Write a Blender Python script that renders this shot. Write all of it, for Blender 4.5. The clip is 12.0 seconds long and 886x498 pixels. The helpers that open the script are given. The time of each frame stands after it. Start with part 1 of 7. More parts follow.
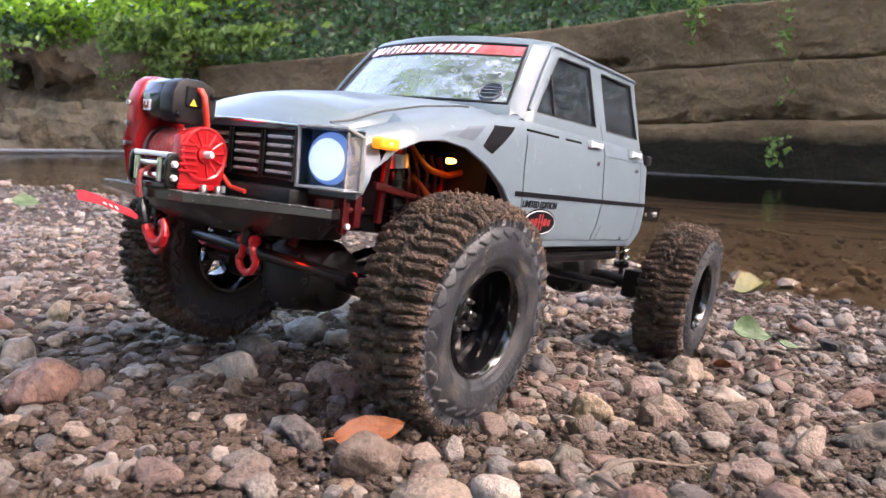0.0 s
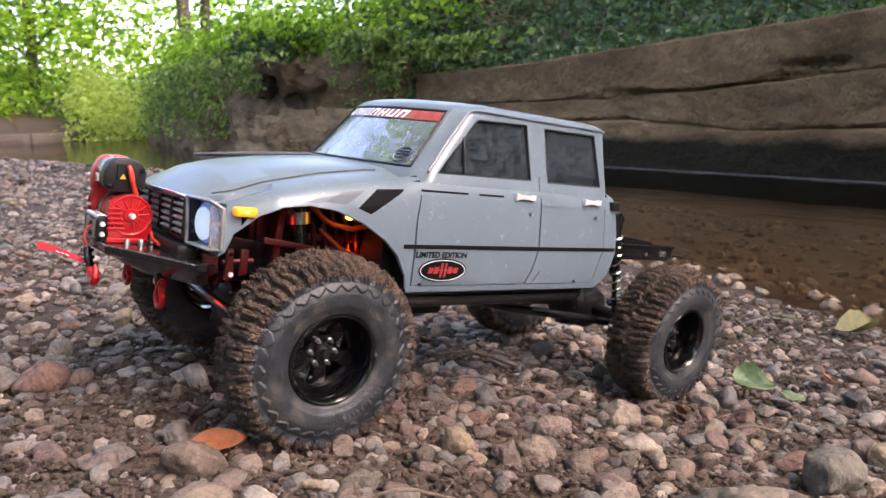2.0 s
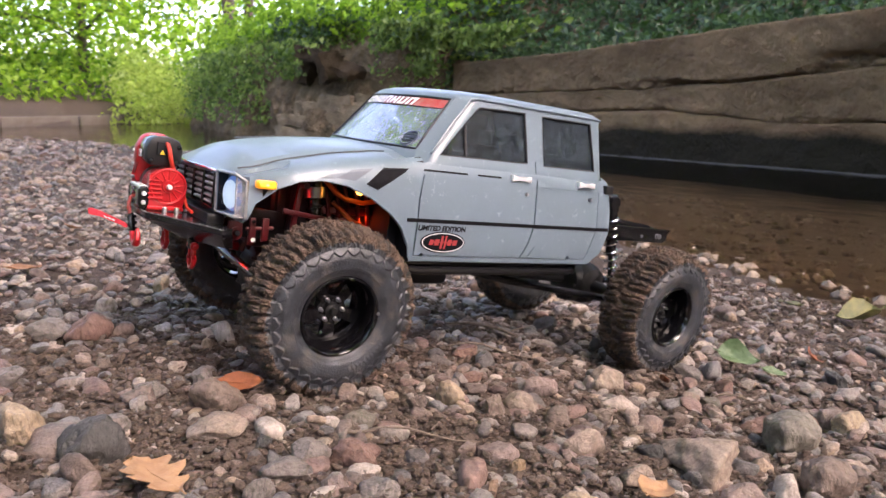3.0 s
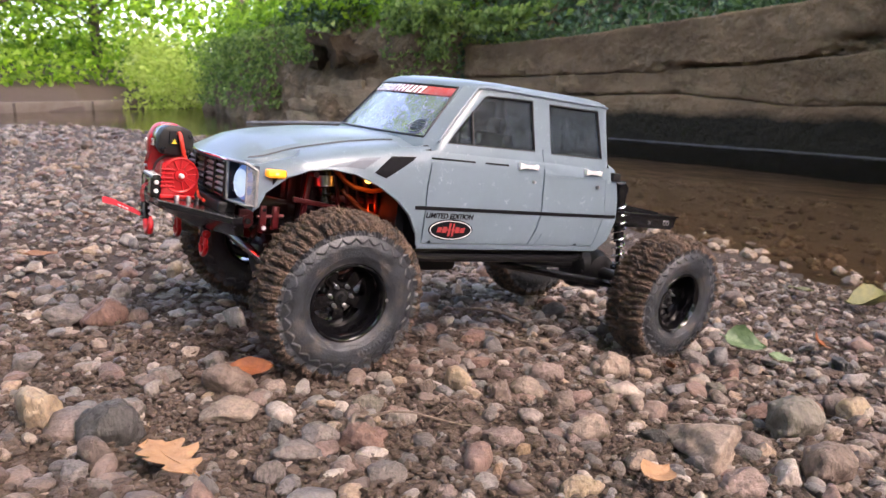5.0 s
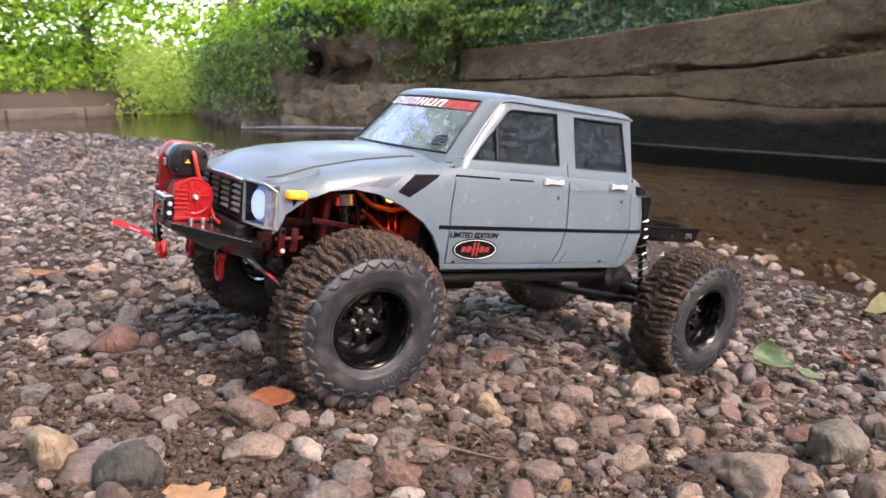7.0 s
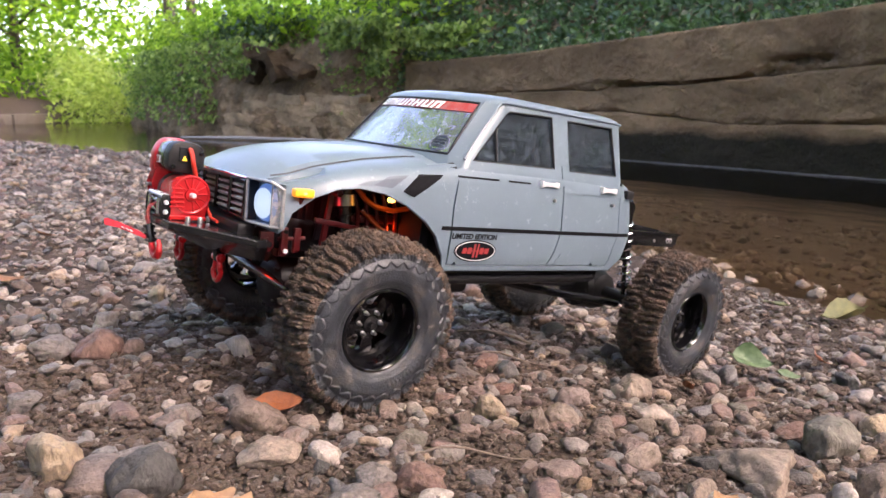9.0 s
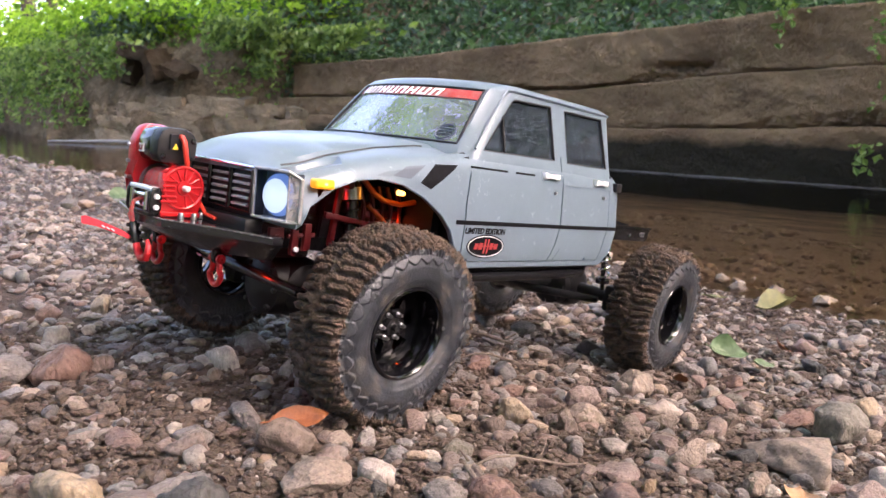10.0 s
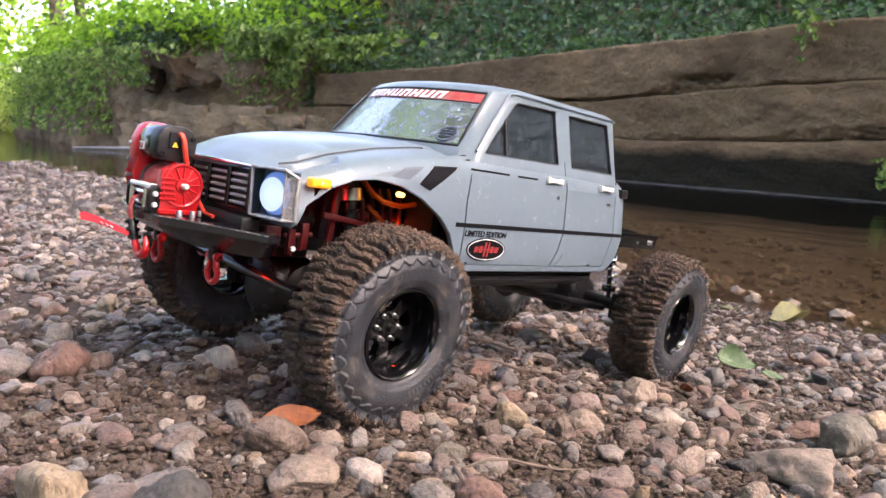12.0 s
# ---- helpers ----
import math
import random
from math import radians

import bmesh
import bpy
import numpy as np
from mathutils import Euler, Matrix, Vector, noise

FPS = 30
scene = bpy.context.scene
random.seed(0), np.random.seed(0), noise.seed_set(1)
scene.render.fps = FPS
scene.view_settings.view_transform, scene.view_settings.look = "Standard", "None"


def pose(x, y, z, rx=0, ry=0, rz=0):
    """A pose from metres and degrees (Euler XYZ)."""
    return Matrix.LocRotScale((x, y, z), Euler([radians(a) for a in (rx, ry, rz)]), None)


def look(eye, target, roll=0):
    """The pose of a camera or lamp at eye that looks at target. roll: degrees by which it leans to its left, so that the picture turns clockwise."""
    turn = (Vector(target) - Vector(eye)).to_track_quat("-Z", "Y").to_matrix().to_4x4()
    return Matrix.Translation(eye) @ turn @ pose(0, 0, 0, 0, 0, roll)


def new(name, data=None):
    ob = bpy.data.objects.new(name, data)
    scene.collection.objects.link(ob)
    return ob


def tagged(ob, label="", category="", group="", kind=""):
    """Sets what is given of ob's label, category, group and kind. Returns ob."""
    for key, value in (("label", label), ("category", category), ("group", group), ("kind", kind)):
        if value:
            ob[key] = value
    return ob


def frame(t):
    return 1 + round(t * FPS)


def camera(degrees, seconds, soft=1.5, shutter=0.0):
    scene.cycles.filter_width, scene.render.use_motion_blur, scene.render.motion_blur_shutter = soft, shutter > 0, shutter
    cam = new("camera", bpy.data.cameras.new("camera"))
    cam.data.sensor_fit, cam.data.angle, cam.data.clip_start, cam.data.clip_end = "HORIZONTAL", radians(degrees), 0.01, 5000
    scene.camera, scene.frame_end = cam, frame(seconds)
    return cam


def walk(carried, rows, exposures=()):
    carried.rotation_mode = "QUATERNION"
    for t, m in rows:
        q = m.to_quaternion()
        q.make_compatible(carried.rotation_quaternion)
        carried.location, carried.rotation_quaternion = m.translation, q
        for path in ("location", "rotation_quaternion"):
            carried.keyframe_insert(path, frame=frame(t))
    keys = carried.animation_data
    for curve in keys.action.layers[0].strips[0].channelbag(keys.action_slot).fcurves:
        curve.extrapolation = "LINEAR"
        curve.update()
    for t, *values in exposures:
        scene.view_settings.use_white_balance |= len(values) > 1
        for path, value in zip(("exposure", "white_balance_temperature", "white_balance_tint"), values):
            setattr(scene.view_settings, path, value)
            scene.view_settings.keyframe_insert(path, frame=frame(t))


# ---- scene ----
# camera and its path
cam = camera(60.8, 12.0)
METRES, EYE, TILT, LEAN, TURN = 0.56, 0.28, -19.5, -9.0, -53.0
ROWS = [
    (0.0, 0.0, 0.0, 0.0, 1.49, 9.53, 8.92),
    (0.5, 0.0731, -0.0033, 0.0059, 1.83, 9.48, 9.05),
    (1.0, 0.1936, -0.0062, 0.0149, 7.6, 10.41, 7.87),
    (1.5, 0.3034, -0.0243, 0.0122, 12.86, 10.99, 5.73),
    (2.0, 0.3914, -0.0611, -0.0071, 18.09, 11.19, 3.58),
    (2.5, 0.4451, -0.1004, -0.0307, 19.71, 10.89, 2.29),
    (3.0, 0.4682, -0.1411, -0.0494, 20.56, 10.43, 1.73),
    (5.0, 0.4786, -0.1516, -0.0474, 21.46, 9.25, 1.59),
    (5.5, 0.4658, -0.1431, -0.0352, 21.36, 8.97, 1.8),
    (6.0, 0.4469, -0.1452, -0.0189, 21.19, 8.95, 2.13),
    (6.5, 0.4384, -0.142, -0.0185, 21.15, 9.12, 2.23),
    (7.0, 0.4286, -0.1325, -0.0161, 21.12, 9.45, 2.2),
    (9.0, 0.3472, -0.1482, -0.0262, 16.61, 10.24, 2.99),
    (9.5, 0.2565, -0.1424, -0.0154, 9.83, 10.0, 5.11),
    (10.0, 0.1734, -0.1184, -0.0135, 8.06, 9.97, 5.78),
    (10.5, 0.1317, -0.0998, -0.0171, 7.58, 10.1, 5.88),
    (11.0, 0.136, -0.0977, -0.021, 7.79, 10.27, 5.53),
    (11.5, 0.1531, -0.0939, -0.0215, 8.23, 10.54, 5.12),
    (12.0, 0.1953, -0.109, -0.0254, 9.34, 10.93, 4.72),
]
walk(cam, [(t, pose(0, 0, EYE, TILT, LEAN, TURN) @ pose(METRES * x, METRES * y, METRES * z, 90 + pitch, roll, yaw)) for t, x, y, z, yaw, pitch, roll in ROWS],
     [(0.0, 3.44, 6800, 26), (1.0, 3.26, 6800, 26), (1.6, 2.96, 6800, 26), (2.5, 3.02, 6800, 26), (5.5, 3.09, 6800, 26), (7.0, 3.09, 6800, 26), (9.0, 3.17, 6800, 26), (10.0, 3.34, 6800, 26), (12.0, 3.36, 6800, 26)])
cam.data.dof.use_dof = True
cam.data.dof.focus_distance = 0.43
cam.data.dof.aperture_fstop = 27.0

# ---------------------------------------------------------------- light
world = bpy.data.worlds.new("sky")
scene.world = world
world.use_nodes = True
wn = world.node_tree.nodes
sky = wn.new("ShaderNodeTexSky")
sky.sky_type = "NISHITA"
sky.sun_disc = False
sky.sun_elevation, sky.sun_rotation = radians(46.5), radians(161.6)
sky.air_density, sky.dust_density, sky.ozone_density = 1.0, 4.0, 1.0
wn["Background"].inputs["Strength"].default_value = 0.15
world.node_tree.links.new(sky.outputs[0], wn["Background"].inputs["Color"])
sun = new("sun", bpy.data.lights.new("sun", "SUN"))
sun.data.energy, sun.data.angle, sun.data.color = 0.10, radians(40), (1.0, 0.98, 0.95)
sun.matrix_basis = look((1.5, -4.5, 5.0), (0.0, 0.0, 0.0))

from mathutils.bvhtree import BVHTree

# ---------------------------------------------------------------- materials
def material(name, color, rough=0.5, metal=0.0, var=0.0, scale=60.0, color2=None, bump=0.0, bscale=300.0, bdist=None, coat=0.0,
             island=False, hue=0.0, spec=0.5, dirt=None, dirt_at=0.55, dirt_scale=40.0, emit=None, power=0.0):
    """A principled material with two scales of variation, fine relief and a dirt layer."""
    m = bpy.data.materials.new(name)
    m.use_nodes = True
    nt = m.node_tree
    n, l = nt.nodes, nt.links
    b = n["Principled BSDF"]
    b.inputs["Roughness"].default_value = rough
    b.inputs["Metallic"].default_value = metal
    b.inputs["Specular IOR Level"].default_value = spec
    b.inputs["Coat Weight"].default_value = coat
    b.inputs["Coat Roughness"].default_value = 0.12
    tc = n.new("ShaderNodeTexCoord")
    out = n.new("ShaderNodeRGB")
    out.outputs[0].default_value = (*color, 1)
    src = out.outputs[0]
    if var or color2:
        tx = n.new("ShaderNodeTexNoise")
        tx.inputs["Scale"].default_value, tx.inputs["Detail"].default_value, tx.inputs["Roughness"].default_value = scale, 9, 0.68
        l.new(tc.outputs["Object"], tx.inputs["Vector"])
        mx = n.new("ShaderNodeMix")
        mx.data_type = "RGBA"
        other = color2 if color2 else tuple(c * (1 - var) for c in color)
        mx.inputs["B"].default_value = (*other, 1)
        ramp = n.new("ShaderNodeMapRange")
        ramp.inputs["From Min"].default_value, ramp.inputs["From Max"].default_value = 0.38, 0.66
        l.new(tx.outputs["Fac"], ramp.inputs["Value"])
        l.new(ramp.outputs[0], mx.inputs["Factor"])
        l.new(src, mx.inputs["A"])
        src = mx.outputs["Result"]
    if dirt:
        tx2 = n.new("ShaderNodeTexNoise")
        tx2.inputs["Scale"].default_value, tx2.inputs["Detail"].default_value, tx2.inputs["Roughness"].default_value = dirt_scale, 9, 0.7
        l.new(tc.outputs["Object"], tx2.inputs["Vector"])
        r2 = n.new("ShaderNodeMapRange")
        r2.inputs["From Min"].default_value, r2.inputs["From Max"].default_value = dirt_at, dirt_at + 0.16
        l.new(tx2.outputs["Fac"], r2.inputs["Value"])
        mx2 = n.new("ShaderNodeMix")
        mx2.data_type = "RGBA"
        mx2.inputs["B"].default_value = (*dirt, 1)
        l.new(r2.outputs[0], mx2.inputs["Factor"])
        l.new(src, mx2.inputs["A"])
        src = mx2.outputs["Result"]
        rr = n.new("ShaderNodeMapRange")
        rr.inputs["To Min"].default_value, rr.inputs["To Max"].default_value = rough, 0.9
        l.new(r2.outputs[0], rr.inputs["Value"])
        l.new(rr.outputs[0], b.inputs["Roughness"])
    l.new(src, b.inputs["Base Color"])
    if bump:
        tb = n.new("ShaderNodeTexNoise")
        tb.inputs["Scale"].default_value, tb.inputs["Detail"].default_value, tb.inputs["Roughness"].default_value = bscale, 8, 0.6
        l.new(tc.outputs["Object"], tb.inputs["Vector"])
        bp = n.new("ShaderNodeBump")
        bp.inputs["Strength"].default_value, bp.inputs["Distance"].default_value = bump, bdist or 1.5 / bscale
        l.new(tb.outputs["Fac"], bp.inputs["Height"])
        l.new(bp.outputs[0], b.inputs["Normal"])
    if emit:
        b.inputs["Emission Color"].default_value = (*emit, 1)
        b.inputs["Emission Strength"].default_value = power
    return m


def ramp_material(name, stops, island, rough=0.75, scale=120.0, bump=0.5, bscale=350.0, speck=0.35, spec=0.5, bdist=None):
    """Pieces that each take a colour of their own from a ramp, with mottling inside the piece."""
    m = bpy.data.materials.new(name)
    m.use_nodes = True
    n, l = m.node_tree.nodes, m.node_tree.links
    b = n["Principled BSDF"]
    b.inputs["Roughness"].default_value = rough
    b.inputs["Specular IOR Level"].default_value = spec
    if island:
        rnd = n.new("ShaderNodeNewGeometry").outputs["Random Per Island"]
    else:
        rnd = n.new("ShaderNodeObjectInfo").outputs["Random"]
    cr = n.new("ShaderNodeValToRGB")
    cr.color_ramp.interpolation = "CONSTANT"
    el = cr.color_ramp.elements
    while len(el) < len(stops):
        el.new(0.5)
    for i, c in enumerate(stops):
        el[i].position, el[i].color = i / len(stops), (*c, 1)
    l.new(rnd, cr.inputs[0])
    tc = n.new("ShaderNodeTexCoord")
    tx = n.new("ShaderNodeTexNoise")
    tx.inputs["Scale"].default_value, tx.inputs["Detail"].default_value, tx.inputs["Roughness"].default_value = scale, 10, 0.78
    l.new(tc.outputs["Object"], tx.inputs["Vector"])
    mr = n.new("ShaderNodeMapRange")
    mr.inputs["From Min"].default_value, mr.inputs["From Max"].default_value = 0.3, 0.7
    mr.inputs["To Min"].default_value, mr.inputs["To Max"].default_value = 1 - speck, 1 + speck
    l.new(tx.outputs["Fac"], mr.inputs["Value"])
    vm = n.new("ShaderNodeVectorMath")
    vm.operation = "SCALE"
    l.new(cr.outputs[0], vm.inputs[0])
    l.new(mr.outputs[0], vm.inputs["Scale"])
    l.new(vm.outputs[0], b.inputs["Base Color"])
    tb = n.new("ShaderNodeTexNoise")
    tb.inputs["Scale"].default_value, tb.inputs["Detail"].default_value, tb.inputs["Roughness"].default_value = bscale, 8, 0.6
    l.new(tc.outputs["Object"], tb.inputs["Vector"])
    bp = n.new("ShaderNodeBump")
    bp.inputs["Strength"].default_value, bp.inputs["Distance"].default_value = bump, bdist or 1.2 / bscale
    l.new(tb.outputs["Fac"], bp.inputs["Height"])
    l.new(bp.outputs[0], b.inputs["Normal"])
    return m


def leaf_material(name, stops, glow=0.4, rough=0.5):
    """Leaves: a colour of its own for each leaf, and light that comes through."""
    m = bpy.data.materials.new(name)
    m.use_nodes = True
    n, l = m.node_tree.nodes, m.node_tree.links
    b = n["Principled BSDF"]
    b.inputs["Roughness"].default_value = rough
    cr = n.new("ShaderNodeValToRGB")
    el = cr.color_ramp.elements
    while len(el) < len(stops):
        el.new(0.5)
    for i, c in enumerate(stops):
        el[i].position, el[i].color = i / (len(stops) - 1), (*c, 1)
    l.new(n.new("ShaderNodeNewGeometry").outputs["Random Per Island"], cr.inputs[0])
    l.new(cr.outputs[0], b.inputs["Base Color"])
    tr = n.new("ShaderNodeBsdfTranslucent")
    vm = n.new("ShaderNodeVectorMath")
    vm.operation = "MULTIPLY"
    vm.inputs[1].default_value = (1.5, 1.6, 0.6)
    l.new(cr.outputs[0], vm.inputs[0])
    l.new(vm.outputs[0], tr.inputs["Color"])
    mx = n.new("ShaderNodeMixShader")
    mx.inputs[0].default_value = glow
    l.new(b.outputs[0], mx.inputs[1])
    l.new(tr.outputs[0], mx.inputs[2])
    l.new(mx.outputs[0], n["Material Output"].inputs["Surface"])
    return m


def glass_material(name, tint, rough=0.02, gloss=1.0, dust=0.0, wavy=0.0, film=0.03, dust_haze_colour=(0.36, 0.47, 0.55)):
    """A tinted pane: clear where seen straight on, mirroring at a slant."""
    m = bpy.data.materials.new(name)
    m.use_nodes = True
    n, l = m.node_tree.nodes, m.node_tree.links
    n.remove(n["Principled BSDF"])
    t = n.new("ShaderNodeBsdfTransparent")
    t.inputs[0].default_value = (*tint, 1)
    g = n.new("ShaderNodeBsdfGlossy")
    g.inputs["Roughness"].default_value = rough
    f = n.new("ShaderNodeFresnel")
    f.inputs["IOR"].default_value = gloss
    mx = n.new("ShaderNodeMixShader")
    l.new(f.outputs[0], mx.inputs[0])
    l.new(t.outputs[0], mx.inputs[1])
    l.new(g.outputs[0], mx.inputs[2])
    last = mx
    if wavy:
        wt = n.new("ShaderNodeTexCoord")
        wx = n.new("ShaderNodeTexNoise")
        wx.inputs["Scale"].default_value, wx.inputs["Detail"].default_value = 38, 4
        l.new(wt.outputs["Object"], wx.inputs["Vector"])
        wb = n.new("ShaderNodeBump")
        wb.inputs["Strength"].default_value, wb.inputs["Distance"].default_value = 1.0, wavy
        l.new(wx.outputs["Fac"], wb.inputs["Height"])
        l.new(wb.outputs[0], g.inputs["Normal"])
    if dust:
        tc = n.new("ShaderNodeTexCoord")
        d = n.new("ShaderNodeBsdfDiffuse")
        d.inputs[0].default_value = (*dust_haze_colour, 1)
        tx = n.new("ShaderNodeTexNoise")
        tx.inputs["Scale"].default_value, tx.inputs["Detail"].default_value, tx.inputs["Roughness"].default_value = 210, 9, 0.75
        l.new(tc.outputs["Object"], tx.inputs["Vector"])
        mr = n.new("ShaderNodeMapRange")
        mr.inputs["From Min"].default_value, mr.inputs["From Max"].default_value = 0.46, 0.78
        mr.inputs["To Min"].default_value, mr.inputs["To Max"].default_value = film, dust
        l.new(tx.outputs["Fac"], mr.inputs["Value"])
        m2 = n.new("ShaderNodeMixShader")
        l.new(mr.outputs[0], m2.inputs[0])
        l.new(mx.outputs[0], m2.inputs[1])
        l.new(d.outputs[0], m2.inputs[2])
        last = m2
    l.new(last.outputs[0], n["Material Output"].inputs["Surface"])
    return m


MUD = (0.115, 0.075, 0.052)
paint = material("grey_paint", (0.122, 0.165, 0.200), 0.36, var=0.10, scale=25, coat=0.25, spec=0.4, dirt=(0.24, 0.30, 0.335), dirt_at=0.59, dirt_scale=150, bump=0.04, bscale=900)
black_plastic = material("black_plastic", (0.013, 0.013, 0.014), 0.42, var=0.4, scale=80, bump=0.1, bscale=900, spec=0.25, dirt=(0.05, 0.04, 0.032), dirt_at=0.66, dirt_scale=120)
black_gloss = material("black_anodised_metal", (0.008, 0.008, 0.009), 0.22, var=0.3, scale=90, spec=0.4, dirt=(0.06, 0.05, 0.042), dirt_at=0.70, dirt_scale=150)
bumper_black = material("scuffed_black_steel", (0.010, 0.010, 0.012), 0.24, var=0.4, scale=70, spec=0.75, coat=0.4, dirt=(0.26, 0.24, 0.22), dirt_at=0.635, dirt_scale=240)
scuffed_edge = material("scuffed_bare_edge", (0.05, 0.048, 0.046), 0.45, spec=0.5, dirt=(0.42, 0.39, 0.35), dirt_at=0.50, dirt_scale=320)
red_paint = material("red_anodised_metal", (0.46, 0.010, 0.014), 0.33, metal=0.25, var=0.2, scale=90, coat=0.3, bump=0.05, bscale=700)
red_cloth = material("red_strap", (0.62, 0.03, 0.05), 0.75, var=0.3, scale=300, bump=0.4, bscale=1500)
chrome = material("chrome", (0.75, 0.75, 0.76), 0.12, metal=1.0, var=0.15, scale=120, bump=0.03, bscale=500)
steel = material("worn_steel", (0.42, 0.42, 0.43), 0.35, metal=1.0, var=0.3, scale=150, bump=0.1, bscale=700)
rubber = material("tyre_rubber", (0.014, 0.016, 0.020), 0.36, spec=0.6, scale=110, color2=(0.034, 0.039, 0.047), bump=0.3, bscale=700, dirt=(0.075, 0.064, 0.055), dirt_at=0.52, dirt_scale=75)
tread_rubber = material("muddy_tread", (0.018, 0.014, 0.012), 0.8, bump=1.0, bscale=600, dirt=MUD, dirt_at=0.40, dirt_scale=90, var=0.3)
mud_mat = material("mud", MUD, 0.88, var=0.6, scale=260, bump=1.0, bscale=900, spec=0.3)
decal_black = material("black_decal", (0.006, 0.006, 0.008), 0.6, var=0.3, scale=200, spec=0.08, dirt=(0.16, 0.18, 0.20), dirt_at=0.66, dirt_scale=160)
decal_grey = material("grey_decal", (0.072, 0.094, 0.122), 0.4, var=0.12, scale=120)
decal_white = material("white_decal", (0.75, 0.75, 0.75), 0.4, var=0.15, scale=150)
decal_red = material("red_decal", (0.27, 0.028, 0.030), 0.4, var=0.2, scale=200)
# red washed pinkish in patches, for the sky mirrored over the banner
banner_red = material("washed_red_banner", (0.40, 0.05, 0.05), 0.12, color2=(0.30, 0.20, 0.21), scale=30, coat=1.0, spec=0.8)
seam_mat = material("seam_shadow_gap", (0.03, 0.03, 0.033), 0.6)
interior_mat = material("dark_interior", (0.009, 0.010, 0.013), 0.75, spec=0.2, var=0.3, scale=90)
dark_red = material("dark_red_metal", (0.085, 0.006, 0.008), 0.4, metal=0.3, var=0.4, scale=150)
rim_black = material("glossy_black_wheel", (0.004, 0.004, 0.005), 0.10, var=0.3, scale=90, coat=0.3)
satin = material("satin_chrome", (0.80, 0.81, 0.83), 0.28, metal=0.35, var=0.12, scale=200)
# the bluish dust on both panes also stands in for sky haze
glass = glass_material("tinted_window", (0.50, 0.56, 0.62), 0.02, 1.55, 0.13, 0.0, 0.010)
screen_glass = glass_material("windscreen_glass", (0.50, 0.56, 0.66), 0.06, 7.0, 0.62, 0.0030, 0.12, (0.44, 0.53, 0.62))
lens_mat = glass_material("clear_lens", (0.88, 0.9, 0.92), 0.05, 1.45)
cloudy_lens = glass_material("cloudy_lens", (0.80, 0.80, 0.80), 0.15, 1.5, 0.75, 0.0, 0.35, (0.40, 0.37, 0.34))
lamp_mat = material("lit_headlight", (0.10, 0.15, 0.26), 0.25, emit=(0.18, 0.40, 1.0), power=0.060)
lamp_core = material("lamp_core", (0.4, 0.45, 0.5), 0.3, emit=(0.60, 0.82, 1.0), power=0.105)
bezel_mat = material("clear_plastic_bezel", (0.36, 0.36, 0.36), 0.25, metal=0.4, var=0.4, scale=160)
bucket_mat = material("grey_lamp_bucket", (0.40, 0.41, 0.42), 0.35, metal=0.15, var=0.35, scale=140)
amber_mat = material("lit_amber_lens", (0.9, 0.35, 0.02), 0.3, emit=(1.0, 0.30, 0.01), power=0.10)
amber_hot = material("amber_bulb", (1.0, 0.5, 0.05), 0.3, emit=(1.0, 0.55, 0.08), power=0.8)
slat_mat = material("dull_bright_slat", (0.52, 0.52, 0.53), 0.45, metal=0.15, var=0.4, scale=300)
motor_mat = material("glossy_motor_case", (0.010, 0.012, 0.012), 0.18, var=0.3, scale=90, coat=0.6, spec=0.5)
yellow_sticker = material("yellow_sticker", (0.70, 0.48, 0.03), 0.5, var=0.2, scale=300)
cable_mat = material("red_silicone_cable", (0.52, 0.040, 0.022), 0.45, var=0.2, scale=200)
orange_mat = material("orange_pipe", (0.36, 0.06, 0.008), 0.4, var=0.2, scale=90)


# ---------------------------------------------------------------- mesh helpers
def finish(bm, name, mat, smooth=True, angle=35):
    me = bpy.data.meshes.new(name)
    bmesh.ops.recalc_face_normals(bm, faces=bm.faces)
    if smooth:
        for f in bm.faces:
            f.smooth = True
        lim = radians(angle)
        for e in bm.edges:
            if len(e.link_faces) == 2 and e.calc_face_angle(0) > lim:
                e.smooth = False
    bm.to_mesh(me)
    bm.free()
    if mat:
        me.materials.append(mat)
    return me


def part(name, bm, mat, parent, label="", angle=35):
    """Links a bmesh as one mesh object under a thing or a part, three levels deep at most."""
    if parent.parent and parent.parent.parent:
        parent = parent.parent
    ob = new(name, finish(bm, name, mat, angle=angle) if isinstance(bm, bmesh.types.BMesh) else bm)
    ob.parent = parent
    if label:
        ob["label"] = label
    return ob


def thing(name, label, category, m=None, group="", kind=""):
    ob = new(name)
    ob.empty_display_size = 0.02
    if m is not None:
        ob.matrix_basis = m
    return tagged(ob, label, category, group, kind)


def box(bm, x0, x1, y0, y1, z0, z1, bev=0.0, seg=2):
    vs = [bm.verts.new((x, y, z)) for x in (x0, x1) for y in (y0, y1) for z in (z0, z1)]
    fs = [bm.faces.new([vs[i] for i in q]) for q in ((0, 1, 3, 2), (4, 6, 7, 5), (0, 4, 5, 1), (2, 3, 7, 6), (0, 2, 6, 4), (1, 5, 7, 3))]
    if bev:
        es = list({e for f in fs for e in f.edges})
        bmesh.ops.bevel(bm, geom=es, offset=bev, segments=seg, profile=0.5, affect="EDGES")
    return bm


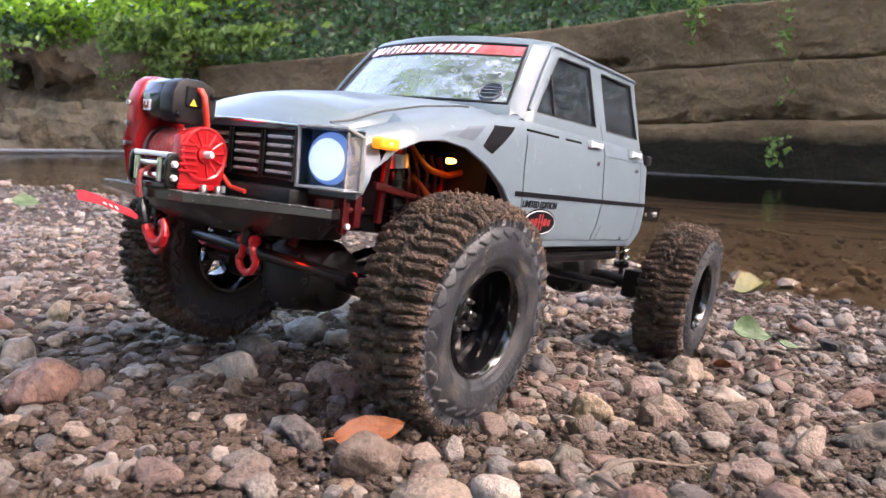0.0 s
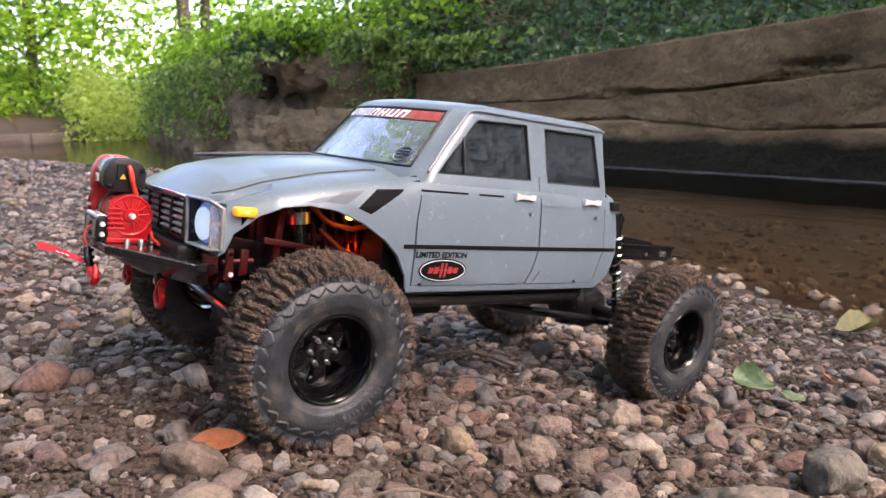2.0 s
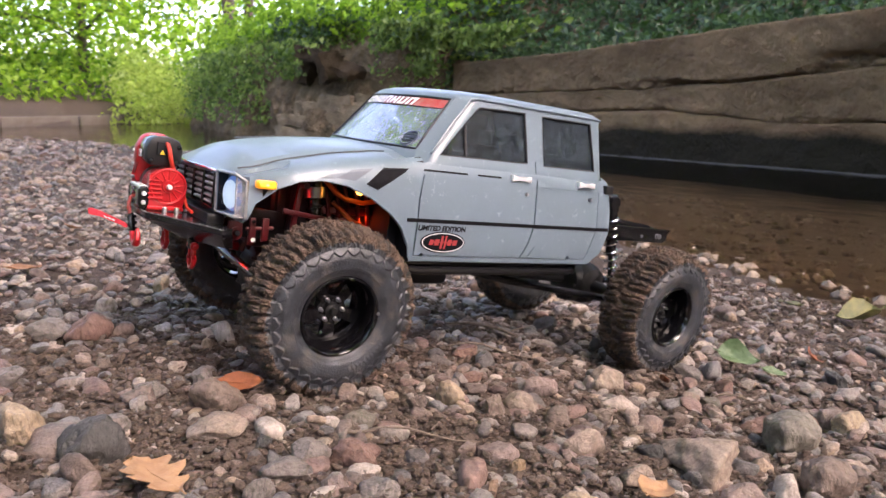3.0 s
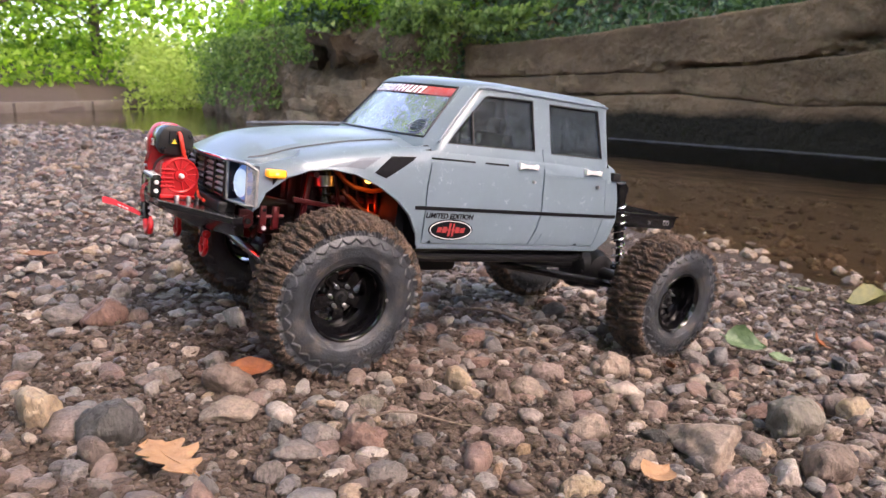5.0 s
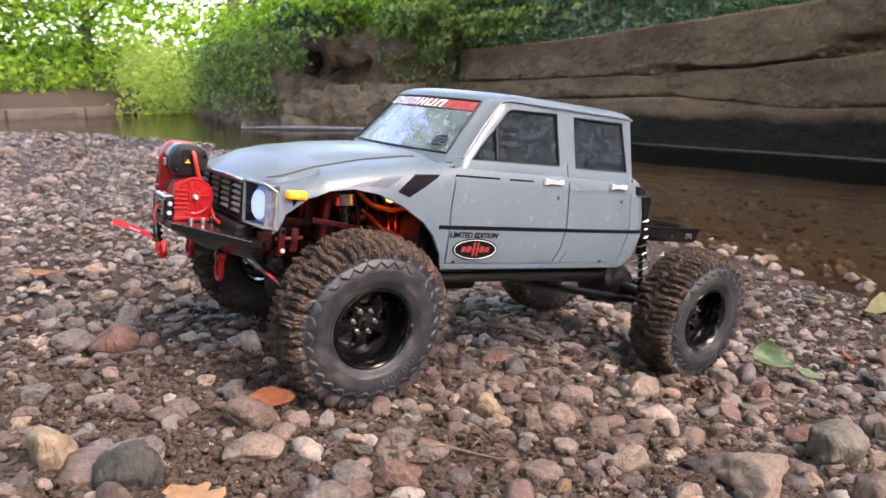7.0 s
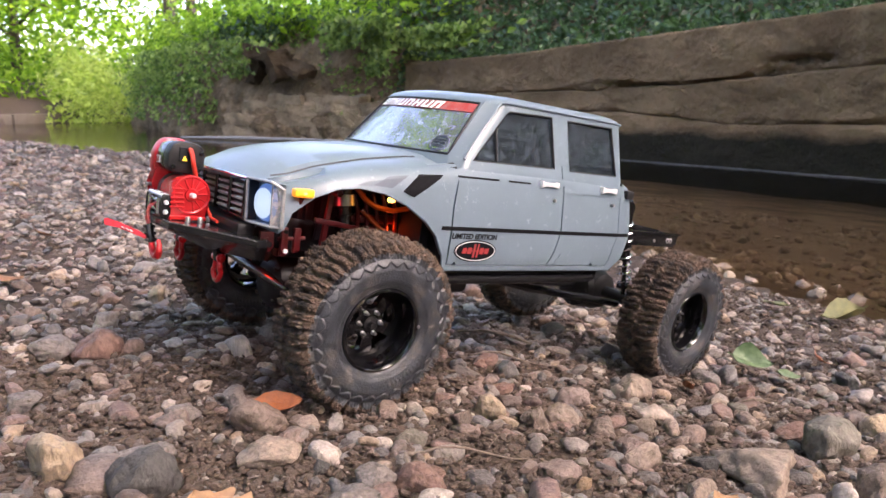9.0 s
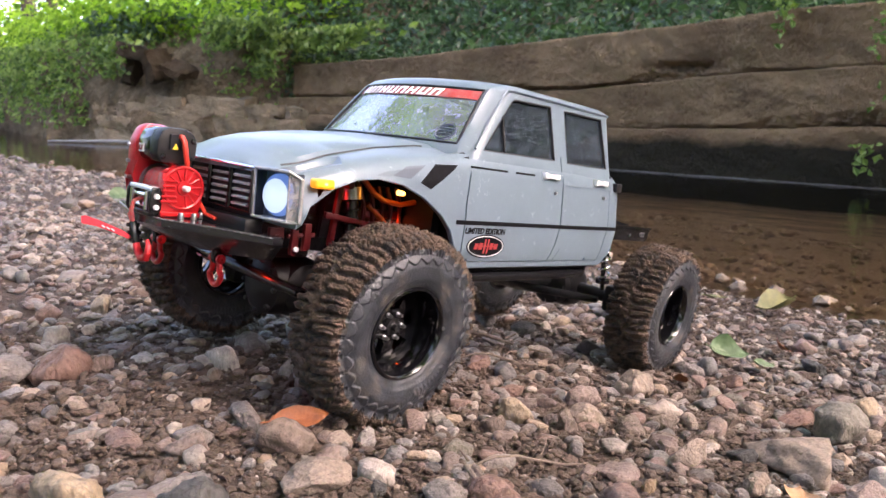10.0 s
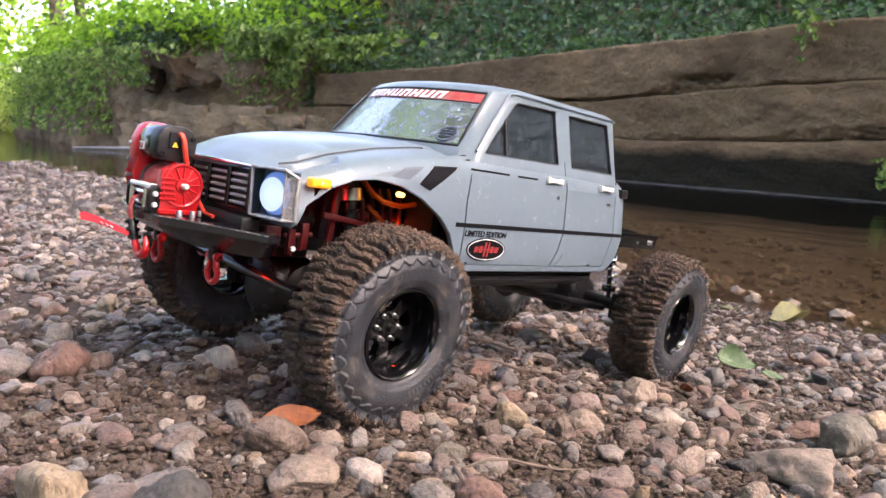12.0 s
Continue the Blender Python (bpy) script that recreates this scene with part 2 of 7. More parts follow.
def prism(bm, poly, y0, y1, bev=0.0, plane="xz"):
    """A polygon pushed out to a solid; poly in the plane, y0..y1 along the third axis."""
    def at(a, b, c):
        return (a, c, b) if plane == "xz" else (c, a, b) if plane == "yz" else (a, b, c)
    lo = [bm.verts.new(at(a, b, y0)) for a, b in poly]
    hi = [bm.verts.new(at(a, b, y1)) for a, b in poly]
    k = len(poly)
    fs = [bm.faces.new(lo[::-1]), bm.faces.new(hi)]
    for i in range(k):
        fs.append(bm.faces.new((lo[i], lo[(i + 1) % k], hi[(i + 1) % k], hi[i])))
    if bev:
        es = list({e for f in fs for e in f.edges})
        bmesh.ops.bevel(bm, geom=es, offset=bev, segments=2, profile=0.5, affect="EDGES")
    return bm


def tube(bm, pts, r, seg=10, cap=True, closed=False):
    """A round rod along points; r is one radius or one for each point."""
    pts = [Vector(p) for p in pts]
    rs = r if isinstance(r, (list, tuple)) else [r] * len(pts)
    rings, k = [], len(pts)
    side = None
    for i, p in enumerate(pts):
        a = pts[(i - 1) % k] if closed else pts[max(i - 1, 0)]
        b = pts[(i + 1) % k] if closed else pts[min(i + 1, k - 1)]
        d = (b - a).normalized()
        if side is None:
            side = d.orthogonal().normalized()
        side = (side - d * side.dot(d)).normalized()
        up = d.cross(side)
        rings.append([bm.verts.new(p + rs[i] * (side * math.cos(2 * math.pi * j / seg) + up * math.sin(2 * math.pi * j / seg))) for j in range(seg)])
    for i in range(k if closed else k - 1):
        a, b = rings[i], rings[(i + 1) % k]
        for j in range(seg):
            bm.faces.new((a[j], a[(j + 1) % seg], b[(j + 1) % seg], b[j]))
    if cap and not closed:
        bm.faces.new(rings[0][::-1])
        bm.faces.new(rings[-1])
    return bm


def revolve(bm, prof, seg=48, origin=(0, 0, 0), closed=False, axis="y"):
    """A profile of (radius, along) turned about an axis."""
    o = Vector(origin)
    rings = []
    for i in range(seg):
        c, s = math.cos(2 * math.pi * i / seg), math.sin(2 * math.pi * i / seg)
        rings.append([bm.verts.new(o + (Vector((r * c, a, r * s)) if axis == "y" else Vector((a, r * c, r * s)) if axis == "x" else Vector((r * c, r * s, a)))) for r, a in prof])
    k = len(prof)
    for i in range(seg):
        a, b = rings[i], rings[(i + 1) % seg]
        for j in range(k if closed else k - 1):
            bm.faces.new((a[j], a[(j + 1) % k], b[(j + 1) % k], b[j]))
    if not closed:
        for j in (0, k - 1):
            if prof[j][0] > 1e-6:
                bm.faces.new([rg[j] for rg in (rings if j else rings[::-1])])
    bmesh.ops.remove_doubles(bm, verts=bm.verts, dist=1e-6)
    return bm


def loft(bm, rings, caps=True):
    """Closed rings of equal length, skinned."""
    vs = [[bm.verts.new(p) for p in r] for r in rings]
    for a, b in zip(vs, vs[1:]):
        for j in range(len(a)):
            bm.faces.new((a[j], a[(j + 1) % len(a)], b[(j + 1) % len(a)], b[j]))
    if caps:
        bm.faces.new(vs[0][::-1])
        bm.faces.new(vs[-1])
    return bm


def carve(bm, cutters):
    """The solid bm less each of the solid cutters."""
    bmesh.ops.recalc_face_normals(bm, faces=bm.faces)
    bmesh.ops.triangulate(bm, faces=bm.faces)
    me = bpy.data.meshes.new("raw")
    bm.to_mesh(me)
    bm.free()
    ob = new("raw", me)
    temps = []
    for c in cutters:
        bmesh.ops.recalc_face_normals(c, faces=c.faces)
        mc = bpy.data.meshes.new("cut")
        c.to_mesh(mc)
        c.free()
        oc = new("cut", mc)
        temps.append(oc)
        md = ob.modifiers.new("cut", "BOOLEAN")
        md.operation, md.solver, md.object = "DIFFERENCE", "EXACT", oc
    bpy.context.view_layer.update()
    res = bpy.data.meshes.new_from_object(ob.evaluated_get(bpy.context.evaluated_depsgraph_get()))
    for o in (ob, *temps):
        d = o.data
        bpy.data.objects.remove(o)
        bpy.data.meshes.remove(d)
    out = bmesh.new()
    out.from_mesh(res)
    bpy.data.meshes.remove(res)
    return out


def strip(pts, w, y0, y1):
    """A thin ribbon cutter along points in the xz plane."""
    bm = bmesh.new()
    n = len(pts)
    left, right = [], []
    for i, p in enumerate(pts):
        a, b = pts[max(i - 1, 0)], pts[min(i + 1, n - 1)]
        dx, dz = b[0] - a[0], b[1] - a[1]
        s = math.hypot(dx, dz)
        nx, nz = -dz / s * w / 2, dx / s * w / 2
        left.append((p[0] + nx, p[1] + nz))
        right.append((p[0] - nx, p[1] - nz))
    return prism(bm, left + right[::-1], y0, y1)


def lettering(text, size, depth):
    cu = bpy.data.curves.new("lettering", "FONT")
    cu.offset = size * 0.035
    cu.body, cu.size, cu.extrude, cu.align_x, cu.align_y = text, size, depth, "LEFT", "BOTTOM"
    ob = new("lettering", cu)
    bpy.context.view_layer.update()
    me = bpy.data.meshes.new_from_object(ob.evaluated_get(bpy.context.evaluated_depsgraph_get()))
    bpy.data.objects.remove(ob)
    return me


def raw_mesh(name, verts, faces, mat, smooth=True):
    """A mesh from numpy arrays of verts (n, 3) and triangles or quads (m, k)."""
    me = bpy.data.meshes.new(name)
    k = faces.shape[1]
    me.vertices.add(len(verts))
    me.vertices.foreach_set("co", verts.astype(np.float32).ravel())
    me.loops.add(faces.size)
    me.loops.foreach_set("vertex_index", faces.astype(np.int32).ravel())
    me.polygons.add(len(faces))
    me.polygons.foreach_set("loop_start", np.arange(0, faces.size, k, dtype=np.int32))
    me.polygons.foreach_set("use_smooth", np.full(len(faces), smooth))
    me.update(calc_edges=True)
    me.materials.append(mat)
    return me

# ---------------------------------------------------------------- the land
def fbm(x, y, seed, octaves=5, freq=1.0):
    """Smooth noise from sums of sines at mixed angles."""
    r = np.random.RandomState(seed)
    out = np.zeros_like(x, dtype=float)
    amp = 1.0
    for _ in range(octaves):
        for _ in range(4):
            a, ph = r.uniform(0, 2 * np.pi), r.uniform(0, 2 * np.pi)
            k = freq * r.uniform(0.75, 1.3) * 2 * np.pi
            out += amp * np.sin(k * (x * np.cos(a) + y * np.sin(a)) + ph) / 4
        amp *= 0.5
        freq *= 2.1
    return out


SHORE_Y = (-40, 0.0, 0.5, 2.5, 3.3, 5.0, 6.2, 7.2, 7.9, 8.5, 9.2)
SHORE_X = (1.3, 1.25, 1.3, 1.45, 1.55, 1.42, 1.26, 0.8, 0.5, -1.2, -8.0)
SLOPE_U = (-40, -6, -2, -0.5, 0.2, 0.3, 0.43, 0.56, 0.65, 1.03, 1.3, 1.6, 2.2, 3.7)
SLOPE_Z = (0.6, 0.25, 0.165, 0.150, 0.133, 0.124, 0.103, 0.083, 0.070, 0.030, 0.0, -0.035, -0.08, -0.12)
WALL_X = 3.70


def kerb_y(x):
    return 11.2 + (x - 0.8) * 0.62


def land(x, y, fine=True):
    x, y = np.asarray(x, float), np.asarray(y, float)
    u = x - np.interp(y, SHORE_Y, SHORE_X) + 1.3
    h = np.interp(u, SLOPE_U, SLOPE_Z)
    h = np.where(h > 0, h * np.interp(y, (1.2, 3.0, 5.0, 7.5), (1.0, 0.72, 0.36, 0.10)), h)
    h = h + 0.012 * fbm(x, y, 3, 3, 0.9) * np.clip((np.hypot(x - 0.45, y - 0.25) - 0.35) / 0.8, 0, 1)
    k = kerb_y(x)
    bank = 0.11 + np.clip(y - k, 0, 3) * 0.20 + np.clip(y - k - 3, 0, 60) * 0.03
    far = y > k + 0.12
    h = np.where(far, bank, h)
    h = np.where((x > 3.95) & (y < 14) & ~far, 0.3, h)
    if fine:
        near = np.clip(1.6 - np.hypot(x - 0.45, y - 0.3), 0.15, 1)
        h = h + near * (0.0042 * fbm(x, y, 5, 4, 14.0) + 0.0014 * np.abs(fbm(x, y, 6, 3, 60.0)))
    return h


def land_axis(lo, hi, a, b, step, grow):
    left, right = [a], [b]
    s = step
    while left[-1] > lo:
        s *= grow
        left.append(left[-1] - s)
    s = step
    while right[-1] < hi:
        s *= grow
        right.append(right[-1] + s)
    return np.array(left[::-1][:-1] + list(np.arange(a, b, step)) + right)


soil = material("wet_sandy_soil", (0.066, 0.043, 0.031), 0.8, color2=(0.022, 0.014, 0.010), scale=60, bump=1.0, bscale=420, spec=0.35, dirt=(0.16, 0.115, 0.086), dirt_at=0.58, dirt_scale=320)
def silt_bed(m):
    """Below the water line the soil is a pale brown silt."""
    n, l = m.node_tree.nodes, m.node_tree.links
    b = n["Principled BSDF"]
    under = b.inputs["Base Color"].links[0].from_socket
    sep = n.new("ShaderNodeSeparateXYZ")
    l.new(n.new("ShaderNodeNewGeometry").outputs["Position"], sep.inputs[0])
    r = n.new("ShaderNodeMapRange")
    r.inputs["From Min"].default_value, r.inputs["From Max"].default_value = 0.002, -0.012
    l.new(sep.outputs["Z"], r.inputs["Value"])
    x = n.new("ShaderNodeMix")
    x.data_type = "RGBA"
    x.inputs["B"].default_value = (0.150, 0.112, 0.080, 1)
    l.new(r.outputs[0], x.inputs["Factor"])
    l.new(under, x.inputs["A"])
    l.new(x.outputs["Result"], b.inputs["Base Color"])


silt_bed(soil)
gx = land_axis(-60, 70, -0.25, 1.0, 0.0068, 1.09)
gy = land_axis(-60, 90, -0.35, 0.9, 0.0068, 1.09)
XX, YY = np.meshgrid(gx, gy, indexing="ij")
gv = np.stack([XX.ravel(), YY.ravel(), land(XX, YY).ravel()], 1)
idx = np.arange(XX.size).reshape(XX.shape)
gf = np.stack([idx[:-1, :-1].ravel(), idx[1:, :-1].ravel(), idx[1:, 1:].ravel(), idx[:-1, 1:].ravel()], 1)
ground = tagged(new("ground", raw_mesh("ground", gv, gf, soil)), "damp reddish-brown gravel bank sloping to the stream", "ground", kind="structure")

# water
def water_material():
    m = bpy.data.materials.new("brown_stream_water")
    m.use_nodes = True
    n, l = m.node_tree.nodes, m.node_tree.links
    n.remove(n["Principled BSDF"])
    t = n.new("ShaderNodeBsdfTransparent")
    t.inputs[0].default_value = (0.74, 0.66, 0.56, 1)
    g = n.new("ShaderNodeBsdfGlossy")
    g.inputs["Roughness"].default_value = 0.06
    f = n.new("ShaderNodeFresnel")
    f.inputs["IOR"].default_value = 1.33
    tc = n.new("ShaderNodeTexCoord")
    mp = n.new("ShaderNodeMapping")
    mp.inputs["Scale"].default_value = (1.0, 0.45, 1.0)
    tx = n.new("ShaderNodeTexNoise")
    tx.inputs["Scale"].default_value, tx.inputs["Detail"].default_value = 9.0, 3
    bp = n.new("ShaderNodeBump")
    bp.inputs["Strength"].default_value, bp.inputs["Distance"].default_value = 0.5, 0.007
    l.new(tc.outputs["Object"], mp.inputs[0])
    l.new(mp.outputs[0], tx.inputs["Vector"])
    l.new(tx.outputs["Fac"], bp.inputs["Height"])
    l.new(bp.outputs[0], g.inputs["Normal"])
    l.new(bp.outputs[0], f.inputs["Normal"])
    mx = n.new("ShaderNodeMixShader")
    l.new(f.outputs[0], mx.inputs[0])
    l.new(t.outputs[0], mx.inputs[1])
    l.new(g.outputs[0], mx.inputs[2])
    l.new(mx.outputs[0], n["Material Output"].inputs["Surface"])
    return m


wv = np.array([(-9, -20, 0), (3.9, -20, 0), (3.9, 14.0, 0), (-9, 14.0, 0)], float)
water = tagged(new("water", raw_mesh("water", wv, np.array([[0, 1, 2, 3]]), water_material())), "shallow brown stream water over a stony bed", "water", kind="structure")

# retaining wall of three concrete lifts
def concrete_material():
    """Weathered concrete: blotches, run-down streaks, dark seeping cracks and a gritty skin."""
    m = bpy.data.materials.new("weathered_brown_concrete")
    m.use_nodes = True
    n, l = m.node_tree.nodes, m.node_tree.links
    b = n["Principled BSDF"]
    b.inputs["Roughness"].default_value = 0.92
    b.inputs["Specular IOR Level"].default_value = 0.2
    tc = n.new("ShaderNodeTexCoord")

    def tex(scale, stretch, detail, rough):
        mp = n.new("ShaderNodeMapping")
        mp.inputs["Scale"].default_value = stretch
        l.new(tc.outputs["Object"], mp.inputs[0])
        t = n.new("ShaderNodeTexNoise")
        t.inputs["Scale"].default_value, t.inputs["Detail"].default_value, t.inputs["Roughness"].default_value = scale, detail, rough
        l.new(mp.outputs[0], t.inputs["Vector"])
        return t.outputs["Fac"]

    def layer(under, fac, lo, hi, colour, most=1.0):
        r = n.new("ShaderNodeMapRange")
        r.inputs["From Min"].default_value, r.inputs["From Max"].default_value, r.inputs["To Max"].default_value = lo, hi, most
        l.new(fac, r.inputs["Value"])
        x = n.new("ShaderNodeMix")
        x.data_type = "RGBA"
        x.inputs["B"].default_value = (*colour, 1)
        l.new(r.outputs[0], x.inputs["Factor"])
        if isinstance(under, tuple):
            x.inputs["A"].default_value = (*under, 1)
        else:
            l.new(under, x.inputs["A"])
        return x.outputs["Result"]

    c = layer((0.250, 0.170, 0.100), tex(2.2, (1, 1, 1.2), 8, 0.6), 0.42, 0.66, (0.145, 0.095, 0.055))
    c = layer(c, tex(5.0, (1, 2.0, 0.35), 6, 0.6), 0.58, 0.74, (0.225, 0.165, 0.105), 0.7)
    c = layer(c, tex(3.4, (1, 0.5, 1.4), 9, 0.7), 0.57, 0.68, (0.045, 0.029, 0.018), 0.7)
    c = layer(c, tex(30.0, (1, 1, 1), 8, 0.7), 0.60, 0.72, (0.040, 0.026, 0.017), 0.7)
    c = layer(c, tex(75.0, (1, 1, 1), 6, 0.7), 0.56, 0.70, (0.230, 0.170, 0.110), 0.55)
    # the dark tide band: wet algae up to a ragged line
    sep = n.new("ShaderNodeSeparateXYZ")
    l.new(tc.outputs["Object"], sep.inputs[0])
    wob = n.new("ShaderNodeMath")
    wob.operation = "MULTIPLY_ADD"
    wob.inputs[1].default_value = 0.16
    l.new(tex(2.6, (1, 1, 2.5), 7, 0.65), wob.inputs[0])
    l.new(sep.outputs["Z"], wob.inputs[2])
    c = layer(c, wob.outputs[0], 0.290, 0.235, (0.013, 0.013, 0.009), 0.95)
    l.new(c, b.inputs["Base Color"])
    bp = n.new("ShaderNodeBump")
    bp.inputs["Strength"].default_value, bp.inputs["Distance"].default_value = 1.0, 0.06
    l.new(tex(11, (1, 1.0, 1.1), 10, 0.70), bp.inputs["Height"])
    l.new(bp.outputs[0], b.inputs["Normal"])
    return m


concrete = concrete_material()
earth = material("crumbling_earth_and_rock", (0.205, 0.148, 0.092), 0.92, color2=(0.070, 0.053, 0.032), scale=6, bump=1.0, bscale=14, bdist=0.12, dirt=(0.28, 0.22, 0.145), dirt_at=0.58, dirt_scale=12, spec=0.2)
foam_mat = material("pale_water_line", (0.085, 0.082, 0.075), 0.5, var=0.5, scale=20)


JOINT_Y = (-6.0, 0.37, 0.83, 1.33, 1.68, 1.95, 2.24, 2.60, 2.93, 3.33, 5.3)
JOINT_Z = (0.56, 0.533, 0.529, 0.508, 0.487, 0.459, 0.440, 0.431, 0.412, 0.410, 0.390)
RIDGE_Y = (-6.0, 0.85, 1.13, 1.68, 2.40, 3.0, 3.5, 5.3)
RIDGE_Z = (0.84, 0.789, 0.785, 0.745, 0.718, 0.690, 0.665, 0.64)
SEAM_Y = (-6.0, 0.35, 0.80, 1.50, 1.95, 2.30, 2.75, 3.40, 5.3)
SEAM_Z = (0.27, 0.272, 0.265, 0.235, 0.224, 0.250, 0.285, 0.272, 0.26)


def course(name, z0, z1, y_end, seed, set_back, crumble):
    """One lift of the wall: a slab with an uneven face; crumble is how far its lower edge has broken away."""
    ys = np.concatenate([np.arange(-6, -0.4, 0.05), np.arange(-0.4, y_end, 0.013)])
    t = np.concatenate([np.linspace(0, 0.35, 22), np.linspace(0.38, 0.9, 16), np.linspace(0.92, 1, 6)])
    lo = z0(ys) + 0.007 * fbm(ys, ys * 0, seed + 4, 5, 1.6)
    hi = z1(ys) + 0.006 * fbm(ys, ys * 0 + 3, seed + 2, 5, 1.6)
    Y = np.repeat(ys[:, None], len(t), 1)
    Z = lo[:, None] + (hi - lo)[:, None] * t[None]
    X = WALL_X + set_back + 0.012 * fbm(Y, Z * 2, seed, 4, 0.9) + 0.0045 * fbm(Y, Z * 1.6, seed + 9, 4, 6.0)
    edge = np.clip(np.abs(t - 0.5) * 2 - 0.9, 0, 1) / 0.1
    X = X + 0.010 * edge[None] ** 2
    up = (Z - lo[:, None])
    bite = np.clip(fbm(Y, Y * 0, seed + 12, 4, 0.8) + 0.25, 0, 1.2)
    reach = 0.018 + 0.050 * np.clip(fbm(Y, Y * 0 + 5, seed + 13, 5, 1.1) + 0.2, 0, 1)
    ragged = np.clip(1 + 1.3 * fbm(Y, Z * 1.4, seed + 14, 4, 10.0), 0.0, 2.2)
    X = X + crumble * bite * ragged * np.clip(1 - up / reach, 0, 1) ** 0.7
    hole = np.exp(-((Y - 1.66) / 0.15) ** 2 - ((up - 0.045) / 0.032) ** 2)
    X = X + (0.075 * hole * ragged if crumble > 0.03 else 0)
    back = np.stack([np.full_like(ys, WALL_X + 0.42), ys, hi], 1)
    foot = np.stack([np.full_like(ys, WALL_X + 0.42), ys, lo], 1)
    P = np.concatenate([np.stack([X, Y, Z], 2), back[:, None], foot[:, None]], 1)
    k = P.shape[1]
    ii = np.arange(P.shape[0] * k).reshape(P.shape[0], k)
    nx = np.roll(ii, -1, axis=1)
    f = np.stack([ii[:-1].ravel(), ii[1:].ravel(), nx[1:].ravel(), nx[:-1].ravel()], 1)
    return raw_mesh(name, P.reshape(-1, 3), f, concrete)


def ridge(y): return np.interp(y, RIDGE_Y, RIDGE_Z)
def joint(y): return np.interp(y, JOINT_Y, JOINT_Z)
def seam(y): return np.interp(y, SEAM_Y, SEAM_Z)


wall = tagged(new("wall_river", course("wall_river", lambda y: 0 * y - 0.25, seam, 5.2, 11, 0.0, 0.0)), "stained brown concrete retaining wall with a dark algae foot in the stream", "wall", kind="structure")
part("concrete_course", course("concrete_course", lambda y: seam(y) + 0.002, lambda y: joint(y) - 0.003, 5.1, 31, 0.003, 0.030), None, wall, "middle course of brown concrete")
part("concrete_course", course("concrete_course", joint, ridge, 4.9, 41, -0.004, 0.085), None, wall, "upper course of brown concrete with crumbled lower edge")
part("packing", box(bmesh.new(), WALL_X + 0.06, WALL_X + 0.40, -6, 4.8, -0.2, 0.62), earth, wall, "dark earth packed behind the broken joints")
bm = bmesh.new()
foam_rng = random.Random(8)
ys_ = np.arange(-5.8, 5.0, 0.05)
tube(bm, [(WALL_X - 0.012 + 0.006 * math.sin(7 * y) + foam_rng.uniform(-0.003, 0.003), y, 0.001) for y in ys_], [foam_rng.uniform(0.003, 0.0065) for _ in ys_], 6)
part("water_line", bm, foam_mat, wall, "pale broken water line along the foot of the wall")

# the overgrown bank behind and beyond the wall
EDGE_Y = (-8, 4.4, 5.0, 5.6, 6.3, 7.4, 9.0, 11.0, 13.0, 20)
EDGE_X = (3.86, 3.86, 3.60, 3.30, 2.95, 2.75, 2.95, 3.3, 4.0, 6.0)
PROF_D = (0.0, 0.06, 0.16, 0.32, 0.6, 1.1, 2.0, 3.4, 6.0, 12.0)
PROF_Z = (-0.2, 0.22, 0.46, 0.70, 0.90, 1.20, 1.9, 3.2, 5.2, 7.0)


def bank_point(y, d):
    """Places on the bank by the way along the stream and the way in from its edge."""
    y, d = np.asarray(y, float), np.asarray(d, float)
    z = np.interp(d, PROF_D, PROF_Z)
    rough = np.clip(d * 3, 0.2, 1)
    bulge = 0.16 * fbm(y, d * 1.5, 51, 4, 0.35) * rough * np.clip((y - 4.2) / 0.8, 0.15, 1)
    z = np.where((y < 4.9) & (d > 0.07), np.maximum(z, ridge(y) - 0.015), z)
    x = np.interp(y, EDGE_Y, EDGE_X) + d + bulge + (0.07 * fbm(y, z * 1.6, 57, 5, 0.9) + 0.05 * np.abs(fbm(y, z * 2.2, 58, 4, 2.3))) * np.clip((y - 4.2) / 0.8, 0.0, 1)
    drop = np.clip((y - 4.6) / 1.2, 0, 1)
    far = np.clip((y - 5.4) / 1.0, 0, 1)
    z = np.where(z > 0.8, 0.8 + (z - 0.8) * (1 - 0.8 * far), z)
    return x, y + 0 * d, z * (1 + 0.22 * drop) + 0.07 * fbm(y, d, 53, 4, 0.8) * rough


by = np.concatenate([np.linspace(-8, 4.2, 90), np.linspace(4.25, 10.5, 260), np.linspace(10.6, 20, 60)])
bd = np.array([0, .01, .02, .03, .04, .05, .06, .08, .1, .12, .14, .16, .18, .21, .24, .27, .3, .34, .38, .43, .48, .54, .6, .67, .75, .85, .95, 1.2, 1.5, 1.9, 2.4, 3.0, 3.8, 4.8, 6, 8, 12])
BY, BD = np.meshgrid(by, bd, indexing="ij")
bx, byy, bz = bank_point(BY, BD)
bv = np.stack([bx.ravel(), byy.ravel(), bz.ravel()], 1)
idx = np.arange(BY.size).reshape(BY.shape)
bf = np.stack([idx[:-1, :-1].ravel(), idx[1:, :-1].ravel(), idx[1:, 1:].ravel(), idx[:-1, 1:].ravel()], 1)
bank = tagged(new("earth_bank", raw_mesh("earth_bank", bv, bf, earth)), "steep crumbling earth bank above the stream", "bank", kind="structure")

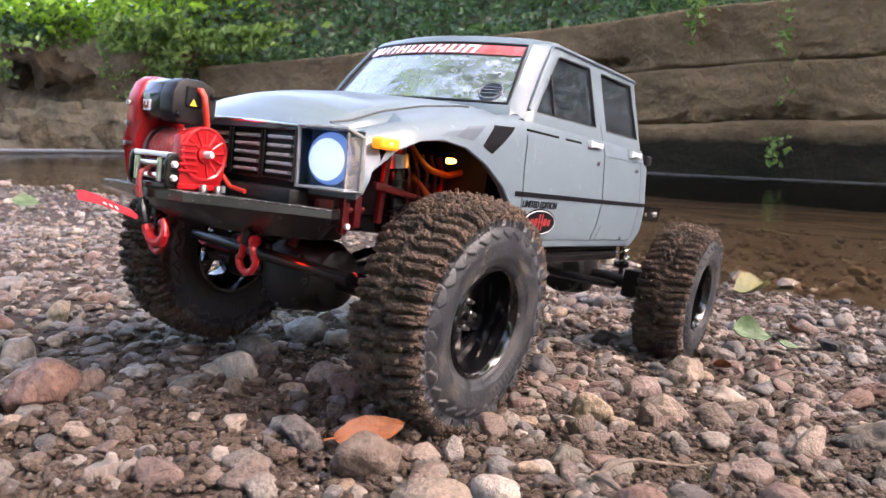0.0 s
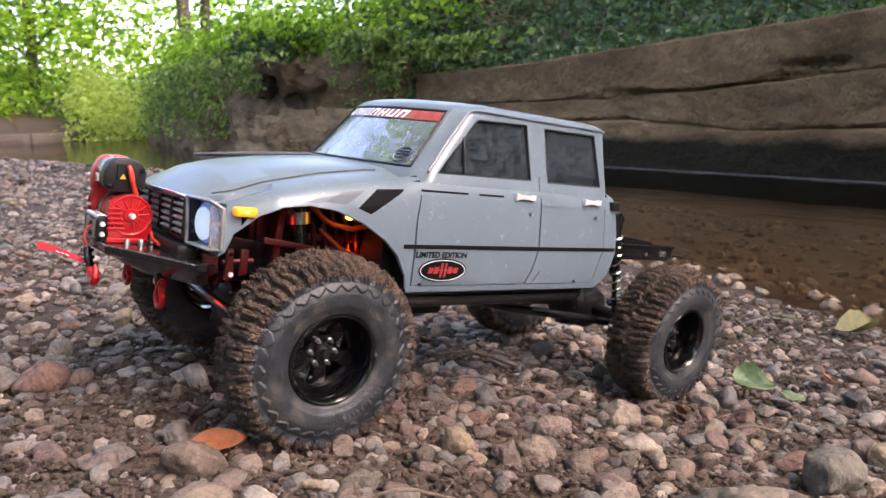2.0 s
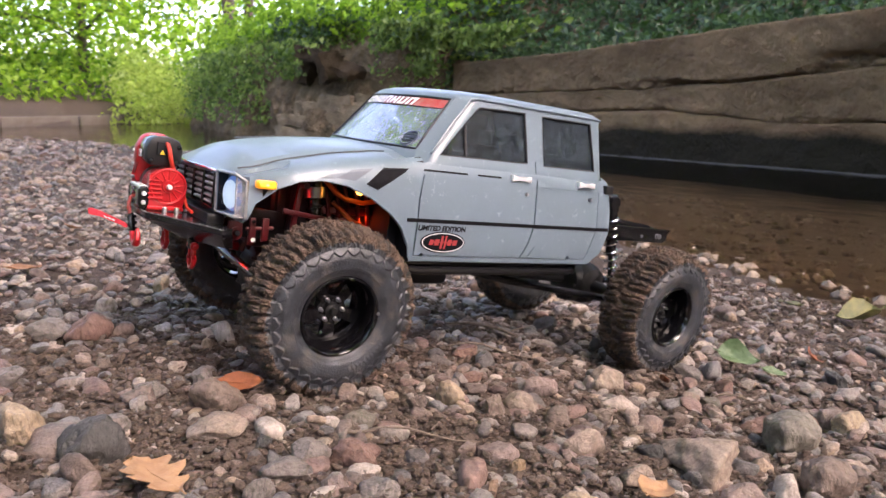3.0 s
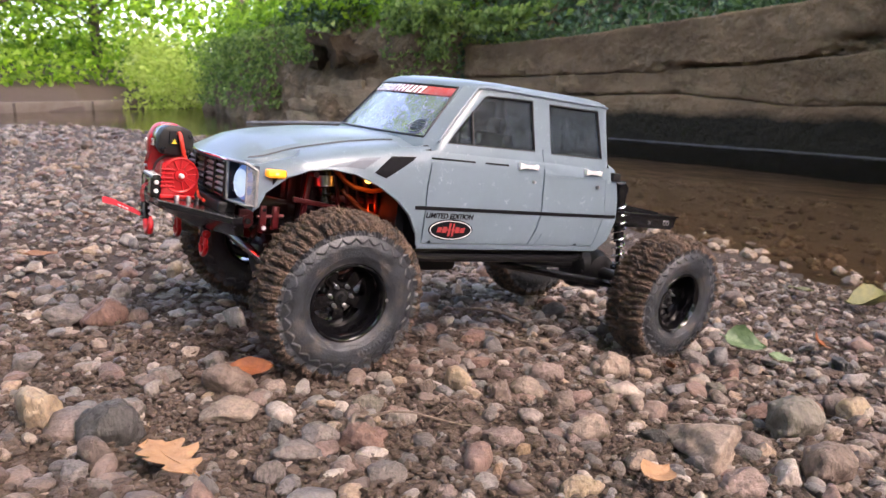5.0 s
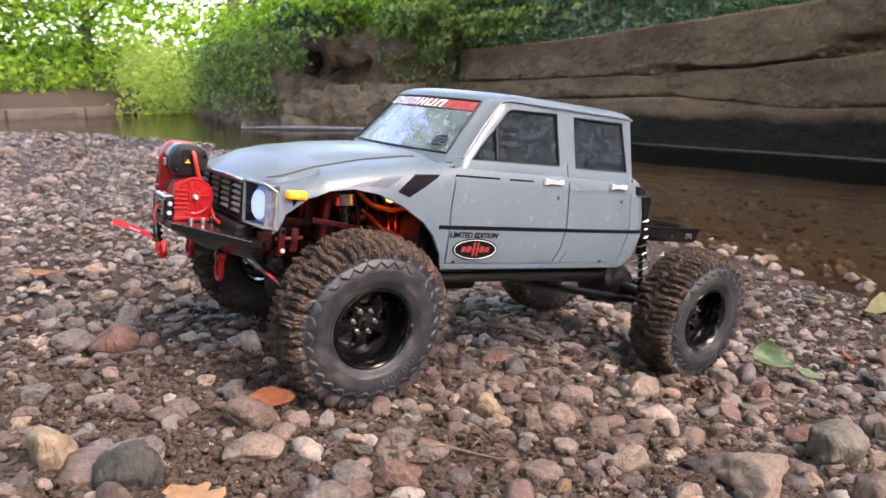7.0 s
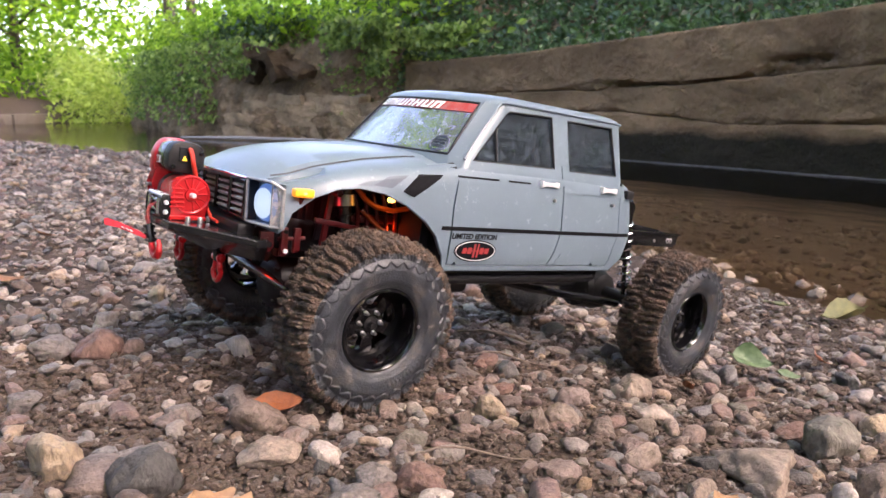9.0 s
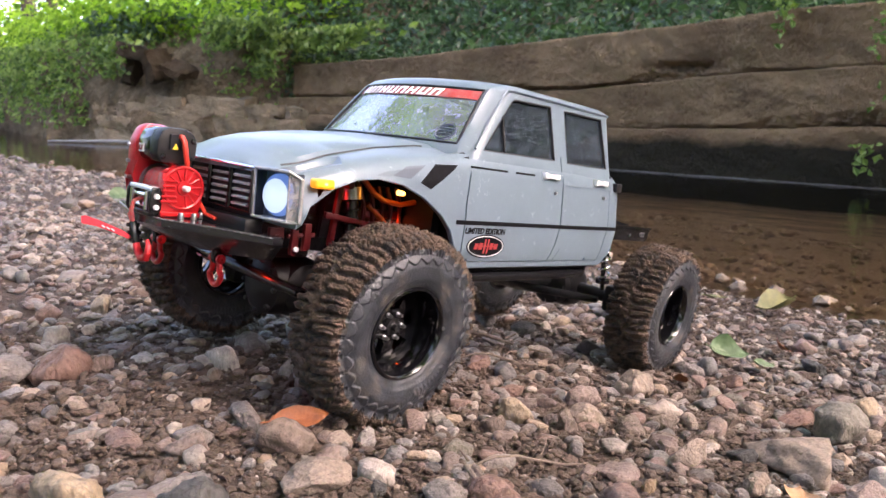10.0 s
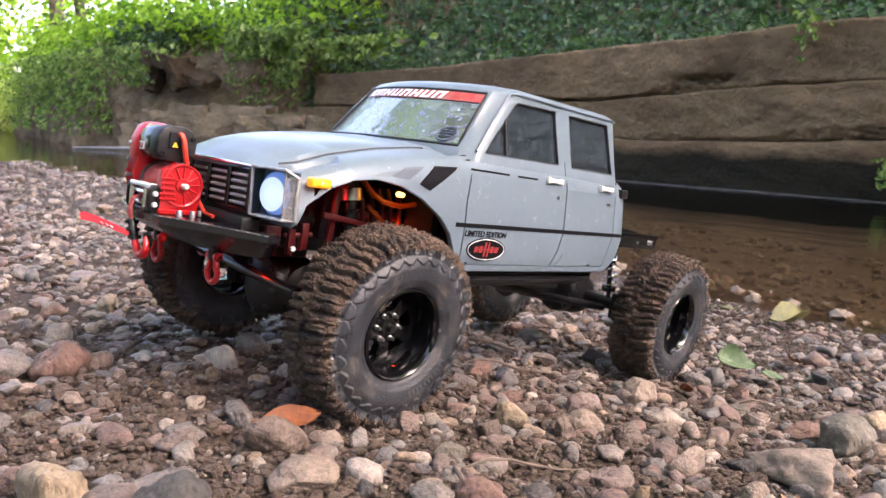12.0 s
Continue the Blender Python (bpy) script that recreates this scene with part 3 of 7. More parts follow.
# broken stone ledge at the foot of the bank
ledge_mat = material("weathered_sandstone", (0.26, 0.20, 0.13), 0.9, color2=(0.12, 0.088, 0.052), scale=7, bump=0.9, bscale=40, dirt=(0.065, 0.062, 0.032), dirt_at=0.56, dirt_scale=6)
def rough_block(sx, sy, sz, seed):
    """A squared stone with worn, uneven faces."""
    bm = bmesh.new()
    box(bm, -sx / 2, sx / 2, -sy / 2, sy / 2, -sz / 2, sz / 2)
    bmesh.ops.subdivide_edges(bm, edges=bm.edges, cuts=9, use_grid_fill=True)
    half = Vector((sx / 2, sy / 2, sz / 2))
    for v in bm.verts:
        q = [abs(v.co[i]) / half[i] for i in range(3)]
        corner = max(0.0, sum(sorted(q)[1:]) - 1.5)
        v.co -= v.co * 0.045 * corner
        v.co += noise.noise_vector(v.co * 5 + Vector((seed * 7.1, 0, 0))) * 0.028 + noise.noise_vector(v.co * 14 + Vector((0, seed * 3.0, 0))) * 0.022 + noise.noise_vector(v.co * 34 + Vector((0, 0, seed))) * 0.009
    return bm


masonry = thing("masonry_ledge", "low wall of weathered squared sandstone at the water's edge", "ledge", kind="structure")
m_rng = random.Random(12)
bm = bmesh.new()
box(bm, -0.16, 0.20, -0.85, 0.85, -0.2, 0.285)
core = part("rubble_core", bm, earth, masonry, "dark earth packed between the stones")
core.matrix_basis = pose(3.47, 5.80, 0, 0, 0, 23.9)
for z0, z1, start, stop in ((-0.12, 0.115, -0.05, 2.2), (0.11, 0.225, 0.02, 2.2), (0.215, 0.315, 0.22, 2.2), (0.305, 0.39, 0.52, 0.95)):
    at = start
    while at < stop:
        ln = m_rng.uniform(0.34, 0.75)
        mid = at + ln / 2
        x, y = 2.88 + 0.405 * mid + 0.18, 6.62 - 0.914 * mid + 0.08
        ob = part("masonry_block", rough_block(0.44, ln + 0.004, z1 - z0 + 0.004, m_rng.random() * 40), ledge_mat, masonry)
        ob.matrix_basis = pose(x + m_rng.uniform(-0.015, 0.015), y, (z0 + z1) / 2, 0, m_rng.uniform(-2, 2), 23.9 + m_rng.uniform(-3, 3))
        at += ln
bm = bmesh.new()
tube(bm, [(2.45, 6.6, 0.012), (2.75, 6.1, 0.02), (3.05, 5.7, 0.016), (3.35, 5.2, 0.014)], [0.008, 0.014, 0.014, 0.008], 8)
part("ledge_lip", bm, material("wet_pale_lip", (0.22, 0.22, 0.22), 0.35, var=0.3, scale=12), masonry, "wet pale lip of the ledge at the water")

# far kerb where the stream bends
kerb_mat = material("sandstone_kerb", (0.125, 0.105, 0.085), 0.85, color2=(0.095, 0.073, 0.055), scale=4, bump=0.6, bscale=40, dirt=(0.12, 0.10, 0.08), dirt_at=0.6, dirt_scale=5)
kerb = thing("kerb", "low sandstone kerb across the bend of the stream", "kerb", kind="structure")
for i in range(9):
    x0 = -6.4 + i * 1.05
    bm = bmesh.new()
    box(bm, 0, 1.2, 0, 0.35, -0.05, 0.135 + random.uniform(-0.008, 0.008), 0.012)
    ob = part("kerb_stone", bm, kerb_mat, kerb)
    ob.matrix_basis = pose(x0, kerb_y(x0) - 0.1, 0, 0, 0, 31.8)

# ---------------------------------------------------------------- leaves
def leaves(name, centres, normals, sizes, mat, seed=1, narrow=0.62, curl=0.22):
    """Many small folded leaves as one mesh."""
    r = np.random.RandomState(seed)
    c, nn = np.asarray(centres, float), np.asarray(normals, float)
    nn = nn / np.linalg.norm(nn, axis=1, keepdims=True)
    k = len(c)
    a = r.normal(size=(k, 3))
    a -= nn * (a * nn).sum(1, keepdims=True)
    a /= np.linalg.norm(a, axis=1, keepdims=True)
    b = np.cross(nn, a)
    s = np.asarray(sizes, float)[:, None]
    base, tip = c - a * s * 0.5, c + a * s * 0.5 - nn * s * 0.12
    mid = c - a * s * 0.05
    l1, r1 = mid + b * s * narrow * 0.5 + nn * s * curl, mid - b * s * narrow * 0.5 + nn * s * curl
    v = np.stack([base, l1, tip, r1], 1).reshape(-1, 3)
    o = np.arange(k)[:, None] * 4
    f = np.concatenate([o + np.array([[0, 1, 2]]), o + np.array([[0, 2, 3]])], 0)
    return raw_mesh(name, v, f, mat, smooth=False)


ivy_mat = leaf_material("ivy_leaf", [(0.016, 0.040, 0.018), (0.028, 0.068, 0.026), (0.045, 0.105, 0.035), (0.085, 0.15, 0.06)], 0.22, 0.42)
# bush leaf colours and glow raised past natural to stand in for sunlight
bush_mat = leaf_material("sunlit_leaf", [(0.050, 0.105, 0.016), (0.12, 0.22, 0.026), (0.22, 0.34, 0.045), (0.34, 0.46, 0.10)], 0.7, 0.5)
canopy_mat = leaf_material("canopy_leaf", [(0.05, 0.12, 0.015), (0.09, 0.19, 0.02), (0.15, 0.28, 0.03), (0.22, 0.34, 0.05)], 0.55, 0.5)
rs = np.random.RandomState(7)


def ivy_patch(name, label, count, y0, y1, d0, d1, size, mat, seed, lift=0.10, clump=0.0):
    r = np.random.RandomState(seed)
    y = r.uniform(y0, y1, count)
    d = d0 + (d1 - d0) * r.uniform(0, 1, count) ** 1.3
    if clump:
        keep = fbm(y, d * 1.4, seed, 3, 0.7) > clump
        y, d = y[keep], d[keep]
    x, yy, z = bank_point(y, d)
    c = np.stack([x, yy, z], 1)
    out = np.abs(r.normal(0, lift, len(c)))[:, None]
    nrm = np.array([-0.75, -0.15, 0.65]) + r.normal(0, 0.45, (len(c), 3))
    c = c + np.array([-0.7, 0, 0.7]) * out
    s = size * r.uniform(0.6, 1.35, len(c))
    return tagged(new(name, leaves(name, c, nrm, s, mat, seed)), label, "ivy", kind="stuff")


ivy_patch("ivy", "dense dark green ivy covering the bank above the wall", 26000, -3, 5.0, 0.10, 2.8, 0.060, ivy_mat, 61, 0.06)
ivy_patch("ivy", "dark ivy trailing over the far earth bank", 4800, 4.6, 7.5, 0.30, 1.6, 0.070, ivy_mat, 62, 0.10, -0.1)
ivy_patch("bush", "bright green undergrowth on the far bank", 13000, 4.9, 13, 0.36, 3.0, 0.080, bush_mat, 63, 0.26, -0.25)


def hanging(name, label, spots, mat, size, seed):
    """Strands of leaves that hang down over the wall or the bank."""
    r = np.random.RandomState(seed)
    cs = []
    for x, y, z, length, width, k in spots:
        t = r.uniform(0, 1, k)
        cs.append(np.stack([x - 0.03 - np.abs(r.normal(0, 0.03, k)), y + r.normal(0, 1, k) * width * (1 - 0.5 * t), z - length * t], 1))
    c = np.concatenate(cs)
    nrm = np.array([-0.8, -0.2, 0.4]) + r.normal(0, 0.5, (len(c), 3))
    return tagged(new(name, leaves(name, c, nrm, size * r.uniform(0.6, 1.3, len(c)), mat, seed)), label, "ivy", kind="stuff")


hanging("trailing_ivy", "pale green ivy strands hanging over the wall", [(3.70, 1.17, 0.88, 0.30, 0.022, 42), (3.70, 1.13, 0.86, 0.16, 0.045, 22), (3.70, 0.76, 0.88, 0.34, 0.025, 34), (3.70, 0.74, 0.52, 0.20, 0.02, 8), (3.68, 0.76, 0.20, 0.13, 0.035, 26)],
        leaf_material("pale_ivy_leaf", [(0.08, 0.15, 0.04), (0.14, 0.23, 0.07), (0.22, 0.30, 0.12)], 0.4), 0.036, 64)
moss_mat = leaf_material("mid_green_leaf", [(0.045, 0.090, 0.030), (0.13, 0.20, 0.060), (0.25, 0.33, 0.13)], 0.5)
hanging("trailing_ivy", "dark ivy hanging over the earth bank", [(3.55, 5.0, 1.0, 0.45, 0.14, 500), (3.40, 5.3, 1.0, 0.25, 0.2, 400), (3.72, 4.5, 0.9, 0.16, 0.35, 600), (3.05, 6.6, 0.9, 0.35, 0.25, 250), (2.95, 7.5, 0.9, 0.7, 0.35, 450), (3.05, 8.6, 0.9, 0.8, 0.5, 700), (3.2, 9.8, 0.9, 0.8, 0.6, 800)], moss_mat, 0.065, 65)

roots_mat = material("bare_roots", (0.060, 0.045, 0.030), 0.95, spec=0.1, color2=(0.030, 0.020, 0.012), scale=9, bump=1.0, bscale=40)
roots = thing("tree_roots", "dark gnarled stump and roots hanging out of the eroded bank", "roots", kind="structure")
for k, (x, y, z, sx, sy, sz, tilt) in enumerate(((3.14, 6.22, 0.74, 0.30, 0.36, 0.10, 12), (3.16, 6.06, 0.64, 0.26, 0.12, 0.26, -14), (3.16, 6.38, 0.60, 0.24, 0.10, 0.26, 10), (3.22, 5.80, 0.60, 0.22, 0.22, 0.07, 24))):
    part("root", rough_block(sx, sy, sz, 3.7 * k + 1.3), roots_mat, roots).matrix_basis = pose(x, y, z, tilt, 8 * (-1) ** k, 20)

ivy_patch("ivy", "mixed moss and ivy over the foot of the far bank", 5200, 6.3, 11.0, 0.04, 0.9, 0.060, moss_mat, 68, 0.05, -0.25)
ivy_patch("ivy", "scattered ivy sprigs on the bare earth", 1100, 4.5, 6.4, 0.05, 0.5, 0.050, moss_mat, 69, 0.03, 0.1)

pale_bush = leaf_material("pale_yellow_green_leaf", [(0.20, 0.27, 0.07), (0.32, 0.39, 0.14), (0.45, 0.50, 0.24)], 0.6)
bush_r = np.random.RandomState(66)
bush_c = np.concatenate([np.array([[x, y, z]]) + bush_r.normal(0, 1, (800, 3)) * np.array([0.24, 0.35, 0.22]) for x, y, z in [(2.95, 12.0, 0.30), (3.2, 12.6, 0.6), (3.5, 12.2, 0.30), (3.1, 13.0, 0.8)]])
bush_c[:, 2] = np.maximum(bush_c[:, 2], 0.03)
tagged(new("willow_bush", leaves("willow_bush", bush_c, np.array([-0.2, -0.6, 0.6]) + bush_r.normal(0, 0.5, bush_c.shape), 0.10 * bush_r.uniform(0.5, 1.3, len(bush_c)), pale_bush, 67, 0.35)), "pale yellow-green bush hanging to the water", "bush", kind="stuff")

# ---------------------------------------------------------------- trees
bark = material("grey_brown_bark", (0.10, 0.078, 0.058), 0.9, color2=(0.05, 0.04, 0.03), scale=9, bump=1.0, bscale=30)


def tree(label, x, y, z, height, radius, spread, count, leaf, seed, mat, low=0.25, lean=(0, 0)):
    r = random.Random(seed)
    t = thing("tree", label, "tree", pose(x, y, z), group="trees along the stream")
    bm = bmesh.new()
    pts = [(lean[0] * k * k * height, lean[1] * k * k * height, -0.3 + (height + 0.3) * k) for k in (0, 0.15, 0.35, 0.55, 0.75, 1.0)]
    tube(bm, [(a + r.uniform(-0.03, 0.03) * height * 0.2, b + r.uniform(-0.03, 0.03) * height * 0.2, c) for a, b, c in pts], [radius * q for q in (1.35, 1.0, 0.85, 0.65, 0.42, 0.12)], 12)
    tips = []
    for i in range(14):
        k = r.uniform(low, 0.95)
        a = r.uniform(0, 2 * math.pi)
        ln = spread * (1.15 - 0.6 * k) * r.uniform(0.6, 1.1)
        p0 = Vector((lean[0] * k * k * height, lean[1] * k * k * height, height * k))
        p1 = p0 + Vector((math.cos(a) * ln * 0.5, math.sin(a) * ln * 0.5, ln * 0.22))
        p2 = p0 + Vector((math.cos(a) * ln, math.sin(a) * ln, ln * r.uniform(0.05, 0.4)))
        tube(bm, [p0, p1, p2], [radius * 0.32, radius * 0.2, radius * 0.05], 7)
        tips += [p1, p2, p0 * 0.3 + p2 * 0.7 + Vector((r.uniform(-.4, .4), r.uniform(-.4, .4), r.uniform(-.3, .3))) * spread * 0.5]
    part("trunk", bm, bark, t)
    rr = np.random.RandomState(seed)
    tp = np.array([tuple(p) for p in tips])
    which = rr.randint(0, len(tp), count)
    c = tp[which] + rr.normal(0, 1, (count, 3)) * np.array([0.26, 0.26, 0.16]) * spread
    nrm = np.array([0, 0, 1.0]) + rr.normal(0, 0.5, (count, 3))
    part("crown", leaves("crown", c, nrm, leaf * rr.uniform(0.6, 1.3, count), mat, seed), mat, t)
    return t


tree("slim grey trunked tree with bright green leaves", 5.2, 14.6, 0.8, 6.5, 0.13, 2.2, 4200, 0.14, 1, canopy_mat, 0.3)
tree("slim grey trunked tree with bright green leaves", 6.0, 15.6, 0.9, 7.0, 0.11, 2.2, 4000, 0.14, 2, canopy_mat, 0.3)
tree("leafy young tree with low bright branches", 2.6, 14.8, 0.7, 4.2, 0.09, 2.0, 6000, 0.12, 3, bush_mat, 0.12)
tree("leafy young tree with low bright branches", 0.4, 14.0, 0.7, 4.0, 0.12, 2.0, 6000, 0.12, 4, bush_mat, 0.12)
tree("broad tree with light green crown", -2.2, 16.5, 0.8, 5.5, 0.2, 2.6, 5000, 0.14, 5, bush_mat, 0.15)
# row out of view above the wall, added to block light from that side
for k, (x, y, h) in enumerate([(5.8, -7.5, 9.0), (6.2, -4.4, 9.5), (5.9, -1.4, 9.0), (6.5, 1.6, 9.5), (6.1, 4.4, 8.5)]):
    tree("tall dense tree out of view on the high bank, added to shade the stream", x, y, 2.4, h, 0.2, 2.7, 8000, 0.16, 20 + k, canopy_mat, 0.12)
# out of view: added for shade and for leafy reflections in the windscreen
tree("tree out of view, added to shade the gravel bank", -5.6, 2.4, 0.5, 7.5, 0.18, 3.0, 5000, 0.14, 11, canopy_mat, 0.3)
tree("tree out of view, added to shade the gravel bank", -5.2, -3.4, 0.5, 8.5, 0.2, 3.2, 5000, 0.14, 12, canopy_mat, 0.3)
tree("tree out of view, added to shade the gravel bank", -1.0, -7.0, 0.4, 8.0, 0.2, 3.2, 5000, 0.14, 13, canopy_mat, 0.35)

# crowns out of view, added to cut overhead light and dapple the windscreen
tree("tree out of view whose thin branches over the stream were added for reflections", -2.2, 7.0, 0.3, 9.0, 0.16, 3.0, 3800, 0.17, 41, canopy_mat, 0.62, (0.28, 0.0))
tree("tall tree out of view, its crown added over the gravel bank to cut light", -3.6, 1.0, 0.4, 8.0, 0.2, 3.4, 7000, 0.24, 42, canopy_mat, 0.55, (0.42, -0.05))
tree("tall tree out of view, its crown added over the gravel bank to cut light", -3.2, -3.0, 0.4, 8.5, 0.2, 3.2, 6000, 0.24, 43, canopy_mat, 0.55, (0.32, 0.28))

# grass tufts and low growth behind the kerb
def far_growth():
    r = np.random.RandomState(81)
    k = 9000
    x = r.uniform(-6, 6.5, k)
    dy = 1.1 + 4.2 * r.uniform(0, 1, k) ** 1.2
    y = kerb_y(x) + dy
    z = land(x, y, False) + np.abs(r.normal(0, 0.22, k)) + 0.25 * np.clip(fbm(x, y, 83, 3, 0.35), 0, 1) * np.clip(dy, 0, 1.5)
    c = np.stack([x, y, z], 1)
    nrm = np.array([0, -0.5, 0.6]) + r.normal(0, 0.5, (k, 3))
    return leaves("undergrowth", c, nrm, 0.13 * r.uniform(0.5, 1.4, k), bush_mat, 84)


tagged(new("undergrowth", far_growth()), "bright green undergrowth behind the kerb", "undergrowth", kind="stuff")


# dense woods beyond the bend; two unseen belts added to block low sky light
def woods(name, label, k, x0, x1, y0, y1, z0, z1, size, mat, seed):
    r = np.random.RandomState(seed)
    x, y = r.uniform(x0, x1, k), r.uniform(y0, y1, k)
    z = z0 + (z1 - z0) * r.uniform(0, 1, k) ** 1.1
    keep = fbm(x * 1.0 + z * 0.6, z * 1.2 + y * 0.5, seed, 4, 0.22) > -0.25 + 0.7 * np.clip((z - z0) / (z1 - z0) - 0.45, 0, 1)
    c = np.stack([x, y, z], 1)[keep]
    nrm = np.array([0, 0, 1.0]) + r.normal(0, 0.6, (len(c), 3))
    tagged(new(name, leaves(name, c, nrm, size * r.uniform(0.5, 1.4, len(c)), mat, seed)), label, "woods", kind="stuff")


woods("woods", "dense dim woods out of view behind the gravel bank, added to block light", 15000, -7.5, -4.2, -9, 9, 0.4, 3.6, 0.34, canopy_mat, 102)
woods("woods", "dense dim woods out of view downstream of the gravel bank, added to block light", 12000, -5, 5.5, -9.5, -6.0, 0.4, 3.6, 0.34, canopy_mat, 103)
woods("far_woods", "bright green woods beyond the bend, sunlight put into their leaf colour", 20000, -9, 11, 18, 25, 0.3, 5.5, 0.24, bush_mat, 101)

# ---------------------------------------------------------------- the model truck: x to its tail, y to its far side, origin at the front axle
truck = thing("model_truck", "grey four-door radio-controlled model truck with muddy tyres, parked on the gravel", "model truck", pose(0.321, 0.3145, 0.1814, 2.2, 7.5, 0))

ST_X = (-0.0845, -0.0772, -0.060, -0.037, 0.0, 0.035, 0.060, 0.075, 0.200, 0.258, 0.2690, 0.2745)
ST_YM = (0.0765, 0.0790, 0.0835, 0.0880, 0.0905, 0.0915, 0.0915, 0.0915, 0.0915, 0.0905, 0.0900, 0.0885)
ST_ZS = (0.0815, 0.0830, 0.0875, 0.0930, 0.1005, 0.1055, 0.1090, 0.1125, 0.1125, 0.1125, 0.1080, 0.0940)
ST_YC = (0.0540, 0.0560, 0.0580, 0.0600, 0.0600, 0.0590, 0.0580, 0.0560, 0.0560, 0.0560, 0.0560, 0.0560)
ST_ZC = (0.0872, 0.0893, 0.0922, 0.0990, 0.1072, 0.1122, 0.1140, 0.1150, 0.1150, 0.1150, 0.1095, 0.0955)
ST_ZH = (0.0886, 0.0945, 0.1040, 0.1090, 0.1143, 0.1173, 0.1182, 0.1160, 0.1155, 0.1155, 0.1100, 0.0960)


def st(table, x):
    return float(np.interp(x, ST_X, table))


def bow(x, y):
    """The nose curves back towards the fenders."""
    k = min(1.0, max(0.0, (-0.035 - x) / 0.05))
    return x + 0.0155 * (abs(y) / 0.08) ** 1.3 * k


def side_y(x, z):
    """The half width of the body's side at a height."""
    ym, zs = st(ST_YM, x), st(ST_ZS, x)
    return float(np.interp(z, (0.033, 0.045, 0.066, max(zs - 0.014, 0.067), max(zs - 0.004, 0.070), max(zs + 0.001, 0.072)), (ym - 0.003, ym - 0.0008, ym, ym - 0.0018, ym - 0.0042, ym - 0.008)))


def section(x):
    ym, zs, yc, zc, zh = (st(t, x) for t in (ST_YM, ST_ZS, ST_YC, ST_ZC, ST_ZH))
    half = [(ym - 0.005, 0.0325), (ym - 0.003, 0.0335), (ym - 0.0008, 0.045), (ym, 0.066), (ym - 0.0018, zs - 0.013), (ym - 0.0042, zs - 0.004), (ym - 0.0072, zs),
            (ym - 0.012, zs + 0.0025), (ym - 0.022, zs + 0.0055 if zc - zs > 0.006 else zs + 0.0015), (yc + 0.002, zc - 0.0008), (yc - 0.001, zc), (yc - 0.004, zc + (zh - zc) * 0.28), (yc * 0.6, zc + (zh - zc) * 0.72), (yc * 0.25, zh - 0.0006)]
    ring = [(bow(x, y), -y, z) for y, z in half] + [(x, 0, zh)] + [(bow(x, y), y, z) for y, z in half[::-1]]
    return ring


bm = bmesh.new()
xs = sorted(set(list(np.linspace(-0.0845, 0.06, 26)) + [0.075, 0.1, 0.14, 0.2, 0.258, 0.2645, 0.2690, 0.2720, 0.2745]))
loft(bm, [section(x) for x in xs])
ARCH = [(-0.120, 0.0500), (-0.0690, 0.0535), (-0.0650, 0.0575), (-0.0608, 0.0685), (-0.0465, 0.0804), (-0.0323, 0.0868), (-0.0155, 0.0890), (0.0024, 0.0869), (0.0215, 0.0799),
        (0.0394, 0.0692), (0.0503, 0.0590), (0.0581, 0.0453), (0.0615, 0.0323), (0.0615, 0.0), (-0.12, 0.0)]
cuts = []
for sgn in (-1, 1):
    c = bmesh.new(); box(c, -0.1003 + 0.0002 * sgn, -0.0672 + 0.0003 * sgn, min(sgn * 0.0462, sgn * 0.0903), max(sgn * 0.0462, sgn * 0.0903), 0.0503 + 0.0004 * sgn, 0.0867 + 0.0002 * sgn); cuts.append(c)
c = bmesh.new(); prism(c, ARCH, -0.12, 0.12); cuts.append(c)
BAY = [(-0.0665, -0.002), (0.0600, -0.002), (0.0600, 0.104), (0.0, 0.0965), (-0.045, 0.0855), (-0.0665, 0.0790)]
c = bmesh.new(); prism(c, BAY, -0.0715, 0.0715); cuts.append(c)
c = bmesh.new(); prism(c, [(-0.0560, -0.004), (0.0602, -0.004), (0.0602, 0.0985), (0.0300, 0.0965), (0.0, 0.0925), (-0.0250, 0.0870), (-0.0560, 0.0800)], -0.0802, 0.0802); cuts.append(c)
c = bmesh.new(); prism(c, [(-0.0255, -0.006), (0.0604, -0.006), (0.0604, 0.0960), (0.0295, 0.0935), (0.0005, 0.0900), (-0.0255, 0.0853)], -0.0868, 0.0868); cuts.append(c)
c = bmesh.new(); box(c, 0.066, 0.258, -0.0855, 0.0855, 0.037, 0.14); cuts.append(c)
c = bmesh.new(); prism(c, [(0.2755, 0.0640), (0.2662, 0.0434), (0.2530, 0.0320), (0.24, -0.008), (0.31, -0.008), (0.31, 0.064)], -0.12, 0.12); cuts.append(c)
c = bmesh.new(); box(c, -0.1100, -0.0730, -0.0478, 0.0478, 0.0440, 0.0846); cuts.append(c)
Y0, Y1 = -0.10, -0.0885
cuts.append(strip([(0.0705, 0.120), (0.0655, 0.104), (0.0632, 0.0799), (0.0635, 0.050), (0.0638, 0.0375)], 0.0013, Y0, Y1))
cuts.append(strip([(0.1780, 0.120), (0.1790, 0.100), (0.1806, 0.0666), (0.1775, 0.052), (0.1709, 0.0375)], 0.0014, Y0, Y1 + 0.0005))
cuts.append(strip([(0.1850, 0.0480), (0.1780, 0.0375)], 0.0007, Y0, Y1))
cuts.append(strip([(0.2525, 0.112), (0.2567, 0.0665), (0.2482, 0.0365)], 0.0007, Y0, Y1))
cuts.append(strip([(0.0640, 0.0378), (0.2480, 0.0378)], 0.0008, Y0, Y1 + 0.0015))
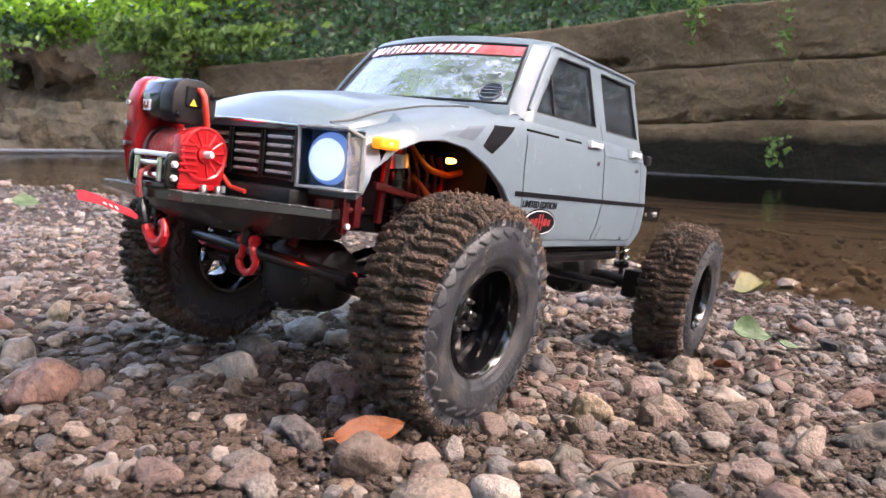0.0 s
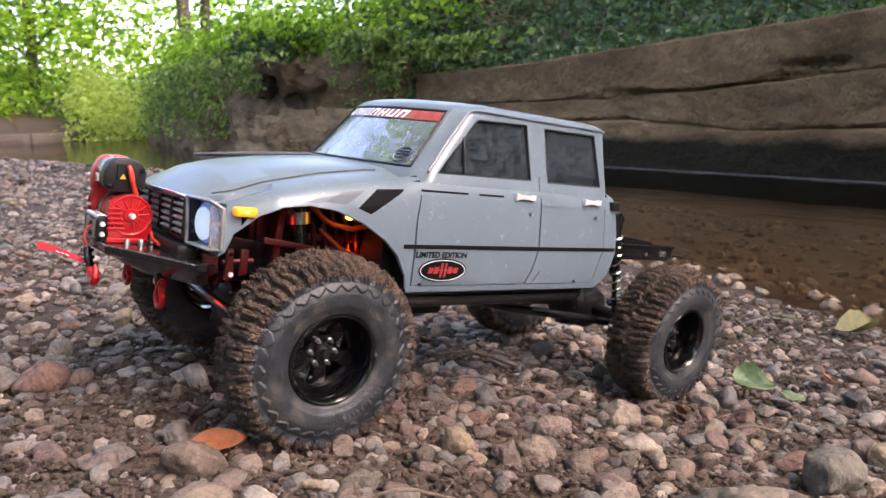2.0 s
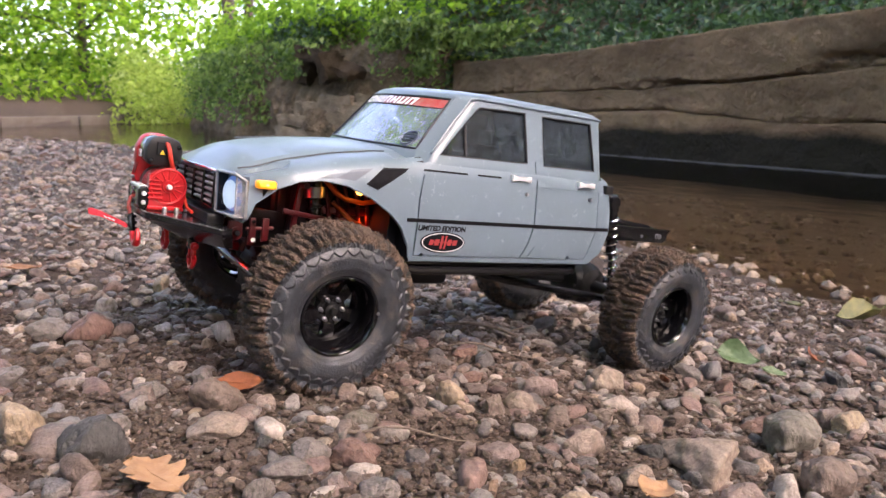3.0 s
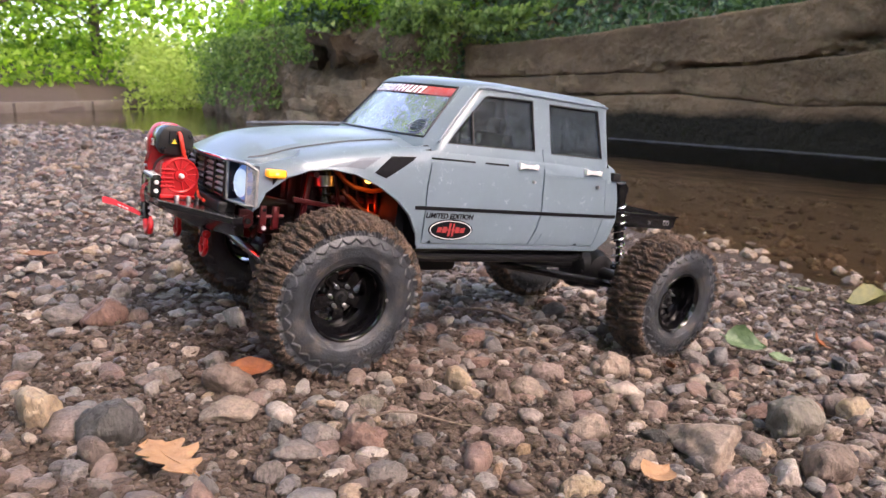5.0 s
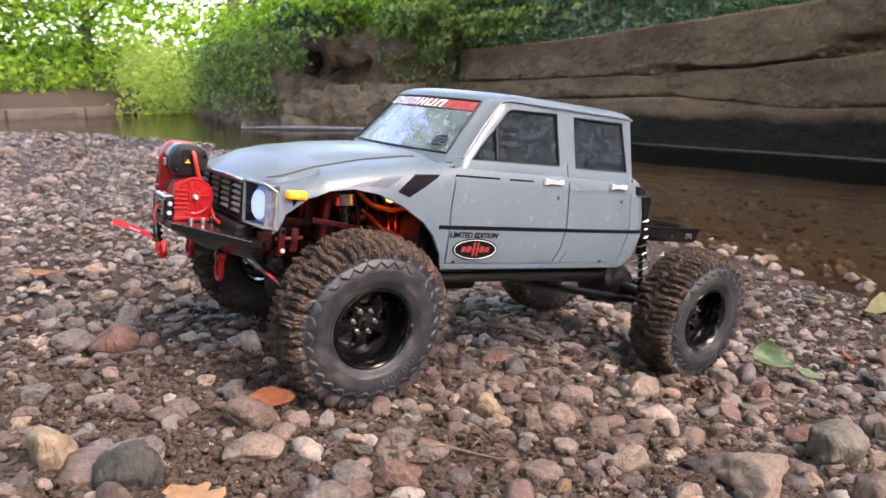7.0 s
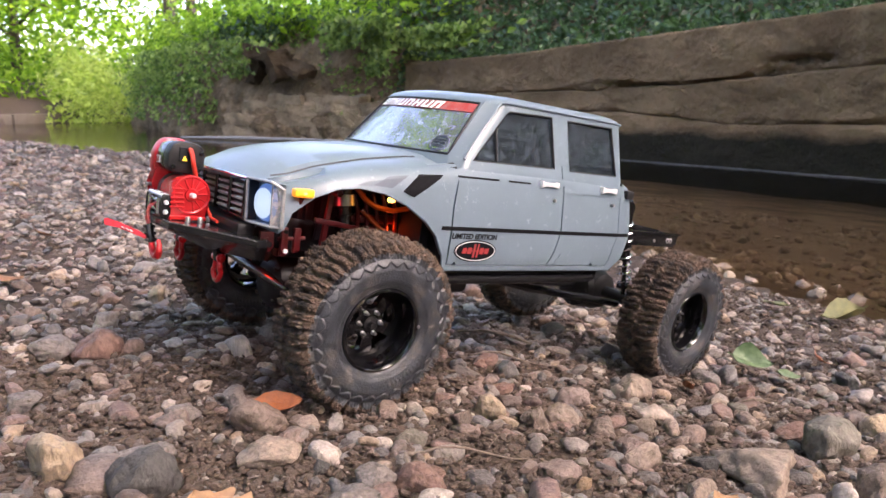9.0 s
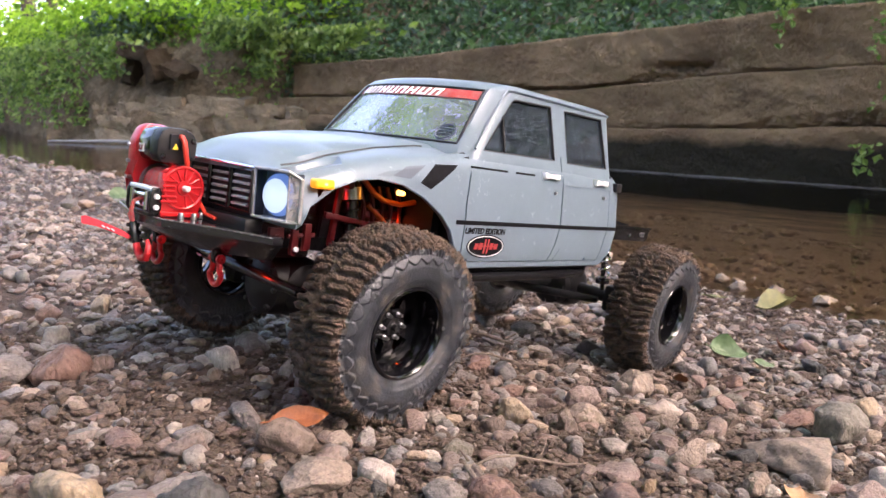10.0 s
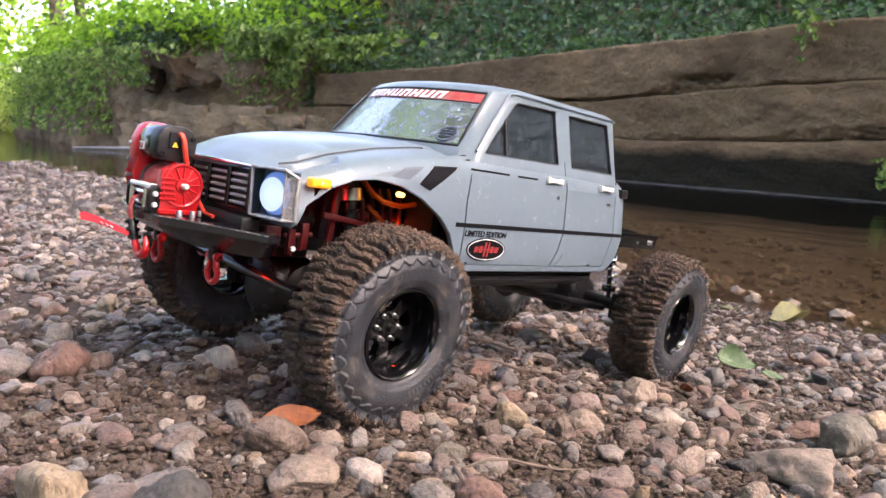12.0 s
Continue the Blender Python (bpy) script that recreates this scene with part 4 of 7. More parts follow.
cuts.append(strip([(0.1840, 0.0985), (0.2520, 0.0985)], 0.0005, Y0, Y1))
c = bmesh.new(); revolve(c, [(0.0012, -0.11), (0.0012, -0.088)], 12, (0.1117, 0, 0.1075)); cuts.append(c)
c = bmesh.new(); revolve(c, [(0.0016, -0.11), (0.0016, -0.0835)], 12, (0.2275, 0, 0.0388)); cuts.append(c)
c = bmesh.new(); revolve(c, [(0.0016, -0.11), (0.0016, -0.0835)], 12, (0.0715, 0, 0.0385)); cuts.append(c)
body_bm = carve(bm, cuts)
body = part("body", body_bm, paint, truck, "dusty grey painted hard body", angle=28)
body.data.materials.append(interior_mat)
for f in body.data.polygons:
    cx, cy, cz = f.center
    curve = 0.0155 * (abs(cy) / 0.08) ** 1.3
    flat_x = max((cx + 0.7 * curve) / (1 - curve / 0.05), cx - curve) if cx < -0.035 else cx
    bay = -0.0670 < cx < 0.0608 and abs(cy) < side_y(flat_x, cz) - 0.0014 and cz < float(np.interp(cx, (-0.076, -0.045, 0.0, 0.06), (0.0780, 0.0860, 0.0970, 0.1045)))
    if bay or (0.064 < cx < 0.2585 and abs(cy) < 0.0857 and 0.0365 < cz < 0.1145):
        f.material_index = 1

body_tree = BVHTree.FromPolygons([tuple(v.co) for v in body.data.vertices], [tuple(f.vertices) for f in body.data.polygons])


def on_side(x, z, off=0.0004):
    """The place on the near side of the body at (x, z)."""
    hit = body_tree.ray_cast(Vector((x, -0.2, z)), Vector((0, 1, 0)))[0]
    return (x, (hit.y if hit and hit.y < -0.05 else -side_y(x, z)) - off, z)


def on_top(x, y, off=0.0):
    hit = body_tree.ray_cast(Vector((x, y, 0.3)), Vector((0, 0, -1)))[0]
    return (x, y, (hit.z if hit else st(ST_ZC, x)) + off)


# cab above the belt
GH_Z = (0.108, 0.1125, 0.1165, 0.130, 0.145, 0.158, 0.1622, 0.1648, 0.1670, 0.1685, 0.1695)
GH_C = (0.0655, 0.0675, 0.0695, 0.0805, 0.0925, 0.1030, 0.1070, 0.1100, 0.1160, 0.1240, 0.1400)
GH_Y = (0.0872, 0.0864, 0.0850, 0.0820, 0.0787, 0.0760, 0.0752, 0.0732, 0.0690, 0.0620, 0.0500)
GH_R = (0.2600, 0.2605, 0.2608, 0.2603, 0.2598, 0.2592, 0.2600, 0.2590, 0.2550, 0.2490, 0.2360)


def cab_ring(z, grow=0.0, m=9):
    cx, ys, rx = (float(np.interp(z, GH_Z, t)) for t in (GH_C, GH_Y, GH_R))
    cx, ys, rx = cx - grow, ys + grow, rx + grow
    out = []
    rc = 0.010
    for i in range(m):
        y = -(ys - rc) + 2 * (ys - rc) * i / (m - 1)
        out.append((cx - 0.021 * (1 - (y / ys) ** 2), y, z))
    for i in range(1, 5):
        a = -math.pi / 2 + i * math.pi / 8
        out.append((cx + rc + rc * math.sin(a) * 1.0, ys - rc + rc * math.cos(a), z))
    for k in (0.25, 0.5, 0.75):
        out.append((cx + rc + (rx - cx - 2 * rc) * k, ys, z))
    for i in range(5):
        a = i * math.pi / 8
        out.append((rx - rc + rc * math.sin(a), ys - rc + rc * math.cos(a), z))
    for i in range(5):
        a = math.pi / 2 + i * math.pi / 8
        out.append((rx - rc + rc * math.sin(a), -ys + rc + rc * math.cos(a), z))
    for k in (0.75, 0.5, 0.25):
        out.append((cx + rc + (rx - cx - 2 * rc) * k, -ys, z))
    for i in range(4):
        a = -math.pi + i * math.pi / 8
        out.append((cx + rc + rc * math.sin(a), -ys + rc + rc * math.cos(a), z))
    return out


bm = bmesh.new()
loft(bm, [cab_ring(z) for z in (0.108, 0.1125, 0.1165, 0.122, 0.130, 0.138, 0.145, 0.152, 0.158, 0.1610, 0.1622, 0.1636, 0.1648, 0.1660, 0.1670, 0.1678, 0.1685, 0.1691, 0.1695)])
cuts = []
c = bmesh.new(); loft(c, [cab_ring(z, -0.0028) for z in (0.095, 0.1125, 0.1165, 0.130, 0.145, 0.158, 0.1615, 0.1630)]); cuts.append(c)
WIN_F = [(0.0800, 0.1160), (0.1690, 0.1170), (0.1660, 0.1580), (0.1190, 0.1565), (0.1155, 0.1545)]
WIN_R = [(0.1870, 0.1165), (0.2480, 0.1168), (0.2425, 0.1580), (0.1850, 0.1575)]
for w in (WIN_F, WIN_R):
    c = bmesh.new(); prism(c, w, -0.12, 0.12); cuts.append(c)
c = bmesh.new(); prism(c, [(-0.0720, 0.1185), (0.0720, 0.1185), (0.0628, 0.1592), (0.055, 0.1600), (-0.055, 0.1600), (-0.0628, 0.1592)], 0.0, 0.150, plane="yz"); cuts.append(c)
c = bmesh.new(); prism(c, [(-0.062, 0.121), (0.062, 0.121), (0.056, 0.155), (-0.056, 0.155)], 0.24, 0.30, plane="yz"); cuts.append(c)
cuts.append(strip([(0.1780, 0.108), (0.1762, 0.1625)], 0.0009, -0.10, -0.0840))
cab = part("cab", carve(bm, cuts), paint, truck, "dusty grey cab with window openings", angle=28)

# window rubbers and panes
def side_frame(poly, y_off, w):
    """A thin seal round a side opening, lying in the slope of the cab's side."""
    b = bmesh.new()
    pts = []
    k = len(poly)
    for i in range(k):
        p, q = poly[i], poly[(i + 1) % k]
        for j in range(6):
            x, z = p[0] + (q[0] - p[0]) * j / 6, p[1] + (q[1] - p[1]) * j / 6
            pts.append((x, -float(np.interp(z, GH_Z, GH_Y)) + y_off, z))
    return tube(b, pts, w, 6, closed=True)


def pane(poly, y_off):
    b = bmesh.new()
    vs = [b.verts.new((x, -float(np.interp(z, GH_Z, GH_Y)) + y_off, z)) for x, z in poly]
    b.faces.new(vs)
    r = bmesh.ops.extrude_face_region(b, geom=b.faces[:])
    for v in [g for g in r["geom"] if isinstance(g, bmesh.types.BMVert)]:
        v.co.y += 0.0006
    return b


def mirrored(b):
    for v in b.verts:
        v.co.y = -v.co.y
    return b


def grown(poly, d):
    cx, cz = sum(p[0] for p in poly) / len(poly), sum(p[1] for p in poly) / len(poly)
    return [(x + d * (1 if x > cx else -1), z + d * (1 if z > cz else -1)) for x, z in poly]


for flip in (False, True):
    for w in (WIN_F, WIN_R):
        b = side_frame(w, 0.0008, 0.0010)
        part("window_seal", mirrored(b) if flip else b, black_plastic, cab, "black window seal")
        b = pane(grown(w, 0.001), 0.0018)
        ob = part("side_window", mirrored(b) if flip else b, glass, cab, "dark scratched side window")
        ob.visible_shadow = False
    b = tube(bmesh.new(), [(0.1045, -0.0846, 0.1165), (0.1040, -0.0810, 0.1335), (0.1037, -0.0790, 0.1425)], 0.0011, 6)
    part("vent_bar", mirrored(b) if flip else b, black_plastic, cab, "black quarter-light bar")
    b = tube(bmesh.new(), [(0.0725, -0.0840, 0.1165), (0.089, -0.0802, 0.1385), (0.1090, -0.0757, 0.1615), (0.117, -0.0757, 0.1630), (0.17, -0.0759, 0.1630), (0.249, -0.0757, 0.1628), (0.2565, -0.0735, 0.1622)], 0.0011, 8)
    part("drip_rail", mirrored(b) if flip else b, paint, cab)


def screen_strip(z0, z1, half0, half1, off, rows=6, cols=16):
    """A piece of the curved windscreen surface between two heights."""
    b = bmesh.new()
    grid = []
    for i in range(rows + 1):
        z = z0 + (z1 - z0) * i / rows
        cx, ys = float(np.interp(z, GH_Z, GH_C)), float(np.interp(z, GH_Z, GH_Y))
        h = half0 + (half1 - half0) * i / rows
        grid.append([b.verts.new((cx - 0.021 * (1 - (y / ys) ** 2) + off, y, z)) for y in np.linspace(-h, h, cols + 1)])
    for i in range(rows):
        for j in range(cols):
            b.faces.new((grid[i][j], grid[i][j + 1], grid[i + 1][j + 1], grid[i + 1][j]))
    return b


ob = part("windscreen", screen_strip(0.1175, 0.1606, 0.0733, 0.0640, 0.0013), screen_glass, cab, "dusty windscreen with sky haze in its film, mirroring the bright sky through leaves")
ob.visible_shadow = False
windscreen = ob
part("banner", screen_strip(0.1520, 0.1590, 0.0640, 0.0626, 0.0003, 2), banner_red, windscreen, "red banner with white slanted marks")
def banner_stroke(b, y0, y1, z0, z1, slant=0.0022):
    pts = []
    for z in (z0, z1):
        for y in (y0, y1):
            yy = y - slant * (z - 0.1522) / 0.0066
            cx, ys = float(np.interp(z, GH_Z, GH_C)), float(np.interp(z, GH_Z, GH_Y))
            pts.append((cx - 0.021 * (1 - (yy / ys) ** 2) - 0.0003, yy, z))
    vs = [b.verts.new(p) for p in pts]
    b.faces.new((vs[0], vs[1], vs[3], vs[2]))


for k in range(8):
    y0 = 0.0540 - 0.0112 * k
    b = bmesh.new()
    banner_stroke(b, y0 - 0.0028, y0, 0.1526, 0.1586)
    banner_stroke(b, y0 - 0.0088, y0 - 0.0060, 0.1526, 0.1586)
    zc = (0.1526, 0.1549, 0.1572)[(k * 2) % 3]
    banner_stroke(b, y0 - 0.0062, y0 - 0.0026, zc, zc + 0.0014)
    part("banner_mark", b, decal_white, windscreen)
b = bmesh.new()
tube(b, [(float(np.interp(z, GH_Z, GH_C)) - 0.021 * (1 - (y / float(np.interp(z, GH_Z, GH_Y))) ** 2) + 0.0004, y, z) for y, z in
         [(-0.0722 + 0.1444 * i / 14, 0.1184) for i in range(15)] + [(0.0722 - 0.0092 * i / 8, 0.1184 + 0.0412 * i / 8) for i in range(1, 9)] + [(0.0630 - 0.126 * i / 14, 0.1598) for i in range(1, 15)] + [(-0.0630 - 0.0092 * i / 8, 0.1596 - 0.0412 * i / 8) for i in range(1, 8)]], 0.0011, 6, closed=True)
part("windscreen_seal", b, black_plastic, cab, "black windscreen seal")


def on_screen(y, z, off):
    return (float(np.interp(z, GH_Z, GH_C)) - 0.021 * (1 - (y / float(np.interp(z, GH_Z, GH_Y))) ** 2) + off, y, z)


b = bmesh.new()
tube(b, [on_screen(-0.0585 + 0.0065 * math.cos(a), 0.1262 + 0.0052 * math.sin(a), 0.0002) for a in np.linspace(0, 2 * math.pi, 25)[:-1]], 0.0006, 6, closed=True)
for dz in (-0.0018, 0.0004, 0.0024):
    tube(b, [on_screen(-0.0635, 0.1262 + dz, 0.0002), on_screen(-0.0535, 0.1262 + dz, 0.0002)], 0.0007, 6)
part("round_sticker", b, decal_grey, windscreen, "round black and white sticker")

# cabin
b = bmesh.new()
for yy in (-0.04, 0.04):
    box(b, 0.125, 0.160, yy - 0.022, yy + 0.022, 0.070, 0.086, 0.004)
    box(b, 0.152, 0.166, yy - 0.021, yy + 0.021, 0.080, 0.128, 0.005)
    box(b, 0.155, 0.164, yy - 0.010, yy + 0.010, 0.126, 0.141, 0.003)
box(b, 0.200, 0.250, -0.07, 0.07, 0.070, 0.086, 0.004)
box(b, 0.240, 0.256, -0.07, 0.07, 0.080, 0.126, 0.005)
box(b, 0.062, 0.092, -0.078, 0.078, 0.095, 0.113, 0.004)
box(b, 0.06, 0.258, -0.083, 0.083, 0.062, 0.068)
tube(b, [(0.110 + 0.004 * math.sin(a), -0.04 + 0.015 * math.cos(a), 0.113 + 0.014 * math.sin(a)) for a in np.linspace(0, 2 * math.pi, 21)[:-1]], 0.0016, 6, closed=True)
part("cabin", b, interior_mat, truck, "dark moulded cabin with seats and dashboard")

# nose: grille, headlights, indicators
b = bmesh.new()
box(b, -0.0765, -0.0690, -0.0474, 0.0474, 0.0560, 0.0858, 0.001)
grille = part("grille", b, black_plastic, body, "black grille with bright slats")
for k in range(4):
    y0 = -0.0472 + k * 0.0237
    y1 = y0 + 0.0230
    b = bmesh.new()
    tube(b, [(-0.0786, y0 + 0.0008, 0.0606), (-0.0786, y1 - 0.0008, 0.0606), (-0.0786, y1 - 0.0008, 0.0846), (-0.0786, y0 + 0.0008, 0.0846)], 0.0011, 6, closed=True)
    part("grille_frame", b, black_gloss, grille)
    for j in range(5):
        z = 0.0638 + j * 0.0042
        b = bmesh.new()
        prism(b, [(-0.0796, z - 0.0004), (-0.0786, z - 0.0009), (-0.0762, z - 0.0009), (-0.0762, z + 0.0009), (-0.0786, z + 0.0009), (-0.0796, z + 0.0004)], y0 + 0.0034, y1 - 0.0034)
        part("slat", b, slat_mat, grille)
b = bmesh.new()
tube(b, [(bow(-0.0850, y), y, 0.0874 - 0.0010 * (abs(y) / 0.05) ** 2) for y in np.linspace(-0.050, 0.050, 15)], 0.0009, 8)
part("bonnet_trim", b, chrome, body, "bright trim along the bonnet's edge")
b = bmesh.new()
box(b, -0.0830, -0.0700, -0.050, 0.050, 0.0480, 0.0570, 0.002)
part("front_valance", b, black_plastic, body)

for sgn in (1, -1):
    b = bmesh.new()
    lo, hi = 0.0585, 0.0870
    front = [(-0.0775, -0.0470), (-0.0728, -0.0738), (-0.0672, -0.0785)]
    top = [(x, y, hi - (0.0035 if i == 2 else 0)) for i, (x, y) in enumerate(front)]
    bot = [(x + 0.001, y, lo) for x, y in front]
    loop = bot + top[::-1]
    tube(b, [Vector(p) for p in loop], 0.0013, 8, closed=True)
    tube(b, [Vector(bot[1]), Vector(top[1])], 0.0006, 6)
    hb = part("headlight", mirrored(b) if sgn < 0 else b, bezel_mat, body, "boxy clear headlight with lit bluish-white lamp")
    b = bmesh.new()
    vs_b, vs_t = [b.verts.new((x, y, z)) for x, y, z in bot], [b.verts.new(p) for p in top]
    for i in range(2):
        b.faces.new((vs_b[i], vs_b[i + 1], vs_t[i + 1], vs_t[i]))
    b.faces.ensure_lookup_table()
    b.faces[1].material_index = 1
    ob = part("lens", mirrored(b) if sgn < 0 else b, lens_mat, hb)
    ob.data.materials.append(cloudy_lens)
    ob.visible_shadow = False
    b = bmesh.new()
    back = [(-0.0668, -0.0468), (-0.0656, -0.0735), (-0.0650, -0.0772)]
    vb, vt = [b.verts.new((x, y, lo + 0.001)) for x, y in back], [b.verts.new((x, y, hi - 0.001)) for x, y in back]
    fb, ft = [b.verts.new((x + 0.001, y, lo + 0.0005)) for x, y in front], [b.verts.new((x + 0.001, y, hi - 0.0005)) for x, y in front]
    for i in range(2):
        b.faces.new((vb[i], vb[i + 1], vt[i + 1], vt[i]))
        b.faces.new((vb[i], vb[i + 1], fb[i + 1], fb[i]))
        b.faces.new((vt[i], vt[i + 1], ft[i + 1], ft[i]))
    part("bucket", mirrored(b) if sgn < 0 else b, bucket_mat, hb)
    b = bmesh.new()
    revolve(b, [(0.0, 0.0004), (0.006, 0.0008), (0.0105, 0.0020), (0.0124, 0.0042), (0.0126, 0.009)], 32, axis="x")
    for v in b.verts:
        v.co = Matrix.Rotation(radians(10), 3, "Z") @ v.co + Vector((-0.0735, -0.0610, 0.0728))
    part("lamp", mirrored(b) if sgn < 0 else b, lamp_mat, hb, "lit round bluish-white lamp")
    b = bmesh.new()
    revolve(b, [(0.0, -0.0004), (0.0060, 0.0001), (0.0100, 0.0016)], 28, axis="x")
    for v in b.verts:
        v.co = Matrix.Rotation(radians(10), 3, "Z") @ v.co + Vector((-0.0735, -0.0610, 0.0722))
    part("lamp_core", mirrored(b) if sgn < 0 else b, lamp_core, hb)
    b = bmesh.new()
    box(b, -0.0620, -0.0482, -0.0852, -0.0780, 0.0798, 0.0854, 0.0016, 3)
    ind = part("indicator", mirrored(b) if sgn < 0 else b, amber_mat, body, "lit amber side indicator")
    b = bmesh.new()
    box(b, -0.0572, -0.0532, -0.0855, -0.0800, 0.0812, 0.0840, 0.0013, 2)
    part("bulb", mirrored(b) if sgn < 0 else b, amber_hot, ind)

# decals, handles and side trim
def decal(poly, mat, name, label, off=0.0004, parent=None, cuts=6):
    """A film that lies on the body's side."""
    b = bmesh.new()
    b.faces.new([b.verts.new((x, 0, z)) for x, z in poly])
    bmesh.ops.triangulate(b, faces=b.faces)
    bmesh.ops.subdivide_edges(b, edges=b.edges, cuts=cuts, use_grid_fill=True)
    for v in b.verts:
        v.co = on_side(v.co.x, v.co.z, off)
    return part(name, b, mat, parent or body, label)


def ribbon(x0, x1, z0, z1, mat, name, label, steps=60, off=0.0004, half=0.0015):
    b = bmesh.new()
    lo, hi = [], []
    for i in range(steps + 1):
        t = i / steps
        x, z = x0 + (x1 - x0) * t, z0 + (z1 - z0) * t
        lo.append(b.verts.new(on_side(x, z - half, off)))
        hi.append(b.verts.new(on_side(x, z + half, off)))
    for i in range(steps):
        b.faces.new((lo[i], lo[i + 1], hi[i + 1], hi[i]))
    return part(name, b, mat, body, label)


ribbon(0.0535, 0.2730, 0.0655, 0.0660, decal_black, "belt_stripe", "black stripe along the doors")
decal([(0.0310, 0.1022), (0.0520, 0.1035), (0.0490, 0.1005), (0.0265, 0.0858), (0.0168, 0.0893)], decal_black, "chevron_decal", "scratched black chevron decal", cuts=12)
decal([(0.0060, 0.0985), (0.0225, 0.1008), (0.0085, 0.0910), (-0.0062, 0.0918)], decal_grey, "chevron_decal", "faded grey chevron decal", cuts=12)
decal([(-0.0110, 0.0938), (0.0030, 0.0965), (-0.0075, 0.0912), (-0.0185, 0.0908)], material("pale_grey_decal", (0.100, 0.134, 0.166), 0.4, var=0.12, scale=120), "chevron_decal", "pale grey chevron decal", cuts=12)
for sg in (-1, 1):
    b = bmesh.new()
    tube(b, [on_top(bow(x, st(ST_YC, x)), sg * (st(ST_YC, x) - 0.001), 0.0) for x in np.linspace(-0.074, 0.046, 40)], 0.0008, 6)
    part("bonnet_gap", b, seam_mat, body, "dark shut line beside the bonnet")
    b = bmesh.new()
    lip = [(x, z) for x, z in ARCH[2:13]]
    pts = []
    for (xa, za), (xb, zb) in zip(lip, lip[1:]):
        for k in range(4):
            pts.append((xa + (xb - xa) * k / 4, za + (zb - za) * k / 4))
    tube(b, [(x, sg * (-on_side(x, z + 0.0015, 0)[1] - 0.0007), z + 0.0004) for x, z in pts], 0.0010, 8)
    part("arch_lip", b, paint, body, "rolled edge of the wheel arch")
for x0, x1 in ((0.0655, 0.1065), (0.1165, 0.1405)):
    b = bmesh.new()
    box(b, x0, x1, on_side(x0 + 0.01, 0.1037)[1] - 0.0002, -0.0850, 0.1030, 0.1044, 0.0004, 1)
    part("door_slot", b, decal_black, body, "thin black recess line")
for x0, x1 in ((0.1490, 0.1720), (0.2245, 0.2465)):
    b = bmesh.new()
    prism(b, [(x0 + 0.0015, 0.1012), (x0 + 0.007, 0.1034), (x0 + 0.012, 0.1026), (x1 - 0.005, 0.1030), (x1 - 0.0015, 0.1018), (x1 - 0.0015, 0.1066), (x1 - 0.005, 0.1056), (x0 + 0.007, 0.1056), (x0 + 0.0015, 0.1072)], -0.0919, -0.0870, 0.0005)
    h = part("door_handle", b, satin, body, "chrome door handle")
    b = bmesh.new()
    revolve(b, [(0.0013, -0.0922), (0.0013, -0.0895)], 12, (x1 - 0.004, 0, 0.0920))
    part("lock", b, steel, h)
b = bmesh.new()
box(b, 0.2605, 0.2700, -0.0912, -0.0850, 0.0985, 0.1060, 0.001)
part("tail_latch", b, black_plastic, body, "black rear corner latch")
text = lettering("LIMITED EDITION", 0.0072, 0.0002)
vx = [v.co.x for v in text.vertices]
fit_w = 0.0445 / (max(vx) - min(vx))
for v in text.vertices:
    x, z = 0.0642 + v.co.x * fit_w, 0.0570 + v.co.y * 0.78
    v.co = (x + 0.12 * (z - 0.057), on_side(x, z, 0.0003)[1] + v.co.z * 0.5, z)
text.materials.append(decal_black)
part("lettering", text, None, body, "black lettering on the door")
oval = [(0.0893 + 0.0212 * math.cos(a), 0.0491 + 0.0085 * math.sin(a)) for a in np.linspace(0, 2 * math.pi, 33)[:-1]]
emblem = decal(oval, decal_black, "emblem", "black oval emblem with red centre and white rim")
b = bmesh.new()
tube(b, [(0.0893 + 0.0196 * math.cos(a), on_side(0.0893, 0.0491)[1] - 0.0004, 0.0491 + 0.0072 * math.sin(a)) for a in np.linspace(0, 2 * math.pi, 41)[:-1]], 0.0003, 5, closed=True)
part("emblem_rim", b, decal_white, emblem)
for k, (x0, x1, z0, z1) in enumerate([(0.0760, 0.0800, 0.0470, 0.0512), (0.0808, 0.0850, 0.0468, 0.0516), (0.0864, 0.0886, 0.0440, 0.0545), (0.0900, 0.0918, 0.0440, 0.0545), (0.0930, 0.0970, 0.0468, 0.0516), (0.0978, 0.1020, 0.0470, 0.0512), (0.0785, 0.0995, 0.0488, 0.0497)]):
    decal([(x0, z0), (x1, z0), (x1 + 0.0008, z1), (x0 + 0.0008, z1)], decal_red, "emblem_bar", "", 0.0008 + 0.0001 * (k % 2), emblem, 2)

# bumper
b = bmesh.new()
TOP = [(-0.0720, -0.0725), (-0.0800, -0.0748), (-0.1105, -0.0205), (-0.1150, -0.0140), (-0.1170, 0.0220), (-0.1145, 0.0300), (-0.0945, 0.0880), (-0.0850, 0.0875)]
LOW = [(-0.0640, -0.0540), (-0.0700, -0.0540), (-0.0840, -0.0270), (-0.0890, -0.0160), (-0.0900, 0.0190), (-0.0870, 0.0270), (-0.0740, 0.0580), (-0.0660, 0.0570)]
loft(b, [[(x, y, 0.0330) for x, y in LOW], [(x + 0.001, y * 0.99, 0.0448) for x, y in TOP], [(x, y, 0.0456) for x, y in TOP], [(x, y, 0.0499 - 0.0010 * (abs(y) / 0.073) ** 2) for x, y in TOP], [(x + 0.0009, y * 0.986, 0.0507 - 0.0010 * (abs(y) / 0.073) ** 2) for x, y in TOP]])
